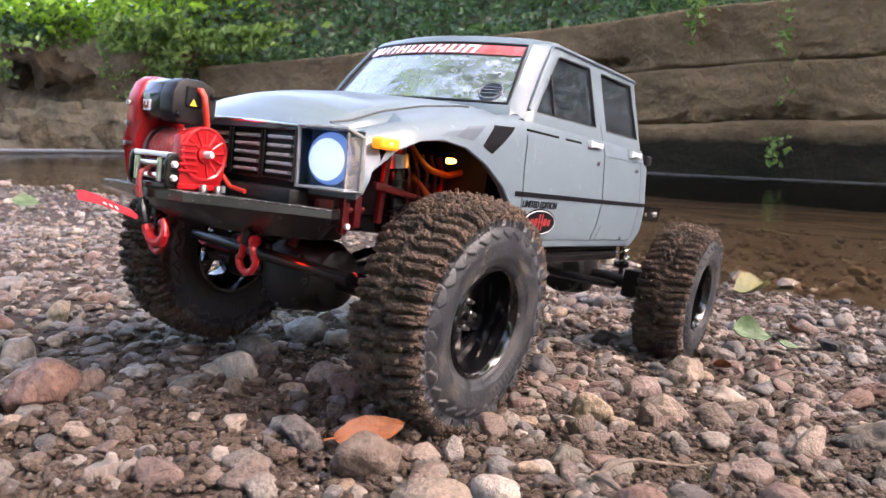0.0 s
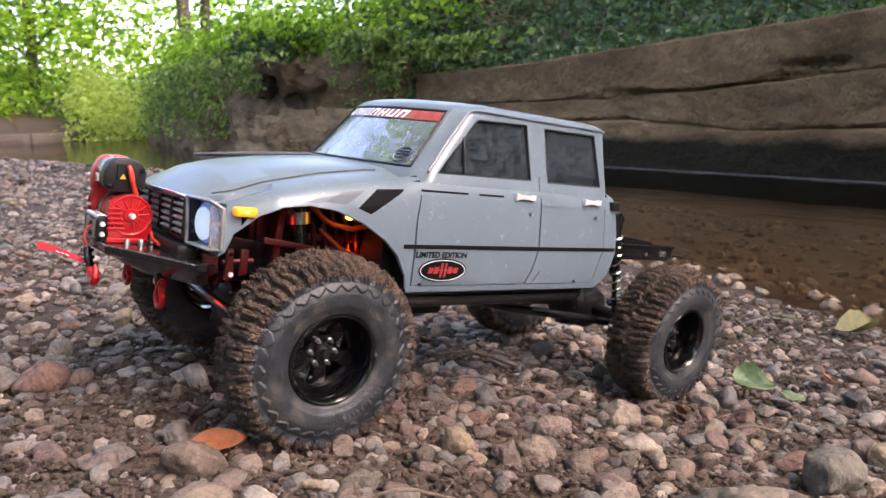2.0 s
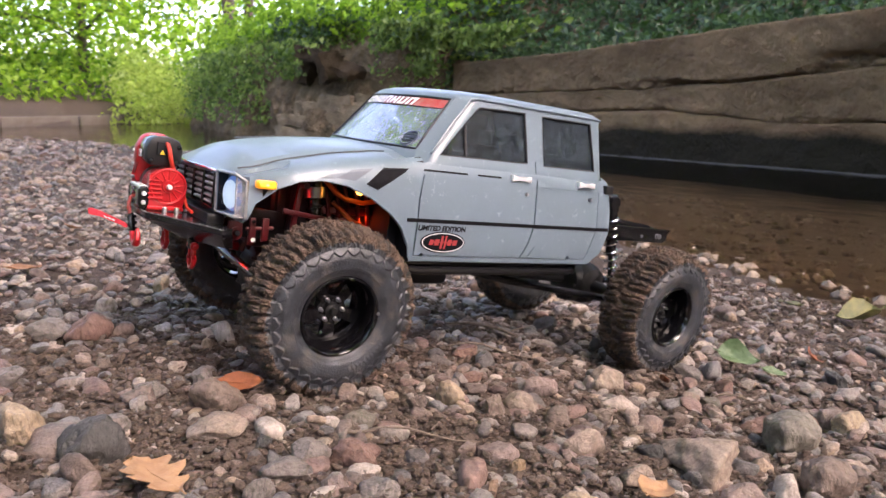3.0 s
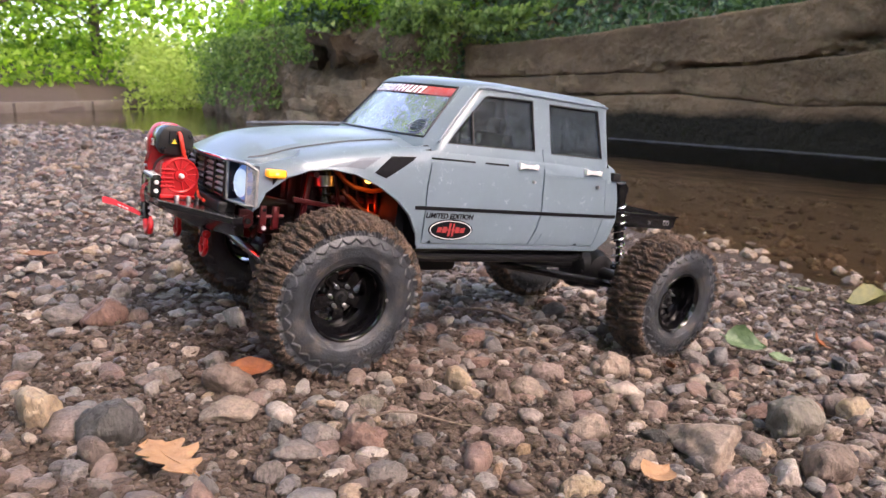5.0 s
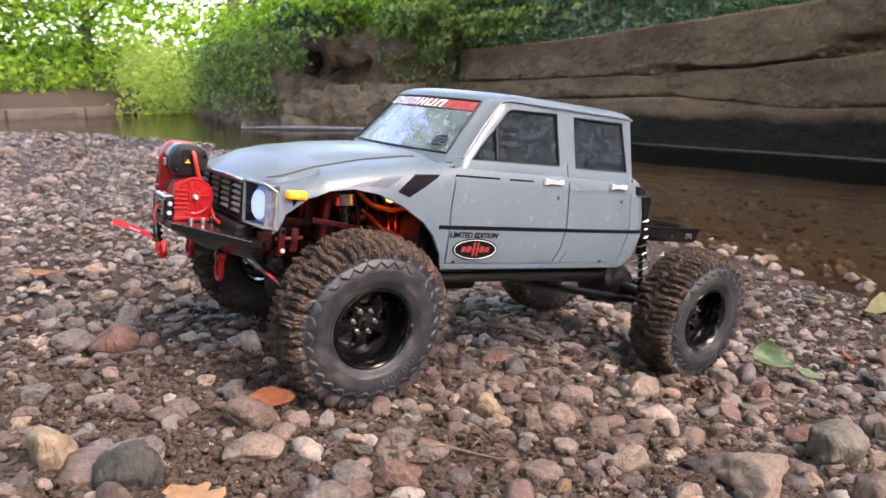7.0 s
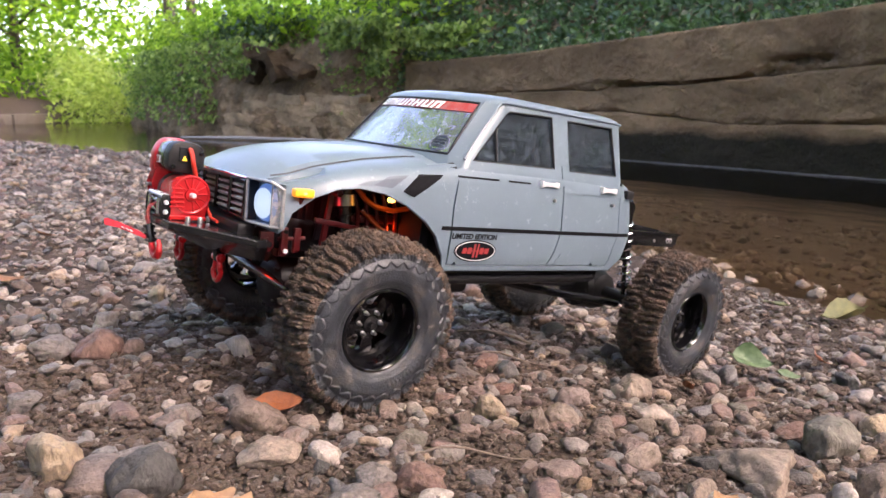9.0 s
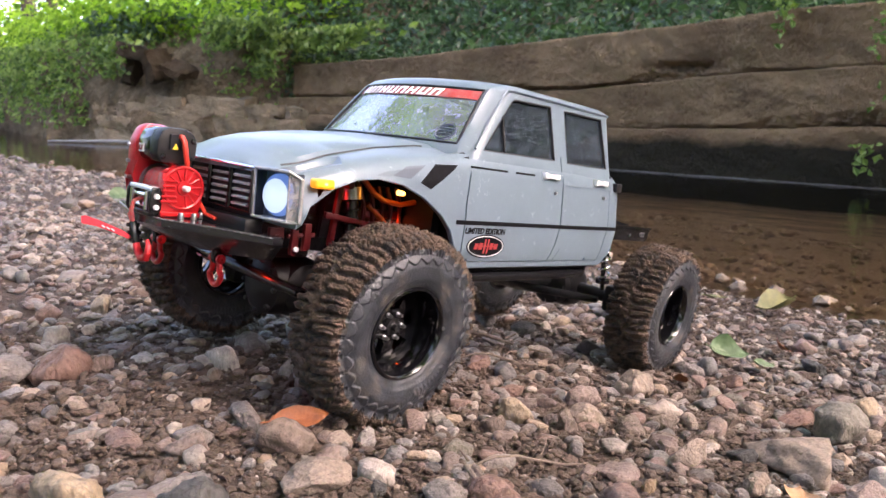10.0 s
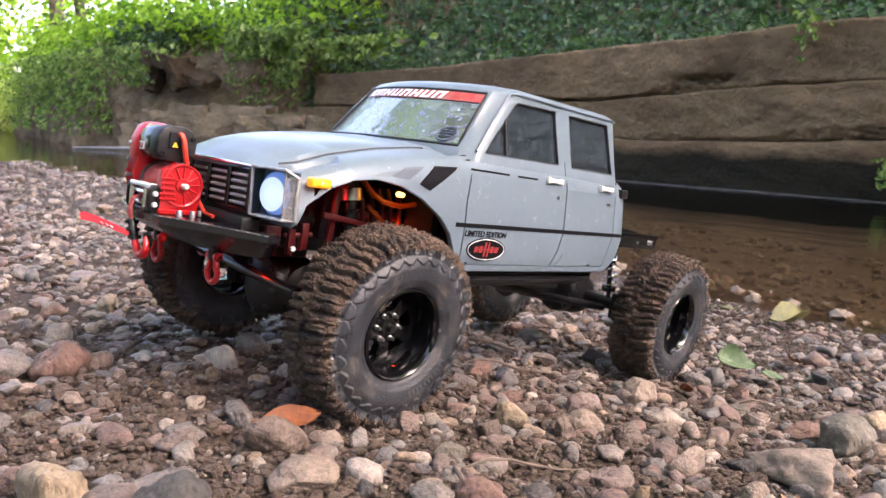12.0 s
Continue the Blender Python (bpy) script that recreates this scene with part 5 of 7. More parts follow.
bumper = part("front_bumper", b, bumper_black, truck, "scuffed black steel winch bumper", angle=20)
b = bmesh.new()
edge = []
for (xa, ya), (xb, yb) in zip(TOP[1:], TOP[2:-1]):
    for k in range(8):
        f_ = k / 8
        x, y = xa + (xb - xa) * f_, ya + (yb - ya) * f_
        edge.append((x + 0.0004, y * 0.994, 0.0502 - 0.0010 * (abs(y) / 0.073) ** 2))
tube(b, edge, [0.0003 + 0.0003 * abs(math.sin(k * 2.3)) for k in range(len(edge))], 6)
part("worn_edge", b, scuffed_edge, bumper, "paint worn to pale metal along the edge")
for y in (-0.0250, 0.0485):
    b = bmesh.new()
    tube(b, [(-0.0835, y + 0.0052 * math.sin(a) * (1.25 if math.cos(a) < 0 else 0.8), 0.0212 + 0.0080 * math.cos(a)) for a in np.linspace(0.5, 2 * math.pi - 0.5, 22)], 0.0018, 10)
    for s_ in (-1, 1):
        revolve(b, [(0.0, -0.0012), (0.0030, -0.0011), (0.0030, 0.0011), (0.0, 0.0012)], 14, (-0.0835, y + s_ * 0.0042, 0.0292))
    sh = part("shackle", b, red_paint, bumper, "red bow shackle")
    b = bmesh.new()
    tube(b, [(-0.0835, y - 0.0072, 0.0292), (-0.0835, y + 0.0072, 0.0292)], 0.0013, 8)
    part("shackle_pin", b, red_paint, sh)
    b = bmesh.new()
    prism(b, [(-0.0875, 0.0390), (-0.0795, 0.0390), (-0.0805, 0.0275), (-0.0825, 0.0258), (-0.0845, 0.0258), (-0.0865, 0.0275)], y - 0.0020, y + 0.0020, 0.0006)
    part("tow_lug", b, black_gloss, sh)
for x, y in ((-0.0885, -0.0030), (-0.0835, -0.0020), (-0.1010, -0.0100), (-0.0925, -0.0100), (-0.1060, 0.0420), (-0.0900, 0.0440)):
    b = bmesh.new()
    revolve(b, [(0.0, 0.0540), (0.0014, 0.0538), (0.0019, 0.0530), (0.0019, 0.0500)], 10, (x, y, 0), axis="z")
    part("bolt", b, steel, bumper)

# winch
WX, WZ = -0.0984, 0.0682
arc = [(WX + 0.0131 * math.cos(a), WZ + 0.0131 * math.sin(a)) for a in np.linspace(0.0, 0.72 * math.pi, 15)]
b = prism(bmesh.new(), [(-0.1118, 0.0505), (WX + 0.0105, 0.0505), (WX + 0.0131, 0.0600)] + arc + [(-0.1118, 0.0765)], -0.0048, 0.0006, 0.0007)
winch = part("winch", b, red_paint, truck, "red and black winch with red rope on the bumper", angle=25)
b = bmesh.new()
revolve(b, [(0.0, -0.0066), (0.0042, -0.0066), (0.0046, -0.0056), (0.0114, -0.0054), (0.0124, -0.0062), (0.0132, -0.0060), (0.0134, -0.0030)], 40, (WX, 0, WZ))
gear = part("gear_cover", b, red_paint, winch, "ribbed red winch gear cover", angle=25)
for k in range(9):
    a = -1.35 + 2 * math.pi * k / 13
    b = bmesh.new()
    tube(b, [(WX + 0.0046 * math.cos(a), -0.0058, WZ + 0.0046 * math.sin(a)), (WX + 0.0116 * math.cos(a), -0.0056, WZ + 0.0116 * math.sin(a))], 0.0006, 6)
    part("rib", b, red_paint, gear)
for k in range(5):
    b = bmesh.new()
    box(b, -0.1124, -0.1022 - 0.0006 * k, -0.0066, -0.0045, 0.0588 + k * 0.0031, 0.0603 + k * 0.0031, 0.0004, 1)
    part("rib", b, red_paint, gear)
b = bmesh.new()
box(b, -0.1124, -0.0868, -0.0066, 0.0004, 0.0506, 0.0535, 0.0006, 1)
part("foot", b, red_paint, gear)
b = bmesh.new()
revolve(b, [(0.0, -0.0116), (0.0014, -0.0114), (0.0018, -0.0106), (0.0018, -0.0060)], 14, (WX, 0, WZ))
part("clutch_bolt", b, satin, gear)
b = bmesh.new()
prism(b, [(-0.1120, 0.0505), (-0.0885, 0.0505), (-0.0868, 0.0640), (-0.0868, 0.0935), (-0.0895, 0.1005), (-0.0950, 0.1042), (-0.1060, 0.1042), (-0.1110, 0.1010), (-0.1146, 0.0930), (-0.1146, 0.0820), (-0.1125, 0.0720)], 0.0272, 0.0376, 0.0024)
gearbox = part("winch_gearbox", b, red_paint, winch, "tall red winch gearbox")
for z in (0.0700, 0.0800, 0.0900):
    b = bmesh.new()
    revolve(b, [(0.0, -0.1162), (0.0012, -0.1158), (0.0013, -0.1120)], 10, (0, 0.0345, z), axis="x")
    part("screw", b, steel, gearbox)
b = bmesh.new()
revolve(b, [(0.0085, 0.0004), (0.0085, 0.0245), (0.0125, 0.0247), (0.0128, 0.0256), (0.0125, 0.0266), (0.0085, 0.0268)], 30, (WX, 0, WZ - 0.0006))
part("drum", b, steel, winch, "bare steel rope drum")
rope_mat = material("red_flecked_rope", (0.52, 0.022, 0.030), 0.8, color2=(0.30, 0.14, 0.12), scale=700, bump=0.8, bscale=1800, var=0.4)
b = bmesh.new()
coil = []
for i in range(8 * 18):
    a = 2 * math.pi * i / 18
    coil.append((WX + 0.0103 * math.cos(a), 0.0016 + 0.0225 * i / (8 * 18), WZ - 0.0006 + 0.0103 * math.sin(a)))
tube(b, coil, 0.0016, 7)
part("winch_rope", b, rope_mat, winch, "red braided rope wound on the drum")
CASE = [(-0.1135, 0.0870), (-0.1105, 0.0822), (-0.0925, 0.0816), (-0.0885, 0.0858), (-0.0880, 0.0950), (-0.0905, 0.1008), (-0.0965, 0.1034), (-0.1060, 0.1034), (-0.1110, 0.1010), (-0.1135, 0.0955)]
b = prism(bmesh.new(), [(-0.1010 + (x + 0.1010) * 0.965, 0.0925 + (z - 0.0925) * 0.965) for x, z in CASE], 0.0120, 0.0274, 0.0016)
motor = part("winch_motor", b, motor_mat, winch, "glossy black winch motor case", angle=25)
b = prism(bmesh.new(), CASE, 0.0014, 0.0122, 0.0014)
cap = part("end_cap", b, black_plastic, winch, "black moulded motor end cap", angle=25)
b = bmesh.new()
box(b, -0.1068, -0.0972, 0.0002, 0.0016, 0.0900, 0.0998, 0.0006, 1)
part("cable_recess", b, interior_mat, cap)
for x, z in ((-0.0912, 0.0965), (-0.1100, 0.0860), (-0.0925, 0.0852)):
    b = bmesh.new()
    revolve(b, [(0.0, -0.0002), (0.0009, -0.0004), (0.0016, 0.0004), (0.0018, 0.0030)], 12, (x, 0, z))
    part("screw", b, black_gloss, cap)
b = prism(bmesh.new(), [(-0.1048, 0.0906), (-0.1010, 0.0906), (-0.1029, 0.0940)], -0.0002, 0.0004)
part("warning_sticker", b, yellow_sticker, cap, "small yellow triangular sticker")
b = prism(bmesh.new(), [(0.0238, 0.0868), (0.0192, 0.0868), (0.0186, 0.0918), (0.0244, 0.0918)], -0.1138, -0.1126, plane="yz")
badge = part("badge", b, decal_white, motor, "small white and red badge")
for y0, y1, z0, z1 in ((0.0196, 0.0206, 0.0878, 0.0908), (0.0224, 0.0234, 0.0878, 0.0908), (0.0209, 0.0221, 0.0874, 0.0890)):
    part("badge_bar", box(bmesh.new(), -0.1141, -0.1136, y0, y1, z0, z1), decal_red, badge)
b = bmesh.new()
tube(b, [(-0.1000, 0.0030, 0.0985), (-0.0998, -0.0012, 0.0982), (-0.0992, -0.0030, 0.0955), (-0.0980, -0.0030, 0.0900), (-0.0960, -0.0020, 0.0840), (-0.0930, 0.0010, 0.0770)], 0.0016, 10)
part("power_cable", b, cable_mat, winch, "red power cable")
b = bmesh.new()
tube(b, [(-0.0860, 0.0040, 0.0700), (-0.0850, -0.0020, 0.0600), (-0.0852, -0.0100, 0.0540), (-0.0842, -0.0200, 0.0525)], 0.0012, 8)
part("power_cable", b, cable_mat, winch, "red power cable")
# fairlead in front of the drum
fair = part("fairlead", box(bmesh.new(), -0.1180, -0.1118, -0.0030, 0.0232, 0.0650, 0.0676, 0.0007, 1), satin, bumper, "polished roller fairlead with black ends")
part("lower_bar", box(bmesh.new(), -0.1178, -0.1120, -0.0030, 0.0232, 0.0506, 0.0532, 0.0006, 1), black_gloss, fair)
for y in (0.0030, 0.0172):
    part("bar_hole", revolve(bmesh.new(), [(0.0, 0.0679), (0.0015, 0.0678), (0.0016, 0.0660)], 12, (-0.1150, y, 0), axis="z"), black_plastic, fair)
for z in (0.0558, 0.0618):
    part("roller", revolve(bmesh.new(), [(0.0, -0.0030), (0.0021, -0.0030), (0.0021, 0.0232), (0.0, 0.0232)], 16, (-0.1150, 0, z)), chrome, fair)
for y in (0.0012, 0.0192):
    part("roller", tube(bmesh.new(), [(-0.1172, y, 0.0536), (-0.1172, y, 0.0648)], 0.0019, 14), chrome, fair)
for y, s_ in ((-0.0042, -1), (0.0244, 1)):
    b = bmesh.new()
    prism(b, [(-0.1186, 0.0545), (-0.1172, 0.0510), (-0.1128, 0.0510), (-0.1112, 0.0545), (-0.1112, 0.0640), (-0.1128, 0.0674), (-0.1172, 0.0674), (-0.1186, 0.0640)], y - 0.0012, y + 0.0012, 0.0007)
    plate = part("fairlead_plate", b, black_gloss, fair)
    for z in (0.0558, 0.0622):
        part("nut", revolve(bmesh.new(), [(0.0, s_ * 0.0032), (0.0015, s_ * 0.0030), (0.0018, s_ * 0.0010)], 6, (-0.1150, y, z)), satin, plate)
b = bmesh.new()
tube(b, [(-0.1090, 0.0120, 0.0640), (-0.1160, 0.0125, 0.0592), (-0.1195, 0.0130, 0.0570), (-0.1206, 0.0128, 0.0520), (-0.1198, 0.0122, 0.0470), (-0.1190, 0.0120, 0.0430)], 0.0013, 8)
tube(b, [(-0.1198, 0.0128, 0.0520), (-0.1206, 0.0150, 0.0490), (-0.1195, 0.0140, 0.0455), (-0.1188, 0.0126, 0.0440)], 0.0010, 8)
part("hook_rope", b, rope_mat, bumper, "red winch rope running to the hook")
b = bmesh.new()
tube(b, [(-0.1189, 0.0130, 0.0452), (-0.1188, 0.0122, 0.0430), (-0.1184, 0.0102, 0.0370), (-0.1178, 0.0086, 0.0325)], [0.0018, 0.0026, 0.0028, 0.0022], 10)
for k in range(3):
    p = Vector((-0.1189, 0.0124, 0.0428)).lerp(Vector((-0.1180, 0.0092, 0.0340)), k / 2)
    tube(b, [p + Vector((-0.0038, 0, 0)), p + Vector((0.0038, 0, 0))], 0.0012, 8)
hook = part("hook_clevis", b, black_gloss, bumper, "black hook clevis")
b = bmesh.new()
tube(b, [(-0.1178, 0.0094, 0.0340), (-0.1174, 0.0084, 0.0300), (-0.1172, 0.0050, 0.0262), (-0.1170, 0.0010, 0.0246), (-0.1170, -0.0030, 0.0256), (-0.1170, -0.0052, 0.0290), (-0.1170, -0.0050, 0.0330), (-0.1172, -0.0030, 0.0362)], [0.0020, 0.0022, 0.0026, 0.0028, 0.0027, 0.0023, 0.0018, 0.0012], 10)
part("hook", b, red_paint, hook, "red winch hook")
b = bmesh.new()
strap = [(-0.1178, 0.0072, 0.0300), (-0.1190, 0.0108, 0.0344), (-0.1240, 0.0124, 0.0372), (-0.1315, 0.0148, 0.0402), (-0.1385, 0.0172, 0.0428), (-0.1440, 0.0190, 0.0440), (-0.1462, 0.0197, 0.0440)]
loft(b, [[(x - 0.0005, y - 0.0002, z + w), (x - 0.0002, y + 0.0007, z + w), (x + 0.0005, y + 0.0007, z - w), (x, y - 0.0002, z - w)] for (x, y, z), w in zip(strap, (0.0010, 0.0014, 0.0018, 0.0019, 0.0021, 0.0025, 0.0020))])
strap_part = part("pull_strap", b, red_cloth, hook, "red webbing pull strap with white print")
for k in (0.30, 0.42, 0.55):
    p, q = Vector(strap[2]), Vector(strap[5])
    m_ = p.lerp(q, k)
    part("printed_bar", tube(bmesh.new(), [m_ + Vector((0.0006, -0.0006, -0.0006)), m_ + Vector((-0.0012, -0.0010, 0.0006))], 0.0004, 5), decal_white, strap_part)

# chassis
b = bmesh.new()
for y in (-0.0330, 0.0330):
    prism(b, [(-0.075, 0.040), (0.06, 0.030), (0.25, 0.030), (0.30, 0.045), (0.385, 0.050), (0.396, 0.066), (0.300, 0.066), (0.250, 0.048), (0.06, 0.048), (-0.05, 0.062), (-0.075, 0.060)], y - 0.0022, y + 0.0022, 0.0006)
for x in (0.02, 0.12, 0.22, 0.33):
    box(b, x, x + 0.012, -0.033, 0.033, 0.034 if x < 0.3 else 0.052, 0.044 if x < 0.3 else 0.062, 0.001)
part("chassis_frame", b, black_gloss, truck, "black ladder chassis frame")
b = bmesh.new()
prism(b, [(0.2800, 0.0535), (0.3886, 0.0515), (0.3960, 0.0650), (0.2800, 0.0665)], -0.0610, -0.0585, 0.0006)
prism(b, [(0.2800, 0.0665), (0.3960, 0.0640), (0.3960, 0.0655), (0.2800, 0.0680)], -0.0625, -0.0560, 0.0004)
prism(b, [(0.2800, 0.0780), (0.3950, 0.0660), (0.3950, 0.0640), (0.2800, 0.0640)], -0.0360, -0.0335, 0.0004)
prism(b, [(0.3900, 0.0535), (0.3935, 0.0535), (0.3955, 0.0645), (0.3915, 0.0645)], -0.0600, -0.0340, 0.0003)
rear_rail = part("rear_rail", b, black_gloss, truck, "black rear body mount rail")
for x in (0.3765, 0.3815):
    b = bmesh.new()
    tube(b, [(x + 0.0018 * math.cos(a), -0.0613, 0.0583 + 0.0022 * math.sin(a)) for a in np.linspace(0, 2 * math.pi, 15)[:-1]], 0.0004, 5, closed=True)
    part("slot_ring", b, steel, rear_rail)
b = bmesh.new()
revolve(b, [(0.0, -0.0622), (0.0016, -0.0618), (0.0016, -0.0606)], 10, (0.3538, 0, 0.0577))
part("rail_screw", b, steel, rear_rail)
for sgn in (1, -1):
    b = bmesh.new()
    tube(b, [(0.062, -0.0790, 0.0260), (0.075, -0.0830, 0.0250), (0.160, -0.0835, 0.0250), (0.235, -0.0820, 0.0250), (0.248, -0.0760, 0.0260)], 0.0034, 10)
    box(b, 0.064, 0.250, -0.0790, -0.0500, 0.0270, 0.0315, 0.001)
    for x in (0.09, 0.16, 0.225):
        tube(b, [(x, -0.083, 0.0250), (x, -0.033, 0.0360)], 0.0025, 8)
    part("rock_slider", mirrored(b) if sgn < 0 else b, black_gloss, truck, "black tubular rock slider")
b = bmesh.new()
box(b, 0.075, 0.150, -0.022, 0.022, -0.002, 0.034, 0.006)
tube(b, [(0.15, 0, 0.012), (0.325, 0, 0.0)], 0.005, 10)
tube(b, [(0.075, 0.008, 0.010), (0.01, 0.010, 0.002)], 0.005, 10)
part("gearbox", b, black_plastic, truck, "black transfer case and drive shafts")
for sgn in (1, -1):
    b = bmesh.new()
    tube(b, [(0.150, -0.0380, 0.0180), (0.200, -0.0440, 0.0080), (0.325, -0.0500, -0.0090)], 0.0038, 10)
    part("trailing_link", mirrored(b) if sgn < 0 else b, black_gloss, truck, "black lower suspension link")
    b = bmesh.new()
    tube(b, [(0.130, -0.0300, 0.0200), (0.070, -0.0330, 0.0120), (0.008, -0.0360, -0.0060)], 0.0034, 10)
    part("leading_link", mirrored(b) if sgn < 0 else b, black_gloss, truck, "black lower suspension link")

for nm, x0, z0 in (("front_axle", 0.0, 0.0), ("rear_axle", 0.348, -0.004)):
    b = bmesh.new()
    tube(b, [(x0, -0.076, z0), (x0, 0.076, z0)], 0.0065, 14)
    yc = 0.006 if x0 == 0 else 0.0
    revolve(b, [(0.0, -0.024), (0.010, -0.0235), (0.0175, -0.020), (0.0215, -0.012), (0.0225, 0.0), (0.0215, 0.012), (0.0175, 0.020), (0.010, 0.0235), (0.0, 0.024)], 28, (x0, yc, z0))
    revolve(b, [(0.0, x0 - 0.0275), (0.014, x0 - 0.0270), (0.020, x0 - 0.0230), (0.0215, x0 - 0.0140), (0.0215, x0)], 28, (0, yc, z0), axis="x")
    for k in range(8):
        a = 2 * math.pi * k / 8
        revolve(b, [(0.0, x0 - 0.0270), (0.0016, x0 - 0.0265), (0.0016, x0 - 0.0200)], 8, (0, yc + 0.0178 * math.cos(a), z0 + 0.0178 * math.sin(a)), axis="x")
    for sg in (-1, 1):
        box(b, x0 - 0.012, x0 + 0.012, sg * 0.064 - 0.007, sg * 0.064 + 0.007, z0 - 0.013, z0 + 0.013, 0.003)
        tube(b, [(x0, sg * 0.064, z0), (x0, sg * 0.090, z0)], 0.006, 12)
    ax = part(nm, b, black_plastic, truck, "black axle with round differential cover")
    ax.matrix_basis = pose(-0.005, 0, 0.0050, 2.6) if x0 == 0 else pose(-0.009, 0, 0.0015, 3.0)
    if x0 == 0:
        b = bmesh.new()
        tube(b, [(-0.040, -0.0580, 0.0110), (-0.041, 0.0, 0.0120), (-0.040, 0.0680, 0.0130)], 0.0036, 12)
        part("steering_rod", b, black_gloss, ax, "glossy black steering tie rod")
        for sg in (-1, 1):
            b = bmesh.new()
            tube(b, [(-0.040, sg * 0.060, 0.0115), (-0.020, sg * 0.066, 0.0060), (0.0, sg * 0.066, 0.002)], 0.004, 8)
            part("steering_arm", b, red_paint if sg > 0 else black_gloss, ax)
        b = bmesh.new()
        box(b, -0.034, -0.006, -0.020, 0.024, 0.024, 0.042, 0.003)
        tube(b, [(-0.030, -0.012, 0.034), (-0.038, -0.012, 0.020)], 0.0025, 8)
        part("servo", b, black_plastic, ax, "black steering servo")

# coil-over shocks, front towers and red brackets
def shock(x0, x1, y, z0, z1, lean, mat_body, spring, label):
    b = bmesh.new()
    p0, p1 = Vector((x0, y, z0)), Vector((x1, y + lean, z1))
    d = p1 - p0
    tube(b, [p0, p0 + d * 0.45], 0.0022, 8)
    tube(b, [p0 + d * 0.40, p0 + d * 0.92], 0.0052, 12)
    tube(b, [p0 + d * 0.08, p0 + d * 0.12], 0.0068, 12)
    tube(b, [p0 + d * 0.90, p0 + d], 0.0060, 12)
    s = part("shock_absorber", b, mat_body, truck, label)
    b = bmesh.new()
    u = d.orthogonal().normalized()
    w = d.normalized().cross(u)
    n_ = 120
    tube(b, [p0 + d * (0.12 + 0.72 * i / n_) + 0.0060 * (u * math.cos(2 * math.pi * i / 15) + w * math.sin(2 * math.pi * i / 15)) for i in range(n_ + 1)], 0.0010, 6)
    part("coil_spring", b, spring, s, "close-wound coil spring")


for sg in (-1, 1):
    shock(0.3250, 0.3110, sg * 0.0560, 0.0020, 0.0890, -sg * 0.001, black_gloss, chrome, "black coil-over shock absorber")
    shock(0.0020, -0.0020, sg * 0.0520, 0.0080, 0.0880, -sg * 0.008, black_gloss, black_gloss, "black coil-over shock absorber with silver collar")
    part("shock_collar", tube(bmesh.new(), [(-0.0012, sg * 0.0455, 0.0720), (-0.0018, sg * 0.0445, 0.0800)], 0.0078, 16), steel, truck, "bare metal shock collar")
    b = bmesh.new()
    tube(b, [(0.296, sg * 0.036, 0.060), (0.300, sg * 0.046, 0.086), (0.304, sg * 0.054, 0.0945), (0.313, sg * 0.055, 0.0940), (0.318, sg * 0.050, 0.0860), (0.319, sg * 0.036, 0.064)], 0.0034, 10)
    revolve(b, [(0.0, -0.004), (0.0062, -0.0035), (0.0062, 0.0035), (0.0, 0.004)], 16, (0.3110, sg * 0.056, 0.0885))
    part("shock_hoop", b, black_gloss, truck, "black rear shock hoop")
    b = bmesh.new()
    prism(b, [(-0.0190, 0.0450), (0.0170, 0.0450), (0.0130, 0.0900), (-0.0140, 0.0900)], sg * 0.0370 - 0.0015, sg * 0.0370 + 0.0015, 0.0005)
    part("shock_tower", b, interior_mat, truck, "black front shock tower")
    b = bmesh.new()
    prism(b, [(-0.0690, 0.0530), (-0.0590, 0.0530), (-0.0585, 0.0430), (-0.0610, 0.0395), (-0.0650, 0.0390), (-0.0685, 0.0420)], sg * 0.0540 - 0.0016, sg * 0.0540 + 0.0016, 0.0005)
    prism(b, [(-0.0545, 0.0560), (-0.0505, 0.0565), (-0.0495, 0.0385), (-0.0520, 0.0360), (-0.0550, 0.0370)], sg * 0.0570 - 0.0016, sg * 0.0570 + 0.0016, 0.0005)
    prism(b, [(-0.0450, 0.0560), (-0.0400, 0.0560), (-0.0400, 0.0400), (-0.0450, 0.0390)], sg * 0.0560 - 0.0016, sg * 0.0560 + 0.0016, 0.0005)
    tube(b, [(-0.0560, sg * 0.0550, 0.0480), (-0.0360, sg * 0.0550, 0.0490)], 0.0014, 8)
    tube(b, [(-0.0637, sg * 0.0500, 0.0450), (-0.0637, sg * 0.0568, 0.0450)], 0.0040, 14)
    bracket = part("bumper_bracket", b, dark_red, truck, "red anodised bumper bracket")
    for x, z, r in ((-0.0637, 0.0450, 0.0021), (-0.0524, 0.0535, 0.0013)):
        part("bolt", tube(bmesh.new(), [(x, sg * 0.0560, z), (x, sg * 0.0596, z)], r, 10), black_gloss, bracket, "black bolt head")
    part("lock_nut", tube(bmesh.new(), [(-0.0518, sg * 0.0575, 0.0405), (-0.0518, sg * 0.0602, 0.0405)], 0.0017, 6), satin, bracket, "silver nut")

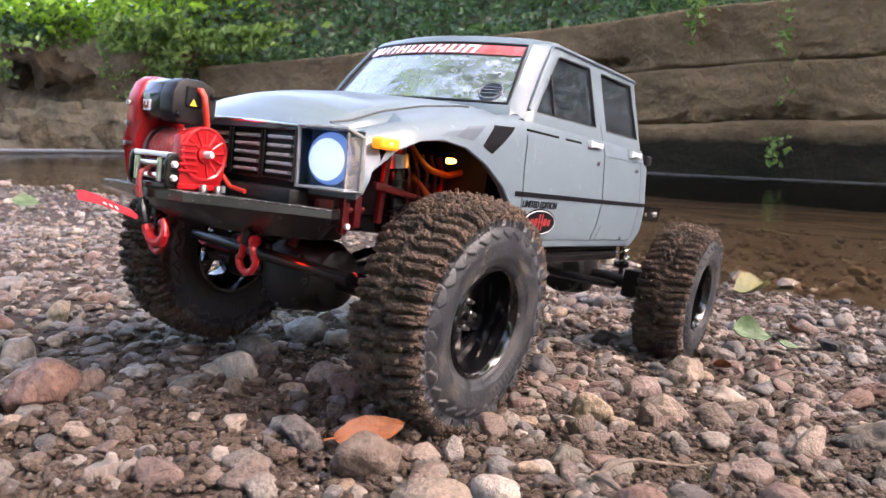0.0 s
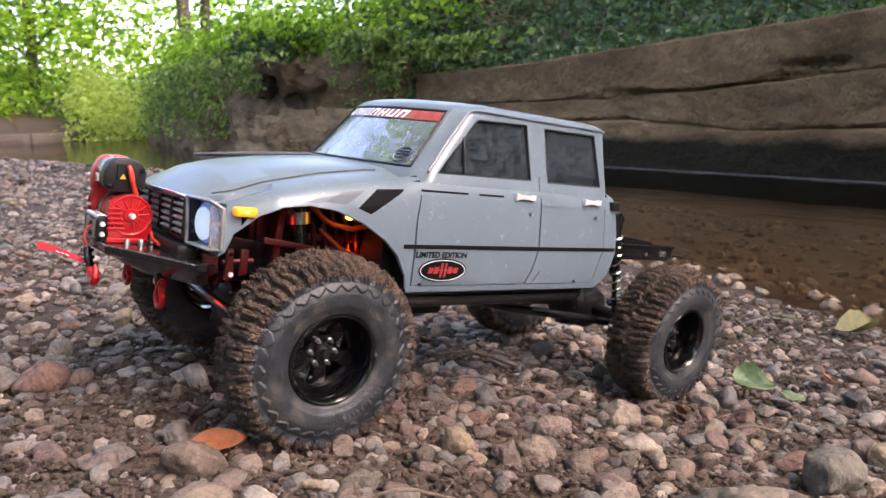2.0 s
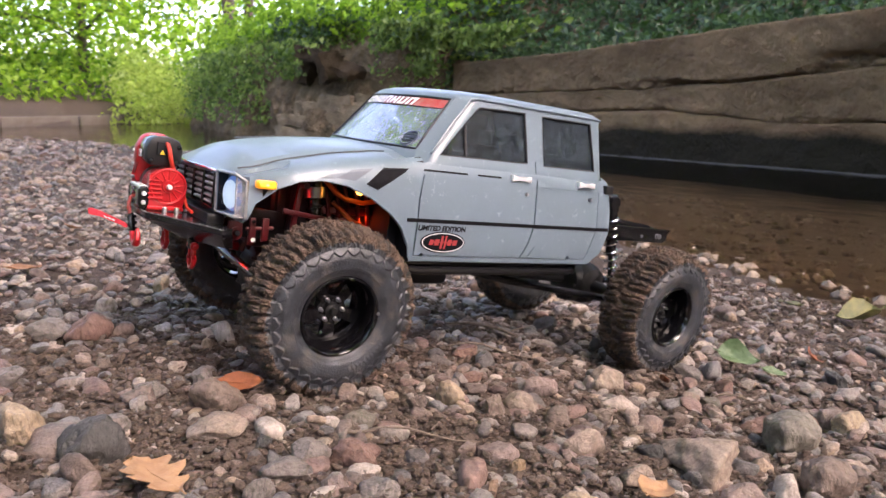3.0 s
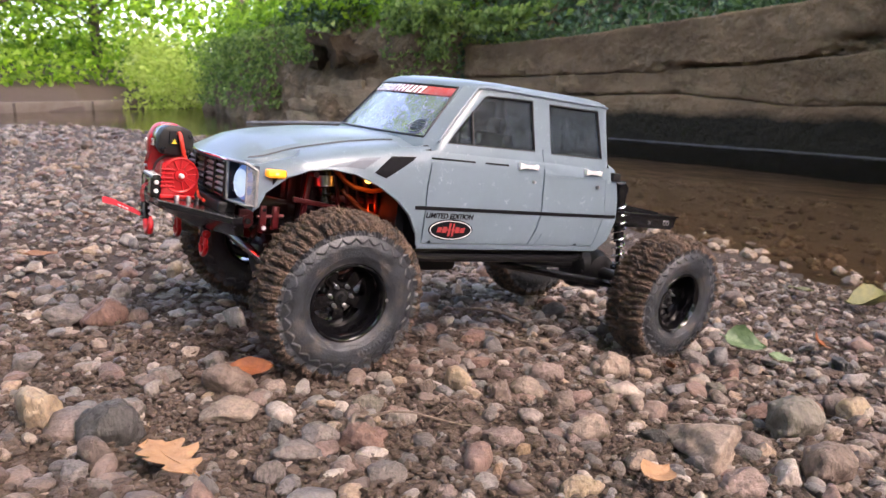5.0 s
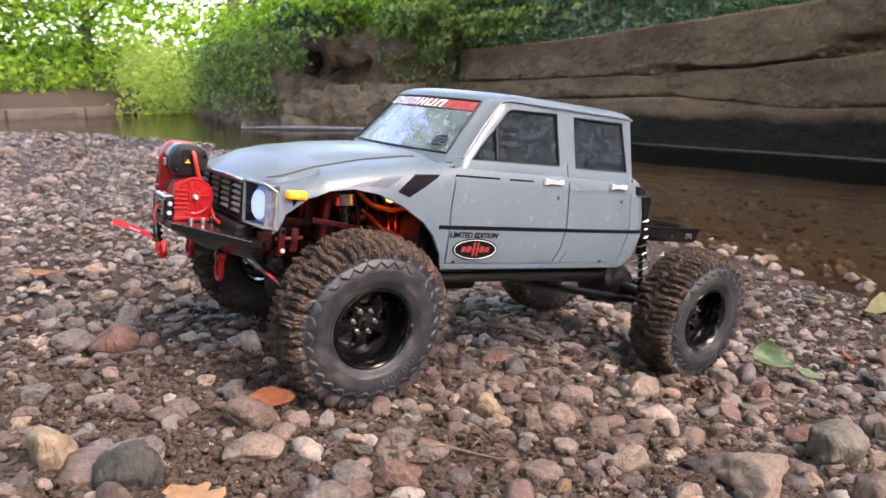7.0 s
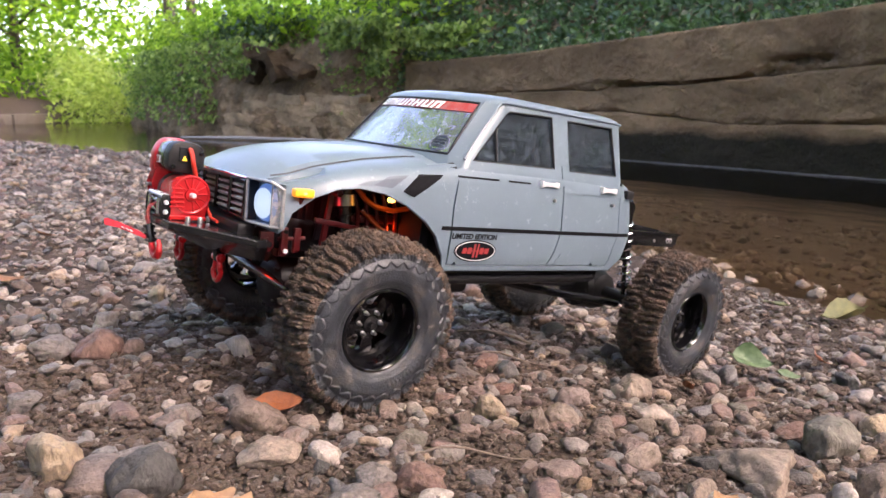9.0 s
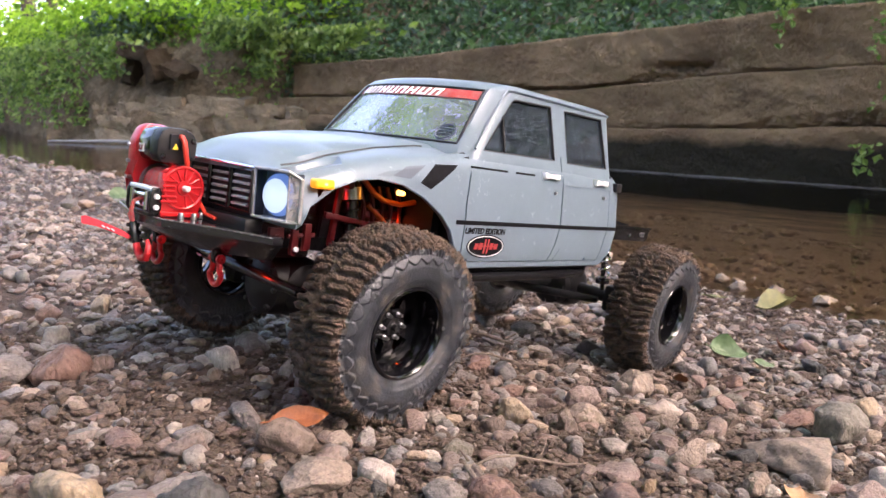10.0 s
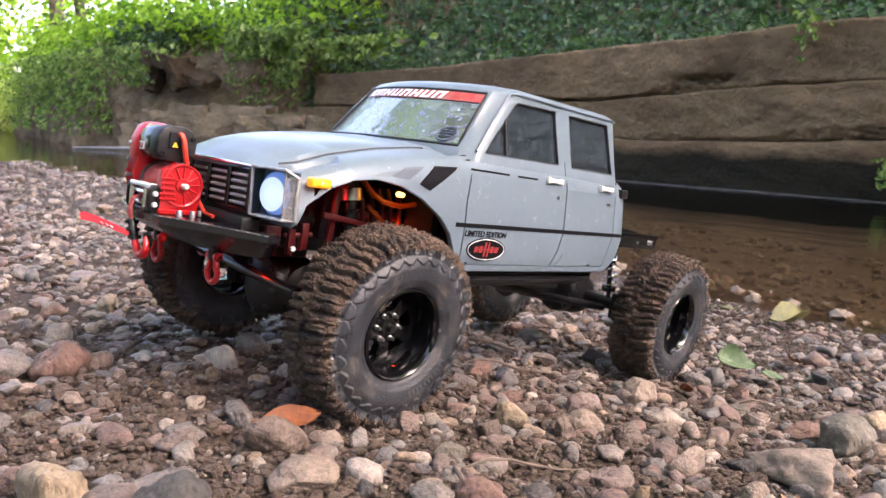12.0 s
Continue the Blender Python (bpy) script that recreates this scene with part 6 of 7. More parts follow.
# engine bay block, pipes and rock lights
b = bmesh.new()
box(b, -0.030, 0.048, -0.030, 0.030, 0.048, 0.082, 0.003)
for k in range(6):
    box(b, -0.026 + k * 0.012, -0.019 + k * 0.012, -0.034, -0.028, 0.056, 0.078, 0.0015)
part("engine_block", b, black_plastic, truck, "moulded engine block under the bonnet")
b = bmesh.new()
prism(b, [(0.048, 0.040), (0.056, 0.034), (0.056, 0.098), (0.050, 0.098)], -0.074, 0.074)
part("firewall", b, interior_mat, truck)
b = bmesh.new()
tube(b, [(0.004, -0.050, 0.086), (0.012, -0.052, 0.078), (0.020, -0.054, 0.0735), (0.034, -0.056, 0.0715), (0.048, -0.056, 0.0740)], 0.0019, 10)
tube(b, [(0.014, -0.045, 0.070), (0.030, -0.050, 0.056), (0.046, -0.050, 0.050)], 0.0019, 10)
part("intake_pipe", b, orange_mat, truck, "orange lit pipe in the wheel arch")
b = bmesh.new()
revolve(b, [(0.0, -0.0660), (0.0014, -0.0655), (0.0018, -0.0630), (0.0018, -0.0600)], 12, (0.0270, 0, 0.0800))
part("rock_light", b, amber_hot, truck, "lit amber lamp in the wheel arch")
for sg in (-1, 1):
    b = bmesh.new()
    prism(b, [(-0.0225, 0.0420), (-0.0185, 0.0420), (-0.0140, 0.0850), (-0.0180, 0.0850)], sg * 0.0520 - 0.0014, sg * 0.0520 + 0.0014, 0.0004)
    prism(b, [(-0.0300, 0.0600), (0.0060, 0.0560), (0.0060, 0.0590), (-0.0300, 0.0640)], sg * 0.0560 - 0.0012, sg * 0.0560 + 0.0012, 0.0004)
    tube(b, [(-0.0160, sg * 0.0540, 0.0820), (-0.0160, sg * 0.0620, 0.0820)], 0.0024, 10)
    part("shock_bracket", b, dark_red, truck, "red anodised shock bracket")
    b = bmesh.new()
    box(b, 0.0060, 0.0480, sg * 0.0420 - 0.003, sg * 0.0420 + 0.003, 0.0600, 0.0660, 0.001)
    box(b, 0.0180, 0.0320, sg * 0.0450 - 0.004, sg * 0.0450 + 0.004, 0.0480, 0.0580, 0.0015)
    manifold = part("exhaust_manifold", b, dark_red, truck, "dark red manifold inside the wheel arch")
    for i in range(5):
        x = 0.006 + 0.0085 * i
        part("manifold_pipe", tube(bmesh.new(), [(x, sg * 0.0440, 0.0820), (x + 0.003, sg * 0.0470, 0.0700), (x + 0.008, sg * 0.0430, 0.0500)], 0.0017, 7), dark_red, manifold)
for nm, loc_, col, en, rad in (("amber_wheel_arch_light", (0.027, -0.0685, 0.0800), (1.0, 0.36, 0.05), 0.0007, 0.002),
                               ("red_wheel_arch_light", (-0.030, -0.050, 0.0700), (1.0, 0.03, 0.01), 0.0008, 0.003),
                               ("red_wheel_arch_light", (0.040, -0.045, 0.0560), (1.0, 0.08, 0.01), 0.0013, 0.003),
                               ("red_underbody_light", (-0.055, -0.020, 0.0220), (1.0, 0.03, 0.01), 0.0011, 0.003)):
    lt = new(nm, bpy.data.lights.new(nm, "POINT"))
    lt.data.energy, lt.data.color, lt.data.shadow_soft_size = en, col, rad
    lt.parent = truck
    lt.location = loc_

# ---------------------------------------------------------------- wheels: axis along y, outer face to -y
def tyre_grid():
    """The tyre's skin as a grid round the axle: lugs with sipes, hooked shoulder blocks, mud in the grooves."""
    N, per = 30, 20
    na = N * per
    half = [(0.0262, 0.0190), (0.0282, 0.0206), (0.0300, 0.0216), (0.0315, 0.0218), (0.0330, 0.0228), (0.0345, 0.0233), (0.0358, 0.0235), (0.0370, 0.0237), (0.0382, 0.0239), (0.0395, 0.0240), (0.0408, 0.0241), (0.0420, 0.0241), (0.0432, 0.0241), (0.0444, 0.0240)]
    half = [h for h in half if h[0] < 0.0415]
    half += [(0.0415 + 0.00046 * i, 0.0241 - 0.0062 * (i / 28) ** 1.7) for i in range(29)]
    half += [(0.0551, 0.0170), (0.0558, 0.0160), (0.0562, 0.0152)]
    half += [(0.0564 + 0.0015 * math.sin(math.pi / 2 * i / 20), 0.0156 * (1 - i / 20)) for i in range(21)]
    prof = [(q, -y) for q, y in half[:-1]] + [(half[-1][0], 0.0)] + [(q, y) for q, y in half[:-1][::-1]]
    pq, py = np.array([p[0] for p in prof]), np.array([p[1] for p in prof])
    tq, ty = np.gradient(pq), np.gradient(py)
    nl = np.hypot(tq, ty)
    nq, ny = ty / nl, -tq / nl
    a = np.linspace(0, 2 * np.pi, na, endpoint=False)
    A, Q = np.meshgrid(a, pq, indexing="ij")
    Y = np.broadcast_to(py, A.shape)
    side = np.where(Y > 0, 0.5, 0.0)
    sweep = 0.10 * np.sin(Y * 260)
    ph = (A * N / (2 * np.pi) + side + sweep) % 1.0
    crown = np.clip((Q - 0.0540) / 0.0016, 0, 1)
    # bars across the crown: 80 % land, a sipe in the middle, a broken groove down the centre line
    land_ = np.clip((np.minimum(ph, 0.80 - ph)) / 0.05, 0, 1)
    sipe = np.clip(1.4 - np.abs(ph - 0.40) / 0.055, 0, 1) * (np.abs(Y) > 0.003)
    mid = np.clip(1 - (np.abs(Y - 0.0030 * np.sign(np.sin(A * N))) - 0.0012) / 0.0008, 0, 1)
    up = (0.0050 * land_ * (1 - 0.80 * sipe)) * (1 - 0.55 * mid) * crown
    # shoulder blocks that run down the sidewall to a hooked point
    gap = np.clip(np.abs((ph - 0.40 + 0.5) % 1.0 - 0.5) / 0.5, 0, 1)
    tooth = 0.0448 + 0.0034 * np.maximum(gap - 0.22, 0) / 0.78
    wide = np.clip((1.0 - gap) / 0.06, 0, 1)
    block = np.clip((Q - tooth) / 0.0005, 0, 1) * np.where(Q > 0.0512, np.maximum(land_, 0.25 * wide), wide)
    tall = 0.0010 + 0.0038 * np.clip((Q - 0.0505) / 0.0045, 0, 1)
    up = up + tall * block * (1 - crown)
    # a ring of raised letters' worth of short bars on the sidewall
    deg = (np.degrees(A) + 75) % 360
    up = up + 0.0003 * ((Q > 0.0372) & (Q < 0.0408) & (deg < 50) & ((deg // 2.3) % 2 < 1))
    # mud: fills part of the grooves and lies in crumbs over the lugs
    cx, cy = np.cos(A) * 0.06 + Y * 0.7, np.sin(A) * 0.06 - Y * 0.7
    lump = fbm(cx, cy, 201, 3, 70.0)
    crumb = np.abs(fbm(cx, cy, 203, 3, 290.0))
    cover = np.clip(fbm(cx, cy, 207, 3, 28.0) * 0.9 + 0.75, 0, 1) * np.clip((Q - 0.0500) / 0.0030, 0, 1)
    fill = np.clip(0.0006 + 0.0010 * lump, 0, 0.0030) * crown
    up = np.maximum(up, fill) + cover * (0.0030 * crumb + 0.0005 * lump) + 0.00010 * crumb * (1 - crown) * (Q > 0.042)
    q = 0.0282 + (Q - 0.0262) * 0.871 + up * nq
    y = Y * 0.97 + up * ny
    P = np.stack([q * np.cos(A), y, q * np.sin(A)], 2)
    return P, pq


def grid_mesh(name, P, mat):
    na, nk = P.shape[:2]
    ii = np.arange(na * nk).reshape(na, nk)
    nx = np.roll(ii, -1, axis=0)
    f = np.stack([ii[:, :-1].ravel(), nx[:, :-1].ravel(), nx[:, 1:].ravel(), ii[:, 1:].ravel()], 1)
    return raw_mesh(name, P.reshape(-1, 3), f, mat)


def wheel_meshes():
    out = {}
    P, pq = tyre_grid()
    crown = np.where(pq > 0.0526)[0]
    c0, c1 = crown[0], crown[-1]
    out["tread"] = grid_mesh("tread", P[:, c0:c1 + 1], tread_rubber)
    # the two sidewalls are one mesh, joined inside the casing
    na = P.shape[0]
    lo, hi = P[:, :c0 + 1], P[:, c1:]
    inner = np.concatenate([hi, lo], axis=1)
    out["tyre"] = grid_mesh("tyre", inner, rubber)
    # crumbs of mud on the tread
    shapes = [pebble_mesh(s) for s in range(6)]
    vs, fs, off = [], [], 0
    rr = np.random.RandomState(4)
    for i in range(4200):
        ia, ik = rr.randint(0, na), rr.randint(c0 - 1, c1 + 2)
        p = P[ia, ik]
        s = 0.0006 + 0.0020 * rr.uniform(0, 1) ** 2.2
        v, f = shapes[i % 6]
        m = np.array(Euler((rr.uniform(0, 6), rr.uniform(0, 6), rr.uniform(0, 6))).to_matrix())
        vs.append(v @ m.T * s + p)
        fs.append(f + off)
        off += len(v)
    out["mud"] = raw_mesh("mud", np.concatenate(vs), np.concatenate(fs), mud_mat, False)
    # rim
    b = bmesh.new()
    revolve(b, [(0.0268, -0.0205), (0.0276, -0.0190), (0.0270, -0.0175), (0.0262, -0.0170), (0.0258, 0.0170), (0.0270, 0.0180), (0.0268, 0.0200), (0.0250, 0.0200), (0.0235, 0.0140), (0.0232, -0.0140), (0.0242, -0.0195), (0.0255, -0.0210)], 56, closed=True)
    out["rim"] = finish(b, "wheel", rim_black)
    b = bmesh.new()
    revolve(b, [(0.0, -0.0035), (0.0095, -0.0035), (0.0105, -0.0020), (0.0105, 0.0020), (0.0, 0.0020)], 30)
    revolve(b, [(0.0234, -0.0010), (0.0200, -0.0015), (0.0195, 0.0010), (0.0234, 0.0016)], 40, closed=True)
    out["centre"] = finish(b, "wheel_centre", black_gloss)
    b = bmesh.new()
    prism(b, [(0.0085, -0.0048), (0.0150, -0.0030), (0.0208, -0.0055), (0.0208, 0.0055), (0.0150, 0.0030), (0.0085, 0.0048)], -0.0040, 0.0016, 0.0012)
    out["spoke"] = finish(b, "spoke", rim_black)
    b = bmesh.new()
    revolve(b, [(0.0, -0.0078), (0.0009, -0.0076), (0.0012, -0.0066), (0.0012, -0.0050), (0.0017, -0.0046), (0.0017, -0.0030)], 8)
    out["nut"] = finish(b, "wheel_nut", steel)
    b = bmesh.new()
    revolve(b, [(0.0, -0.0100), (0.0022, -0.0098), (0.0024, -0.0065), (0.0030, -0.0060), (0.0052, -0.0058), (0.0056, -0.0050), (0.0056, -0.0030)], 20)
    out["cap"] = finish(b, "hub_cap", black_plastic)
    b = bmesh.new()
    revolve(b, [(0.0, -0.0012), (0.0012, -0.0010), (0.0013, 0.0006)], 8)
    out["bolt"] = finish(b, "rim_bolt", steel)
    b = bmesh.new()
    revolve(b, [(0.0, 0.0040), (0.0175, 0.0040), (0.0175, 0.0058), (0.0, 0.0058)], 28)
    out["disc"] = finish(b, "brake_disc", steel)
    for key in ("rim", "centre", "spoke"):
        for v in out[key].vertices:
            v.co.x *= 1.075
            v.co.z *= 1.075
    return out


def pebble_mesh(seed):
    r = random.Random(seed)
    b = bmesh.new()
    bmesh.ops.create_icosphere(b, subdivisions=1, radius=0.5)
    for v in b.verts:
        v.co *= 1 + 0.5 * noise.noise(v.co * 2.5 + Vector((seed * 4.1, 0, 0)))
        v.co.z *= 0.7
    vs = np.array([tuple(v.co) for v in b.verts])
    fs = np.array([[v.index for v in f.verts] for f in b.faces])
    b.free()
    return vs, fs


WM = wheel_meshes()


def wheel(x, y, z, lean, turn, spin, far):
    """far: the outer face looks to +y."""
    w = part("wheel", WM["rim"], None, truck, "deep black five-spoke wheel with muddy tyre")
    w.matrix_basis = pose(x, y, z, lean, 0, turn) @ pose(0, 0, 0, 0, 0, 180 if far else 0) @ pose(0, 0, 0, 0, spin, 0)
    part("tyre", WM["tyre"], None, w, "grey-black rubber tyre with lettered sidewall")
    part("tread", WM["tread"], None, w, "chunky tread caked in mud")
    ob = part("mud", WM["mud"], None, w, "brown mud packed in the tread")
    ob["kind"] = "stuff"
    part("wheel_centre", WM["centre"], None, w)
    for k in range(5):
        s = part("spoke", WM["spoke"], None, w)
        s.matrix_basis = pose(0, 0, 0, 0, 72 * k + 18, 0)
    for k in range(6):
        a = 2 * math.pi * k / 6
        s = part("wheel_nut", WM["nut"], None, w)
        s.matrix_basis = pose(0.0082 * math.cos(a), 0, 0.0082 * math.sin(a))
    part("hub_cap", WM["cap"], None, w)
    s = part("rim_bolt", WM["bolt"], None, w)
    s.matrix_basis = pose(0.0284, -0.0206, 0.0020)


wheel(-0.0069, -0.0993, 0.0011, 4.6, -1.5, 0, False)
wheel(-0.0034, 0.0985, 0.0101, 3.0, -1.5, 40, True)
wheel(0.3385, -0.1060, -0.0070, 4.5, 3.0, 95, False)
wheel(0.3400, 0.0980, 0.0030, 2.0, 0.0, 20, True)

# ---------------------------------------------------------------- gravel
STONE_COLOURS = [(0.172, 0.123, 0.102), (0.135, 0.1, 0.084), (0.167, 0.138, 0.121), (0.092, 0.077, 0.07), (0.233, 0.178, 0.144), (0.2, 0.169, 0.145), (0.078, 0.069, 0.066), (0.125, 0.083, 0.072), (0.268, 0.219, 0.181), (0.147, 0.135, 0.128), (0.106, 0.078, 0.066), (0.198, 0.172, 0.156), (0.259, 0.188, 0.134), (0.125, 0.113, 0.108), (0.161, 0.103, 0.085), (0.323, 0.274, 0.236)]
pebble_mat = ramp_material("mixed_pebbles", [tuple(v * 1.0 for v in c) for c in STONE_COLOURS], True, 0.48, 160, 1.0, 520, 0.60)
stone_mat = ramp_material("river_stones", [tuple(v * 1.1 for v in c) for c in STONE_COLOURS], False, 0.50, 5.0, 1.0, 14, 0.65, bdist=0.0020)
# stone colours darkened by a quarter, so the grit reads as shaded gaps
grit_mat = ramp_material("gap_shade_grit", [tuple(v * 0.75 for v in c) for c in STONE_COLOURS], True, 0.72, 110, 0.6, 380, 0.4)


def pebble_shape(seed, sub=2, worn=0.5):
    """A broken stone of unit length: flattened, with knocked-off sides; worn ones are rounder."""
    r = random.Random(seed)
    bm = bmesh.new()
    bmesh.ops.create_icosphere(bm, subdivisions=sub, radius=0.5)
    ax = Vector((1.0, r.uniform(0.55, 0.9), r.uniform(0.34, 0.66)))
    cuts = [(Vector((r.gauss(0, 1), r.gauss(0, 1), r.gauss(0, 0.9))).normalized(), r.uniform(0.22 + 0.10 * worn, 0.40)) for _ in range(r.randint(7, 13))]
    off = Vector((seed * 3.7, seed * 1.3, 0))
    for v in bm.verts:
        way = v.co.normalized()
        far = 0.5
        for nrm, d in cuts:
            k = way.dot(nrm)
            if k > 1e-3:
                far = min(far, d / k)
        soft = far * (1 - 0.35 * worn) + 0.35 * worn * 0.42
        v.co = way * soft
        v.co += way * (0.055 * noise.noise(way * 1.9 + off) + 0.030 * noise.noise(way * 4.2 + off) + 0.016 * noise.noise(way * 9 + off) + 0.009 * noise.noise(way * 19 + off))
        v.co = Vector((v.co.x * ax.x, v.co.y * ax.y, v.co.z * ax.z)) * 1.2
    vs = np.array([tuple(v.co) for v in bm.verts])
    fs = np.array([[v.index for v in f.verts] for f in bm.faces])
    bm.free()
    return vs, fs


def scatter(name, label, xs, ys, sizes, seed, sub, sink=0.25, variants=12, tilt=0.5, mat=None):
    r = np.random.RandomState(seed)
    shapes = [pebble_shape(seed * 50 + i, sub, (i % 4) / 5) for i in range(variants)]
    which = r.randint(0, variants, len(xs))
    allv, allf, off = [], [], 0
    zs = land(xs, ys)
    for i in range(variants):
        pick = np.where(which == i)[0]
        if not len(pick):
            continue
        vs, fs = shapes[i]
        k = len(pick)
        a = r.uniform(0, 2 * np.pi, k)
        tx, ty = r.normal(0, tilt * 0.5, k), r.normal(0, tilt * 0.5, k)
        s = sizes[pick]
        st = r.uniform(0.8, 1.25, (k, 3))
        p = vs[None] * s[:, None, None] * st[:, None, :]
        x, y, z = p[..., 0], p[..., 1], p[..., 2]
        z, x = z + 0, x
        x, z = x * np.cos(ty)[:, None] + z * np.sin(ty)[:, None], -x * np.sin(ty)[:, None] + z * np.cos(ty)[:, None]
        y, z = y * np.cos(tx)[:, None] - z * np.sin(tx)[:, None], y * np.sin(tx)[:, None] + z * np.cos(tx)[:, None]
        x, y = x * np.cos(a)[:, None] - y * np.sin(a)[:, None], x * np.sin(a)[:, None] + y * np.cos(a)[:, None]
        half = 0.27 * s
        z = z + (zs[pick] + half * (1 - 2 * sink + 0.9 * r.uniform(0, 1, k) ** 3))[:, None]
        v = np.stack([x + xs[pick][:, None], y + ys[pick][:, None], z], 2).reshape(-1, 3)
        allv.append(v)
        allf.append((fs[None] + (np.arange(k) * len(vs))[:, None, None]).reshape(-1, 3) + off)
        off += k * len(vs)
    return tagged(new(name, raw_mesh(name, np.concatenate(allv), np.concatenate(allf), mat or pebble_mat, sub > 2)), label, "gravel", kind="stuff")


def spread(count, x0, x1, y0, y1, lo, hi, power, seed, patchy=None):
    r = np.random.RandomState(seed)
    x, y = r.uniform(x0, x1, count), r.uniform(y0, y1, count)
    s = lo + (hi - lo) * r.uniform(0, 1, count) ** power
    if patchy is not None:
        keep = fbm(x, y, seed, 3, 2.2) > patchy
        x, y, s = x[keep], y[keep], s[keep]
    edge = np.minimum(np.minimum(x - x0, x1 - x) / (x1 - x0), np.minimum(y - y0, y1 - y) / (y1 - y0))
    keep = edge > 0.09 * r.uniform(0, 1, len(x)) + 0.05 * fbm(x, y, seed + 7, 3, 2.5)
    x, y, s = x[keep], y[keep], s[keep]
    shore = np.interp(y, SHORE_Y, SHORE_X) + 0.02
    keep = x < shore
    return x[keep], y[keep], s[keep]


clod_mat = material("crumbly_red_soil", (0.118, 0.084, 0.064), 0.7, color2=(0.036, 0.025, 0.019), scale=220, bump=1.0, bscale=700, spec=0.3, dirt=(0.16, 0.10, 0.07), dirt_at=0.58, dirt_scale=400)
x, y, s = spread(10000, -0.25, 1.4, -0.4, 1.25, 0.0025, 0.008, 1.4, 91)
scatter("gravel", "fine damp gravel among the stones, darkened to read as shaded gaps", x, y, s, 91, 1, 0.3, mat=grit_mat)
x, y, s = spread(17000, -0.04, 0.60, -0.15, 0.50, 0.0018, 0.0045, 1.3, 98)
scatter("gravel", "gritty coarse sand between the stones", x, y, s, 98, 1, 0.1, mat=grit_mat)
x, y, s = spread(30000, 0.0, 0.66, -0.14, 0.50, 0.0028, 0.0090, 1.5, 88)
scatter("soil", "crumbly red-brown soil clods", x, y, s, 88, 1, 0.04, mat=clod_mat)
x, y, s = spread(10000, 0.50, 1.30, -0.25, 0.60, 0.0040, 0.0120, 1.5, 86)
scatter("soil", "crumbly red-brown soil clods near the water", x, y, s, 86, 1, 0.06, mat=clod_mat)
x, y, s = spread(1700, 0.45, 1.30, -0.25, 0.62, 0.006, 0.018, 1.6, 85)
scatter("pebbles", "small mixed brown and grey river pebbles", x, y, s, 85, 2, 0.34)
x, y, s = spread(5000, -0.15, 0.85, 0.42, 1.60, 0.0060, 0.0160, 1.5, 84)
scatter("gravel", "loose angular gravel up the bank", x, y, s, 84, 1, 0.15)
x, y, s = spread(3000, -0.05, 0.85, -0.24, 0.58, 0.005, 0.017, 1.7, 92)
big = s > 0.0085
scatter("pebbles", "small mixed brown and grey river pebbles", x[big], y[big], s[big], 92, 3, 0.38)
scatter("pebbles", "small mixed brown and grey river pebbles", x[~big], y[~big], s[~big], 89, 2, 0.34)
x, y, s = spread(4800, -0.4, 1.4, -0.6, 1.5, 0.006, 0.020, 1.7, 96, -0.6)
scatter("pebbles", "small mixed brown and grey river pebbles", x, y, s, 96, 2, 0.34)
x, y, s = spread(380, 0.3, 1.2, -0.25, 0.6, 0.012, 0.030, 1.8, 97, -0.3)
scatter("pebbles", "rounded brown and grey river stones", x, y, s, 97, 3, 0.32)
x, y, s = spread(9000, -1.2, 1.7, 0.8, 3.8, 0.008, 0.030, 2.2, 93)
scatter("pebbles", "mixed river pebbles along the bank", x, y, s, 93, 1, 0.3)
x, y, s = spread(6000, -2.5, 2.2, 2.9, 8.6, 0.015, 0.07, 2.4, 94)
scatter("pebbles", "coarse pebbles on the distant bank", x, y, s, 94, 1, 0.25)
x, y, s = spread(7000, -7.0, 1.6, -7.0, 9.0, 0.012, 0.055, 2.2, 99)
keep = np.hypot(x - 0.45, y - 0.3) > 1.3
x, y, s = x[keep], y[keep], s[keep]
scatter("pebbles", "scattered river stones over the wide gravel bank", x, y, s, 99, 1, 0.3)
drowned_mat = ramp_material("drowned_stones", [(0.20, 0.145, 0.102), (0.15, 0.108, 0.078), (0.25, 0.185, 0.135), (0.12, 0.088, 0.065), (0.28, 0.22, 0.165)], True, 0.6, 60, 0.6, 200, 0.4)
r_ = np.random.RandomState(95)
y = r_.uniform(-1.5, 5.0, 5000)
x = np.interp(y, SHORE_Y, SHORE_X) + 0.06 + 1.4 * r_.uniform(0, 1, 5000) ** 1.3
scatter("pebbles", "drowned brown stones in the shallow water", x, y, 0.010 + 0.035 * r_.uniform(0, 1, 5000) ** 2.5, 95, 1, 0.45, mat=drowned_mat)

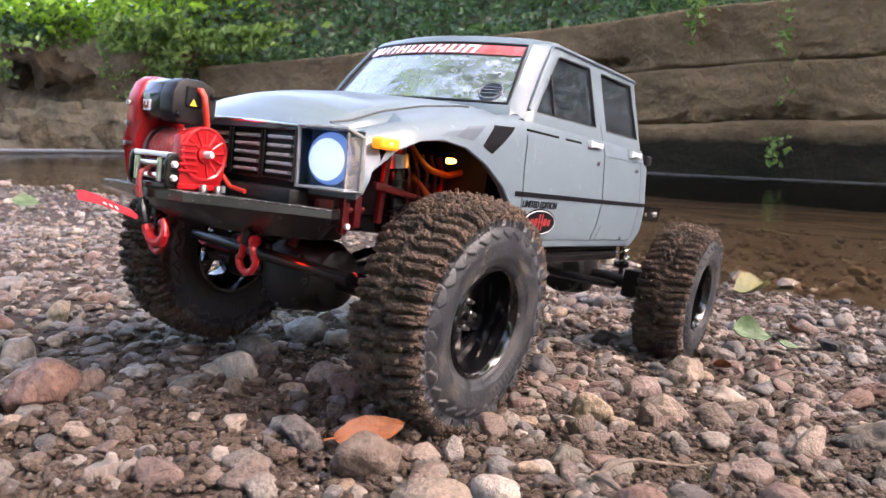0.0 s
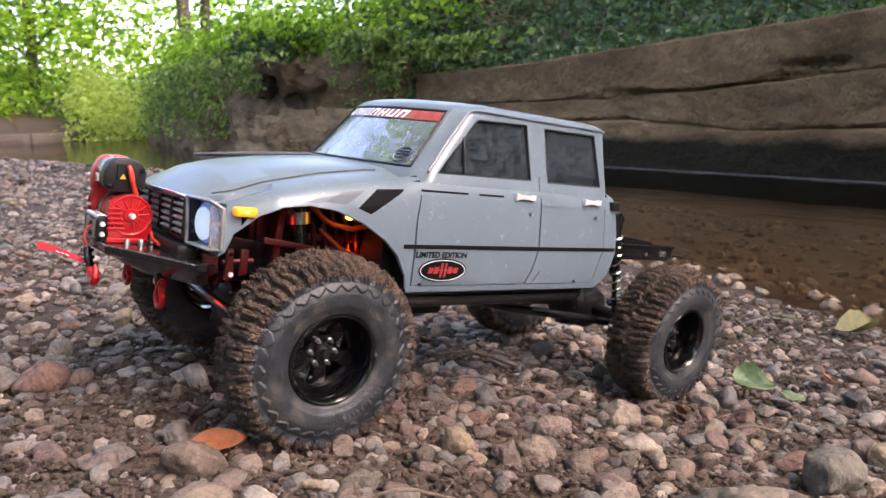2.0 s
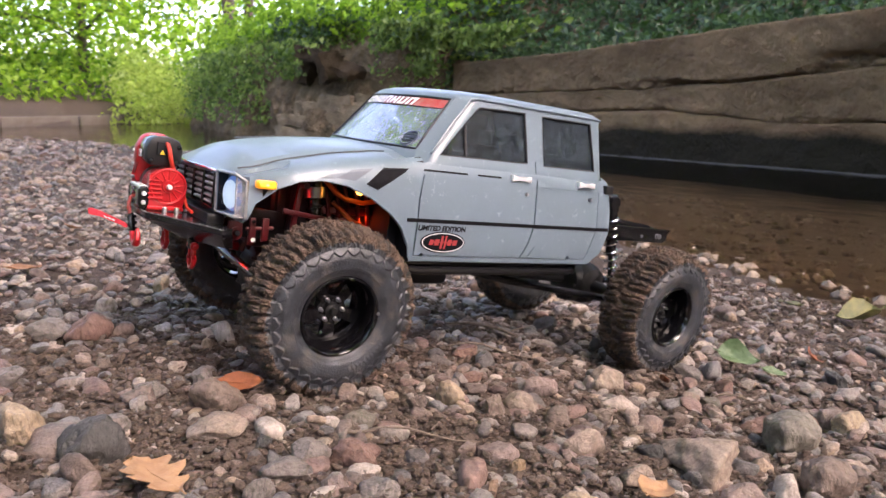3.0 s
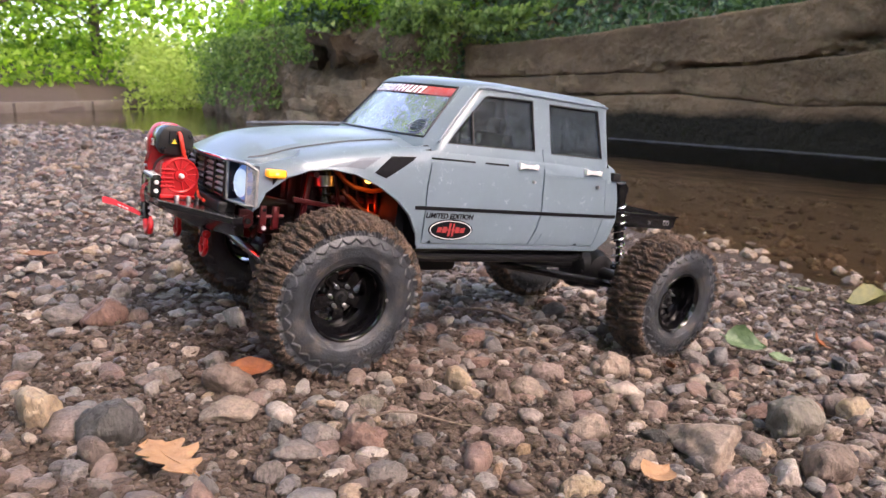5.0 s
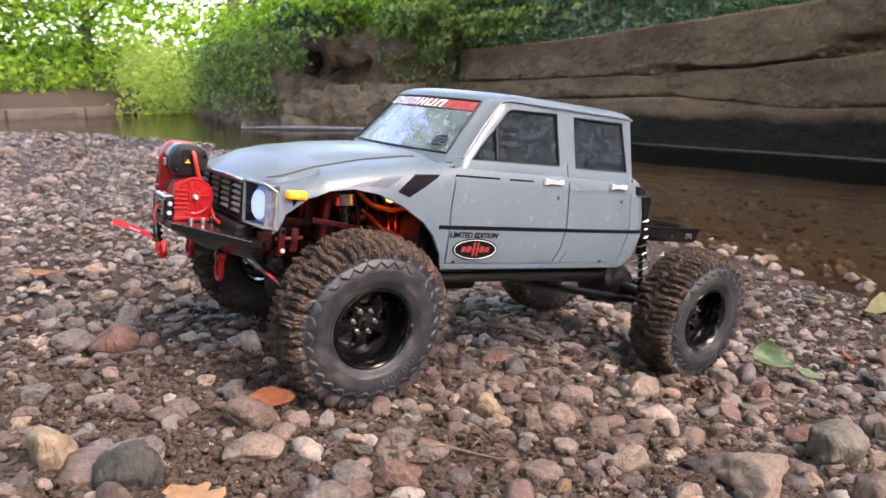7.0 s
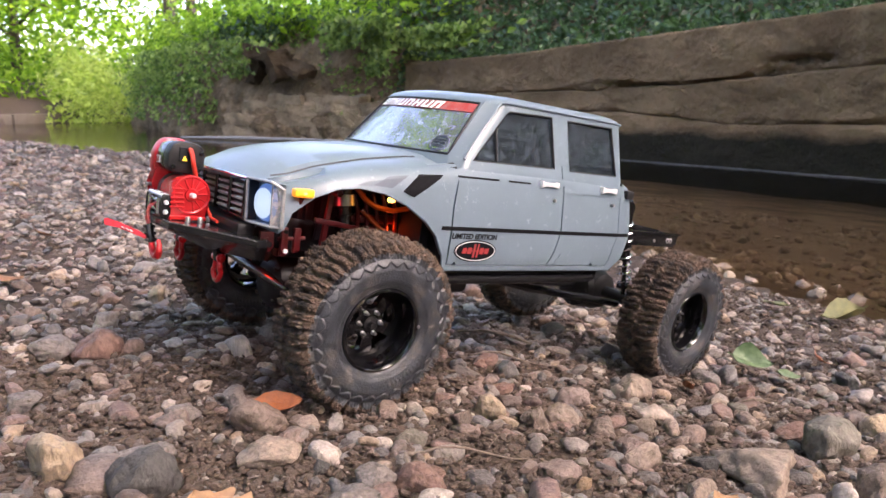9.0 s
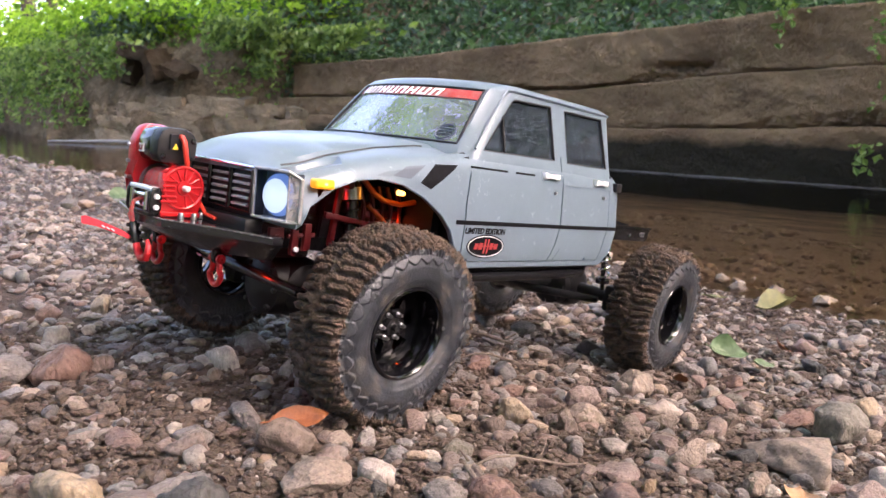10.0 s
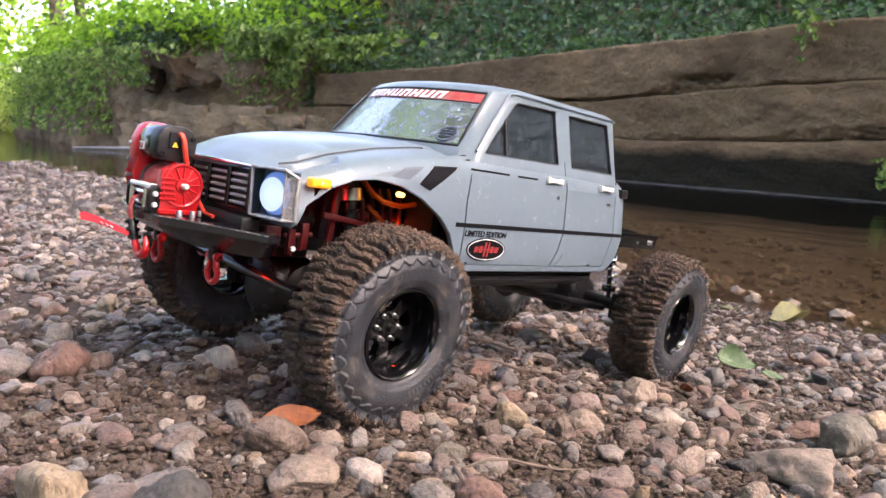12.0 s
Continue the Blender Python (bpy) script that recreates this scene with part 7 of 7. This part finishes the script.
# ---------------------------------------------------------------- fallen leaves and twigs
def fallen(label, outline, size, m, mat, curl=0.2, vein=True):
    """A fallen leaf with a curled blade and a raised midrib; the outline runs from stalk to tip on one side."""
    t = thing("fallen_leaf", label, "leaf", m, group="fallen leaves")
    b = bmesh.new()
    rows = []
    steps = 24
    for i in range(steps + 1):
        k = i / steps
        half = float(np.interp(k, [p[0] for p in outline], [p[1] for p in outline]))
        row = []
        for j in (-1, -0.6, -0.25, 0, 0.25, 0.6, 1):
            y = j * half
            z = curl * (y * y * 1.8 + 0.35 * (k - 0.5) ** 2) + 0.02 * math.sin(9 * k + 4 * j)
            row.append(b.verts.new((size * (k - 0.5), size * y, size * z)))
        rows.append(row)
    for p, q in zip(rows, rows[1:]):
        for j in range(6):
            b.faces.new((p[j], p[j + 1], q[j + 1], q[j]))
    bmesh.ops.remove_doubles(b, verts=b.verts, dist=1e-6)
    r = bmesh.ops.extrude_face_region(b, geom=b.faces[:])
    for g in r["geom"]:
        if isinstance(g, bmesh.types.BMVert):
            g.co.z += size * 0.008
    blade = part("blade", b, mat, t)
    if vein:
        b = bmesh.new()
        tube(b, [(size * (k - 0.5), 0, size * (curl * 0.35 * (k - 0.5) ** 2 + 0.02 * math.sin(9 * k) + 0.008)) for k in (-0.12, 0.05, 0.3, 0.6, 0.9)], [size * 0.014, size * 0.012, size * 0.010, size * 0.007, size * 0.003], 6)
        part("midrib", b, mat, t)
    return t


OVAL = [(0, 0.0), (0.08, 0.10), (0.25, 0.19), (0.5, 0.22), (0.75, 0.17), (0.93, 0.07), (1, 0.0)]
BROAD = [(0, 0.0), (0.06, 0.16), (0.2, 0.30), (0.4, 0.34), (0.65, 0.26), (0.85, 0.12), (1, 0.0)]
OAK = [(0, 0.03), (0.10, 0.10), (0.18, 0.26), (0.25, 0.30), (0.32, 0.16), (0.42, 0.38), (0.50, 0.42), (0.57, 0.20), (0.68, 0.36), (0.76, 0.34), (0.82, 0.16), (0.92, 0.18), (1, 0.0)]
orange_leaf = material("orange_leaf", (0.27, 0.088, 0.030), 0.45, color2=(0.18, 0.055, 0.020), scale=160, bump=0.3, bscale=500)
tan_leaf = material("dry_tan_leaf", (0.34, 0.20, 0.105), 0.6, color2=(0.25, 0.135, 0.068), scale=120, bump=0.4, bscale=500)
green_leaf = material("fresh_green_leaf", (0.045, 0.090, 0.034), 0.45, color2=(0.10, 0.155, 0.075), scale=80, bump=0.3, bscale=400)
yellow_leaf = material("yellowing_leaf", (0.17, 0.15, 0.05), 0.6, color2=(0.07, 0.085, 0.03), scale=60, bump=0.3, bscale=400)
brown_leaf = material("brown_leaf", (0.24, 0.105, 0.045), 0.6, color2=(0.14, 0.07, 0.035), scale=120, bump=0.4, bscale=500)


def rest(x, y, up, rx, ry, rz):
    return pose(x, y, float(land(x, y, False)) + up, rx, ry, rz)


fallen("orange-brown oval leaf lying on a stone beside the tyre", OVAL, 0.034, rest(0.247, 0.217, 0.011, 42, -6, -38), orange_leaf, 0.5)
fallen("dry tan oak leaf lying on the gravel", OAK, 0.040, rest(0.166, 0.106, 0.009, 8, -8, 110), tan_leaf, 0.3)
fallen("dry tan leaf curled among the stones", BROAD, 0.030, rest(0.404, -0.006, 0.012, 10, 8, 20), tan_leaf, 0.8)
fallen("fresh green leaf lying among the pebbles", BROAD, 0.040, rest(0.720, 0.160, 0.020, 38, 10, -48), green_leaf, 1.5)
fallen("fresh green leaf lying among the pebbles", OVAL, 0.026, rest(0.734, 0.130, 0.013, 24, 14, -30), green_leaf, 1.4)
fallen("yellowing leaf at the edge of the water", BROAD, 0.066, rest(1.150, 0.262, 0.014, -8, 6, 150), yellow_leaf, 1.6)
fallen("yellowing leaf at the edge of the water", OVAL, 0.060, rest(1.120, 0.345, 0.016, 5, 8, 60), yellow_leaf, 0.4)
fallen("small orange leaf standing among the pebbles", OVAL, 0.020, rest(0.606, 0.155, 0.012, 60, 20, 60), orange_leaf, 0.5)
fallen("curled orange-brown leaf on the gravel", BROAD, 0.032, rest(0.828, 0.145, 0.016, 40, 15, 20), orange_leaf, 0.9)
fallen("brown leaf on the gravel", OVAL, 0.040, rest(0.165, 0.655, 0.012, 10, 8, 30), brown_leaf, 0.6)
fallen("brown leaf on the gravel", BROAD, 0.045, rest(0.250, 0.921, 0.014, 25, 8, 80), brown_leaf, 0.7)
fallen("fresh green leaf on the upper bank", BROAD, 0.065, rest(0.940, 1.960, 0.030, 40, 8, -30), green_leaf, 0.5)
twig_mat = material("dead_twig", (0.20, 0.155, 0.12), 0.8, color2=(0.10, 0.075, 0.06), scale=90, bump=0.6, bscale=500)


def twig(x, y, length, turn, r=0.0011, bend=0.12, up=0.004):
    t = thing("twig", "thin dead brown twig lying on the gravel", "twig", rest(x, y, up, 0, 0, turn), group="twigs")
    b = bmesh.new()
    slope = (float(land(x + 0.5 * length * math.cos(radians(turn)), y + 0.5 * length * math.sin(radians(turn)), False)) - float(land(x, y, False))) / (0.5 * length)
    tube(b, [(length * (k - 0.5), length * bend * math.sin(3 * k), slope * length * (k - 0.5) + 0.003 * math.sin(6 * k)) for k in (0, 0.2, 0.4, 0.6, 0.8, 1)], [r * 0.6, r, r, r * 0.9, r * 0.8, r * 0.4], 7)
    tube(b, [(length * 0.1, length * bend * 0.95, slope * length * 0.1 + 0.002), (length * 0.22, length * (bend + 0.12), slope * length * 0.2 + 0.006)], [r * 0.6, r * 0.2], 6)
    part("stem", b, twig_mat, t)


twig(0.545, 0.318, 0.110, -62, 0.0017, 0.16, 0.010)
twig(0.500, 0.270, 0.070, -40, 0.0012, 0.2, 0.008)
twig(0.320, 0.105, 0.075, -25, 0.0008, 0.1, 0.008)
twig(0.660, 0.040, 0.060, 20, 0.0010, 0.15, 0.008)
twig(0.640, 0.095, 0.050, -55, 0.0010, 0.1, 0.008)
twig(0.285, 0.110, 0.045, 30, 0.0014, 0.25, 0.010)

# ---------------------------------------------------------------- larger stones that lie on the bank, each its own piece
def stone_shapes(first, sub):
    out = []
    for i in range(16):
        sv, sf = pebble_shape(first + i, sub, 0.05 + (i % 4) / 9)
        out.append((sv, sf, float(sv[:, 2].max() - sv[:, 2].min()), float(sv[:, 0].max() - sv[:, 0].min())))
    return out


STONE_SHAPES, SMALL_SHAPES = stone_shapes(900, 4), stone_shapes(950, 3)
stone_rng = random.Random(77)


def stone_set(mat, shapes=None):
    made = []
    for sv, sf, h, w in shapes or STONE_SHAPES:
        made.append((raw_mesh("stone", sv, sf, mat), h, w))
    return made


def lay_stone(made, x, y, size, flat, sink=0.17):
    """A stone of that length and height ratio, bedded in the ground."""
    me, h, w = made[stone_rng.randrange(len(made))]
    ob = part("stone", me, None, ground)
    high = size * flat
    s = size / w
    z = float(land(x, y, False)) + high * (0.5 - sink)
    ob.matrix_basis = Matrix.LocRotScale((x, y, z), Euler((stone_rng.gauss(0, 0.12), stone_rng.gauss(0, 0.12), stone_rng.uniform(0, 6.28))), (s, s * stone_rng.uniform(0.85, 1.1), high / h))


kind_set = stone_set(material("grey_stone", (0.19, 0.162, 0.146), 0.56, var=0.45, scale=8.0, bump=1.0, bscale=9, bdist=0.0032, spec=0.4, dirt=(0.085, 0.079, 0.075), dirt_at=0.52, dirt_scale=13))
for x, y, s, f in [(0.119, 0.307, 0.029, 0.6), (0.125, 0.124, 0.022, 0.6), (0.131, 0.107, 0.017, 0.5), (0.232, 0.245, 0.031, 0.6), (0.195, 0.24, 0.022, 0.5), (0.157, 0.405, 0.035, 0.6), (0.248, 0.106, 0.025, 0.7), (0.227, 0.096, 0.026, 0.5), (0.207, 0.076, 0.016, 0.9), (0.261, 0.056, 0.024, 0.5), (0.184, 0.098, 0.013, 0.7), (0.438, 0.073, 0.015, 0.8), (0.66, 0.168, 0.031, 0.6), (0.177, 0.404, 0.018, 0.6), (0.155, 0.18, 0.037, 0.5)]:
    lay_stone(kind_set, x, y, s, f)
kind_set = stone_set(material("dark_grey_stone", (0.070, 0.066, 0.062), 0.56, var=0.45, scale=8.0, bump=1.0, bscale=9, bdist=0.0032, spec=0.4, dirt=(0.039, 0.038, 0.038), dirt_at=0.52, dirt_scale=13))
for x, y, s, f in [(0.145, 0.157, 0.036, 0.85), (0.232, 0.134, 0.012, 0.9), (0.461, 0.046, 0.019, 0.9), (0.791, 0.098, 0.034, 0.7)]:
    lay_stone(kind_set, x, y, s, f)
kind_set = stone_set(material("red_brown_stone", (0.208, 0.123, 0.097), 0.56, var=0.45, scale=8.0, bump=1.0, bscale=9, bdist=0.0032, spec=0.4, dirt=(0.094, 0.055, 0.044), dirt_at=0.52, dirt_scale=13))
for x, y, s, f in [(0.182, 0.385, 0.039, 0.7), (0.268, 0.091, 0.03, 0.65), (0.604, 0.059, 0.035, 0.4), (0.661, 0.131, 0.031, 0.6), (0.653, 0.053, 0.025, 0.5), (0.478, 0.278, 0.027, 0.6), (0.434, 0.212, 0.026, 0.5), (0.281, 0.101, 0.018, 0.6)]:
    lay_stone(kind_set, x, y, s, f)
kind_set = stone_set(material("brown_stone", (0.176, 0.131, 0.106), 0.56, var=0.45, scale=8.0, bump=1.0, bscale=9, bdist=0.0032, spec=0.4, dirt=(0.076, 0.06, 0.049), dirt_at=0.52, dirt_scale=13))
for x, y, s, f in [(0.23, 0.2, 0.038, 0.6), (0.352, 0.16, 0.016, 1.2), (0.405, 0.142, 0.026, 0.7), (0.445, 0.116, 0.025, 0.6), (0.529, -0.033, 0.038, 0.75), (0.453, 0.093, 0.02, 0.5), (0.247, 0.442, 0.027, 0.5), (0.144, 0.314, 0.014, 0.6), (0.179, 0.309, 0.013, 0.7), (0.535, 0.086, 0.023, 0.7)]:
    lay_stone(kind_set, x, y, s, f)
kind_set = stone_set(material("tan_stone", (0.275, 0.211, 0.166), 0.56, var=0.45, scale=8.0, bump=1.0, bscale=9, bdist=0.0032, spec=0.4, dirt=(0.134, 0.108, 0.087), dirt_at=0.52, dirt_scale=13))
for x, y, s, f in [(0.214, 0.159, 0.035, 0.5), (0.431, 0.141, 0.026, 0.8), (0.538, 0.164, 0.033, 0.9), (0.483, 0.11, 0.024, 0.7), (0.42, 0.022, 0.024, 0.6), (0.482, 0.02, 0.062, 0.5), (0.599, 0.123, 0.02, 0.8), (0.779, 0.185, 0.024, 0.8), (0.262, 0.33, 0.016, 0.8)]:
    lay_stone(kind_set, x, y, s, f)
kind_set = stone_set(material("pale_stone", (0.36, 0.27, 0.18), 0.56, var=0.45, scale=8.0, bump=1.0, bscale=9, bdist=0.0032, spec=0.4, dirt=(0.181, 0.155, 0.131), dirt_at=0.52, dirt_scale=13))
for x, y, s, f in [(0.115, 0.199, 0.038, 0.75), (0.386, 0.168, 0.026, 0.9), (0.668, 0.025, 0.029, 0.9), (0.357, 0.005, 0.026, 0.6), (0.283, 0.554, 0.029, 0.7)]:
    lay_stone(kind_set, x, y, s, f)
kind_set = stone_set(material("pinkish_stone", (0.253, 0.186, 0.161), 0.56, var=0.45, scale=8.0, bump=1.0, bscale=9, bdist=0.0032, spec=0.4, dirt=(0.121, 0.093, 0.084), dirt_at=0.52, dirt_scale=13))
for x, y, s, f in [(0.243, 0.066, 0.015, 0.8), (0.478, 0.172, 0.032, 0.6), (0.357, 0.078, 0.028, 0.5), (0.404, 0.059, 0.019, 0.7), (0.452, -0.025, 0.03, 0.7), (0.431, 0.083, 0.015, 0.7), (0.282, 0.029, 0.017, 0.5)]:
    lay_stone(kind_set, x, y, s, f)
kind_set = stone_set(material("greenish_stone", (0.181, 0.16, 0.129), 0.56, var=0.45, scale=8.0, bump=1.0, bscale=9, bdist=0.0032, spec=0.4, dirt=(0.079, 0.076, 0.064), dirt_at=0.52, dirt_scale=13))
for x, y, s, f in [(0.297, 0.142, 0.022, 0.8), (0.581, 0.023, 0.043, 0.8), (0.612, 0.111, 0.019, 0.7)]:
    lay_stone(kind_set, x, y, s, f)
kind_set = stone_set(material("yellow_stone", (0.295, 0.201, 0.122), 0.56, var=0.45, scale=8.0, bump=1.0, bscale=9, bdist=0.0032, spec=0.4, dirt=(0.173, 0.122, 0.071), dirt_at=0.52, dirt_scale=13))
for x, y, s, f in [(0.357, 0.056, 0.011, 1.0)]:
    lay_stone(kind_set, x, y, s, f)
kind_set = stone_set(material("ochre_stone", (0.273, 0.18, 0.12), 0.56, var=0.45, scale=8.0, bump=1.0, bscale=9, bdist=0.0032, spec=0.4, dirt=(0.158, 0.107, 0.07), dirt_at=0.52, dirt_scale=13))
for x, y, s, f in [(0.216, 0.066, 0.01, 0.8), (0.324, 0.039, 0.012, 1.0)]:
    lay_stone(kind_set, x, y, s, f)
kind_set = stone_set(stone_mat, SMALL_SHAPES)
for i in range(330):
    x, y = stone_rng.uniform(0.08, 1.05), stone_rng.uniform(-0.12, 0.75)
    if math.hypot(x - 0.29, y - 0.20) < 0.03:
        x, y = x + 0.35, y - 0.25
    lay_stone(kind_set, x, y, 0.012 + 0.020 * stone_rng.random() ** 2.2, stone_rng.uniform(0.45, 0.85))
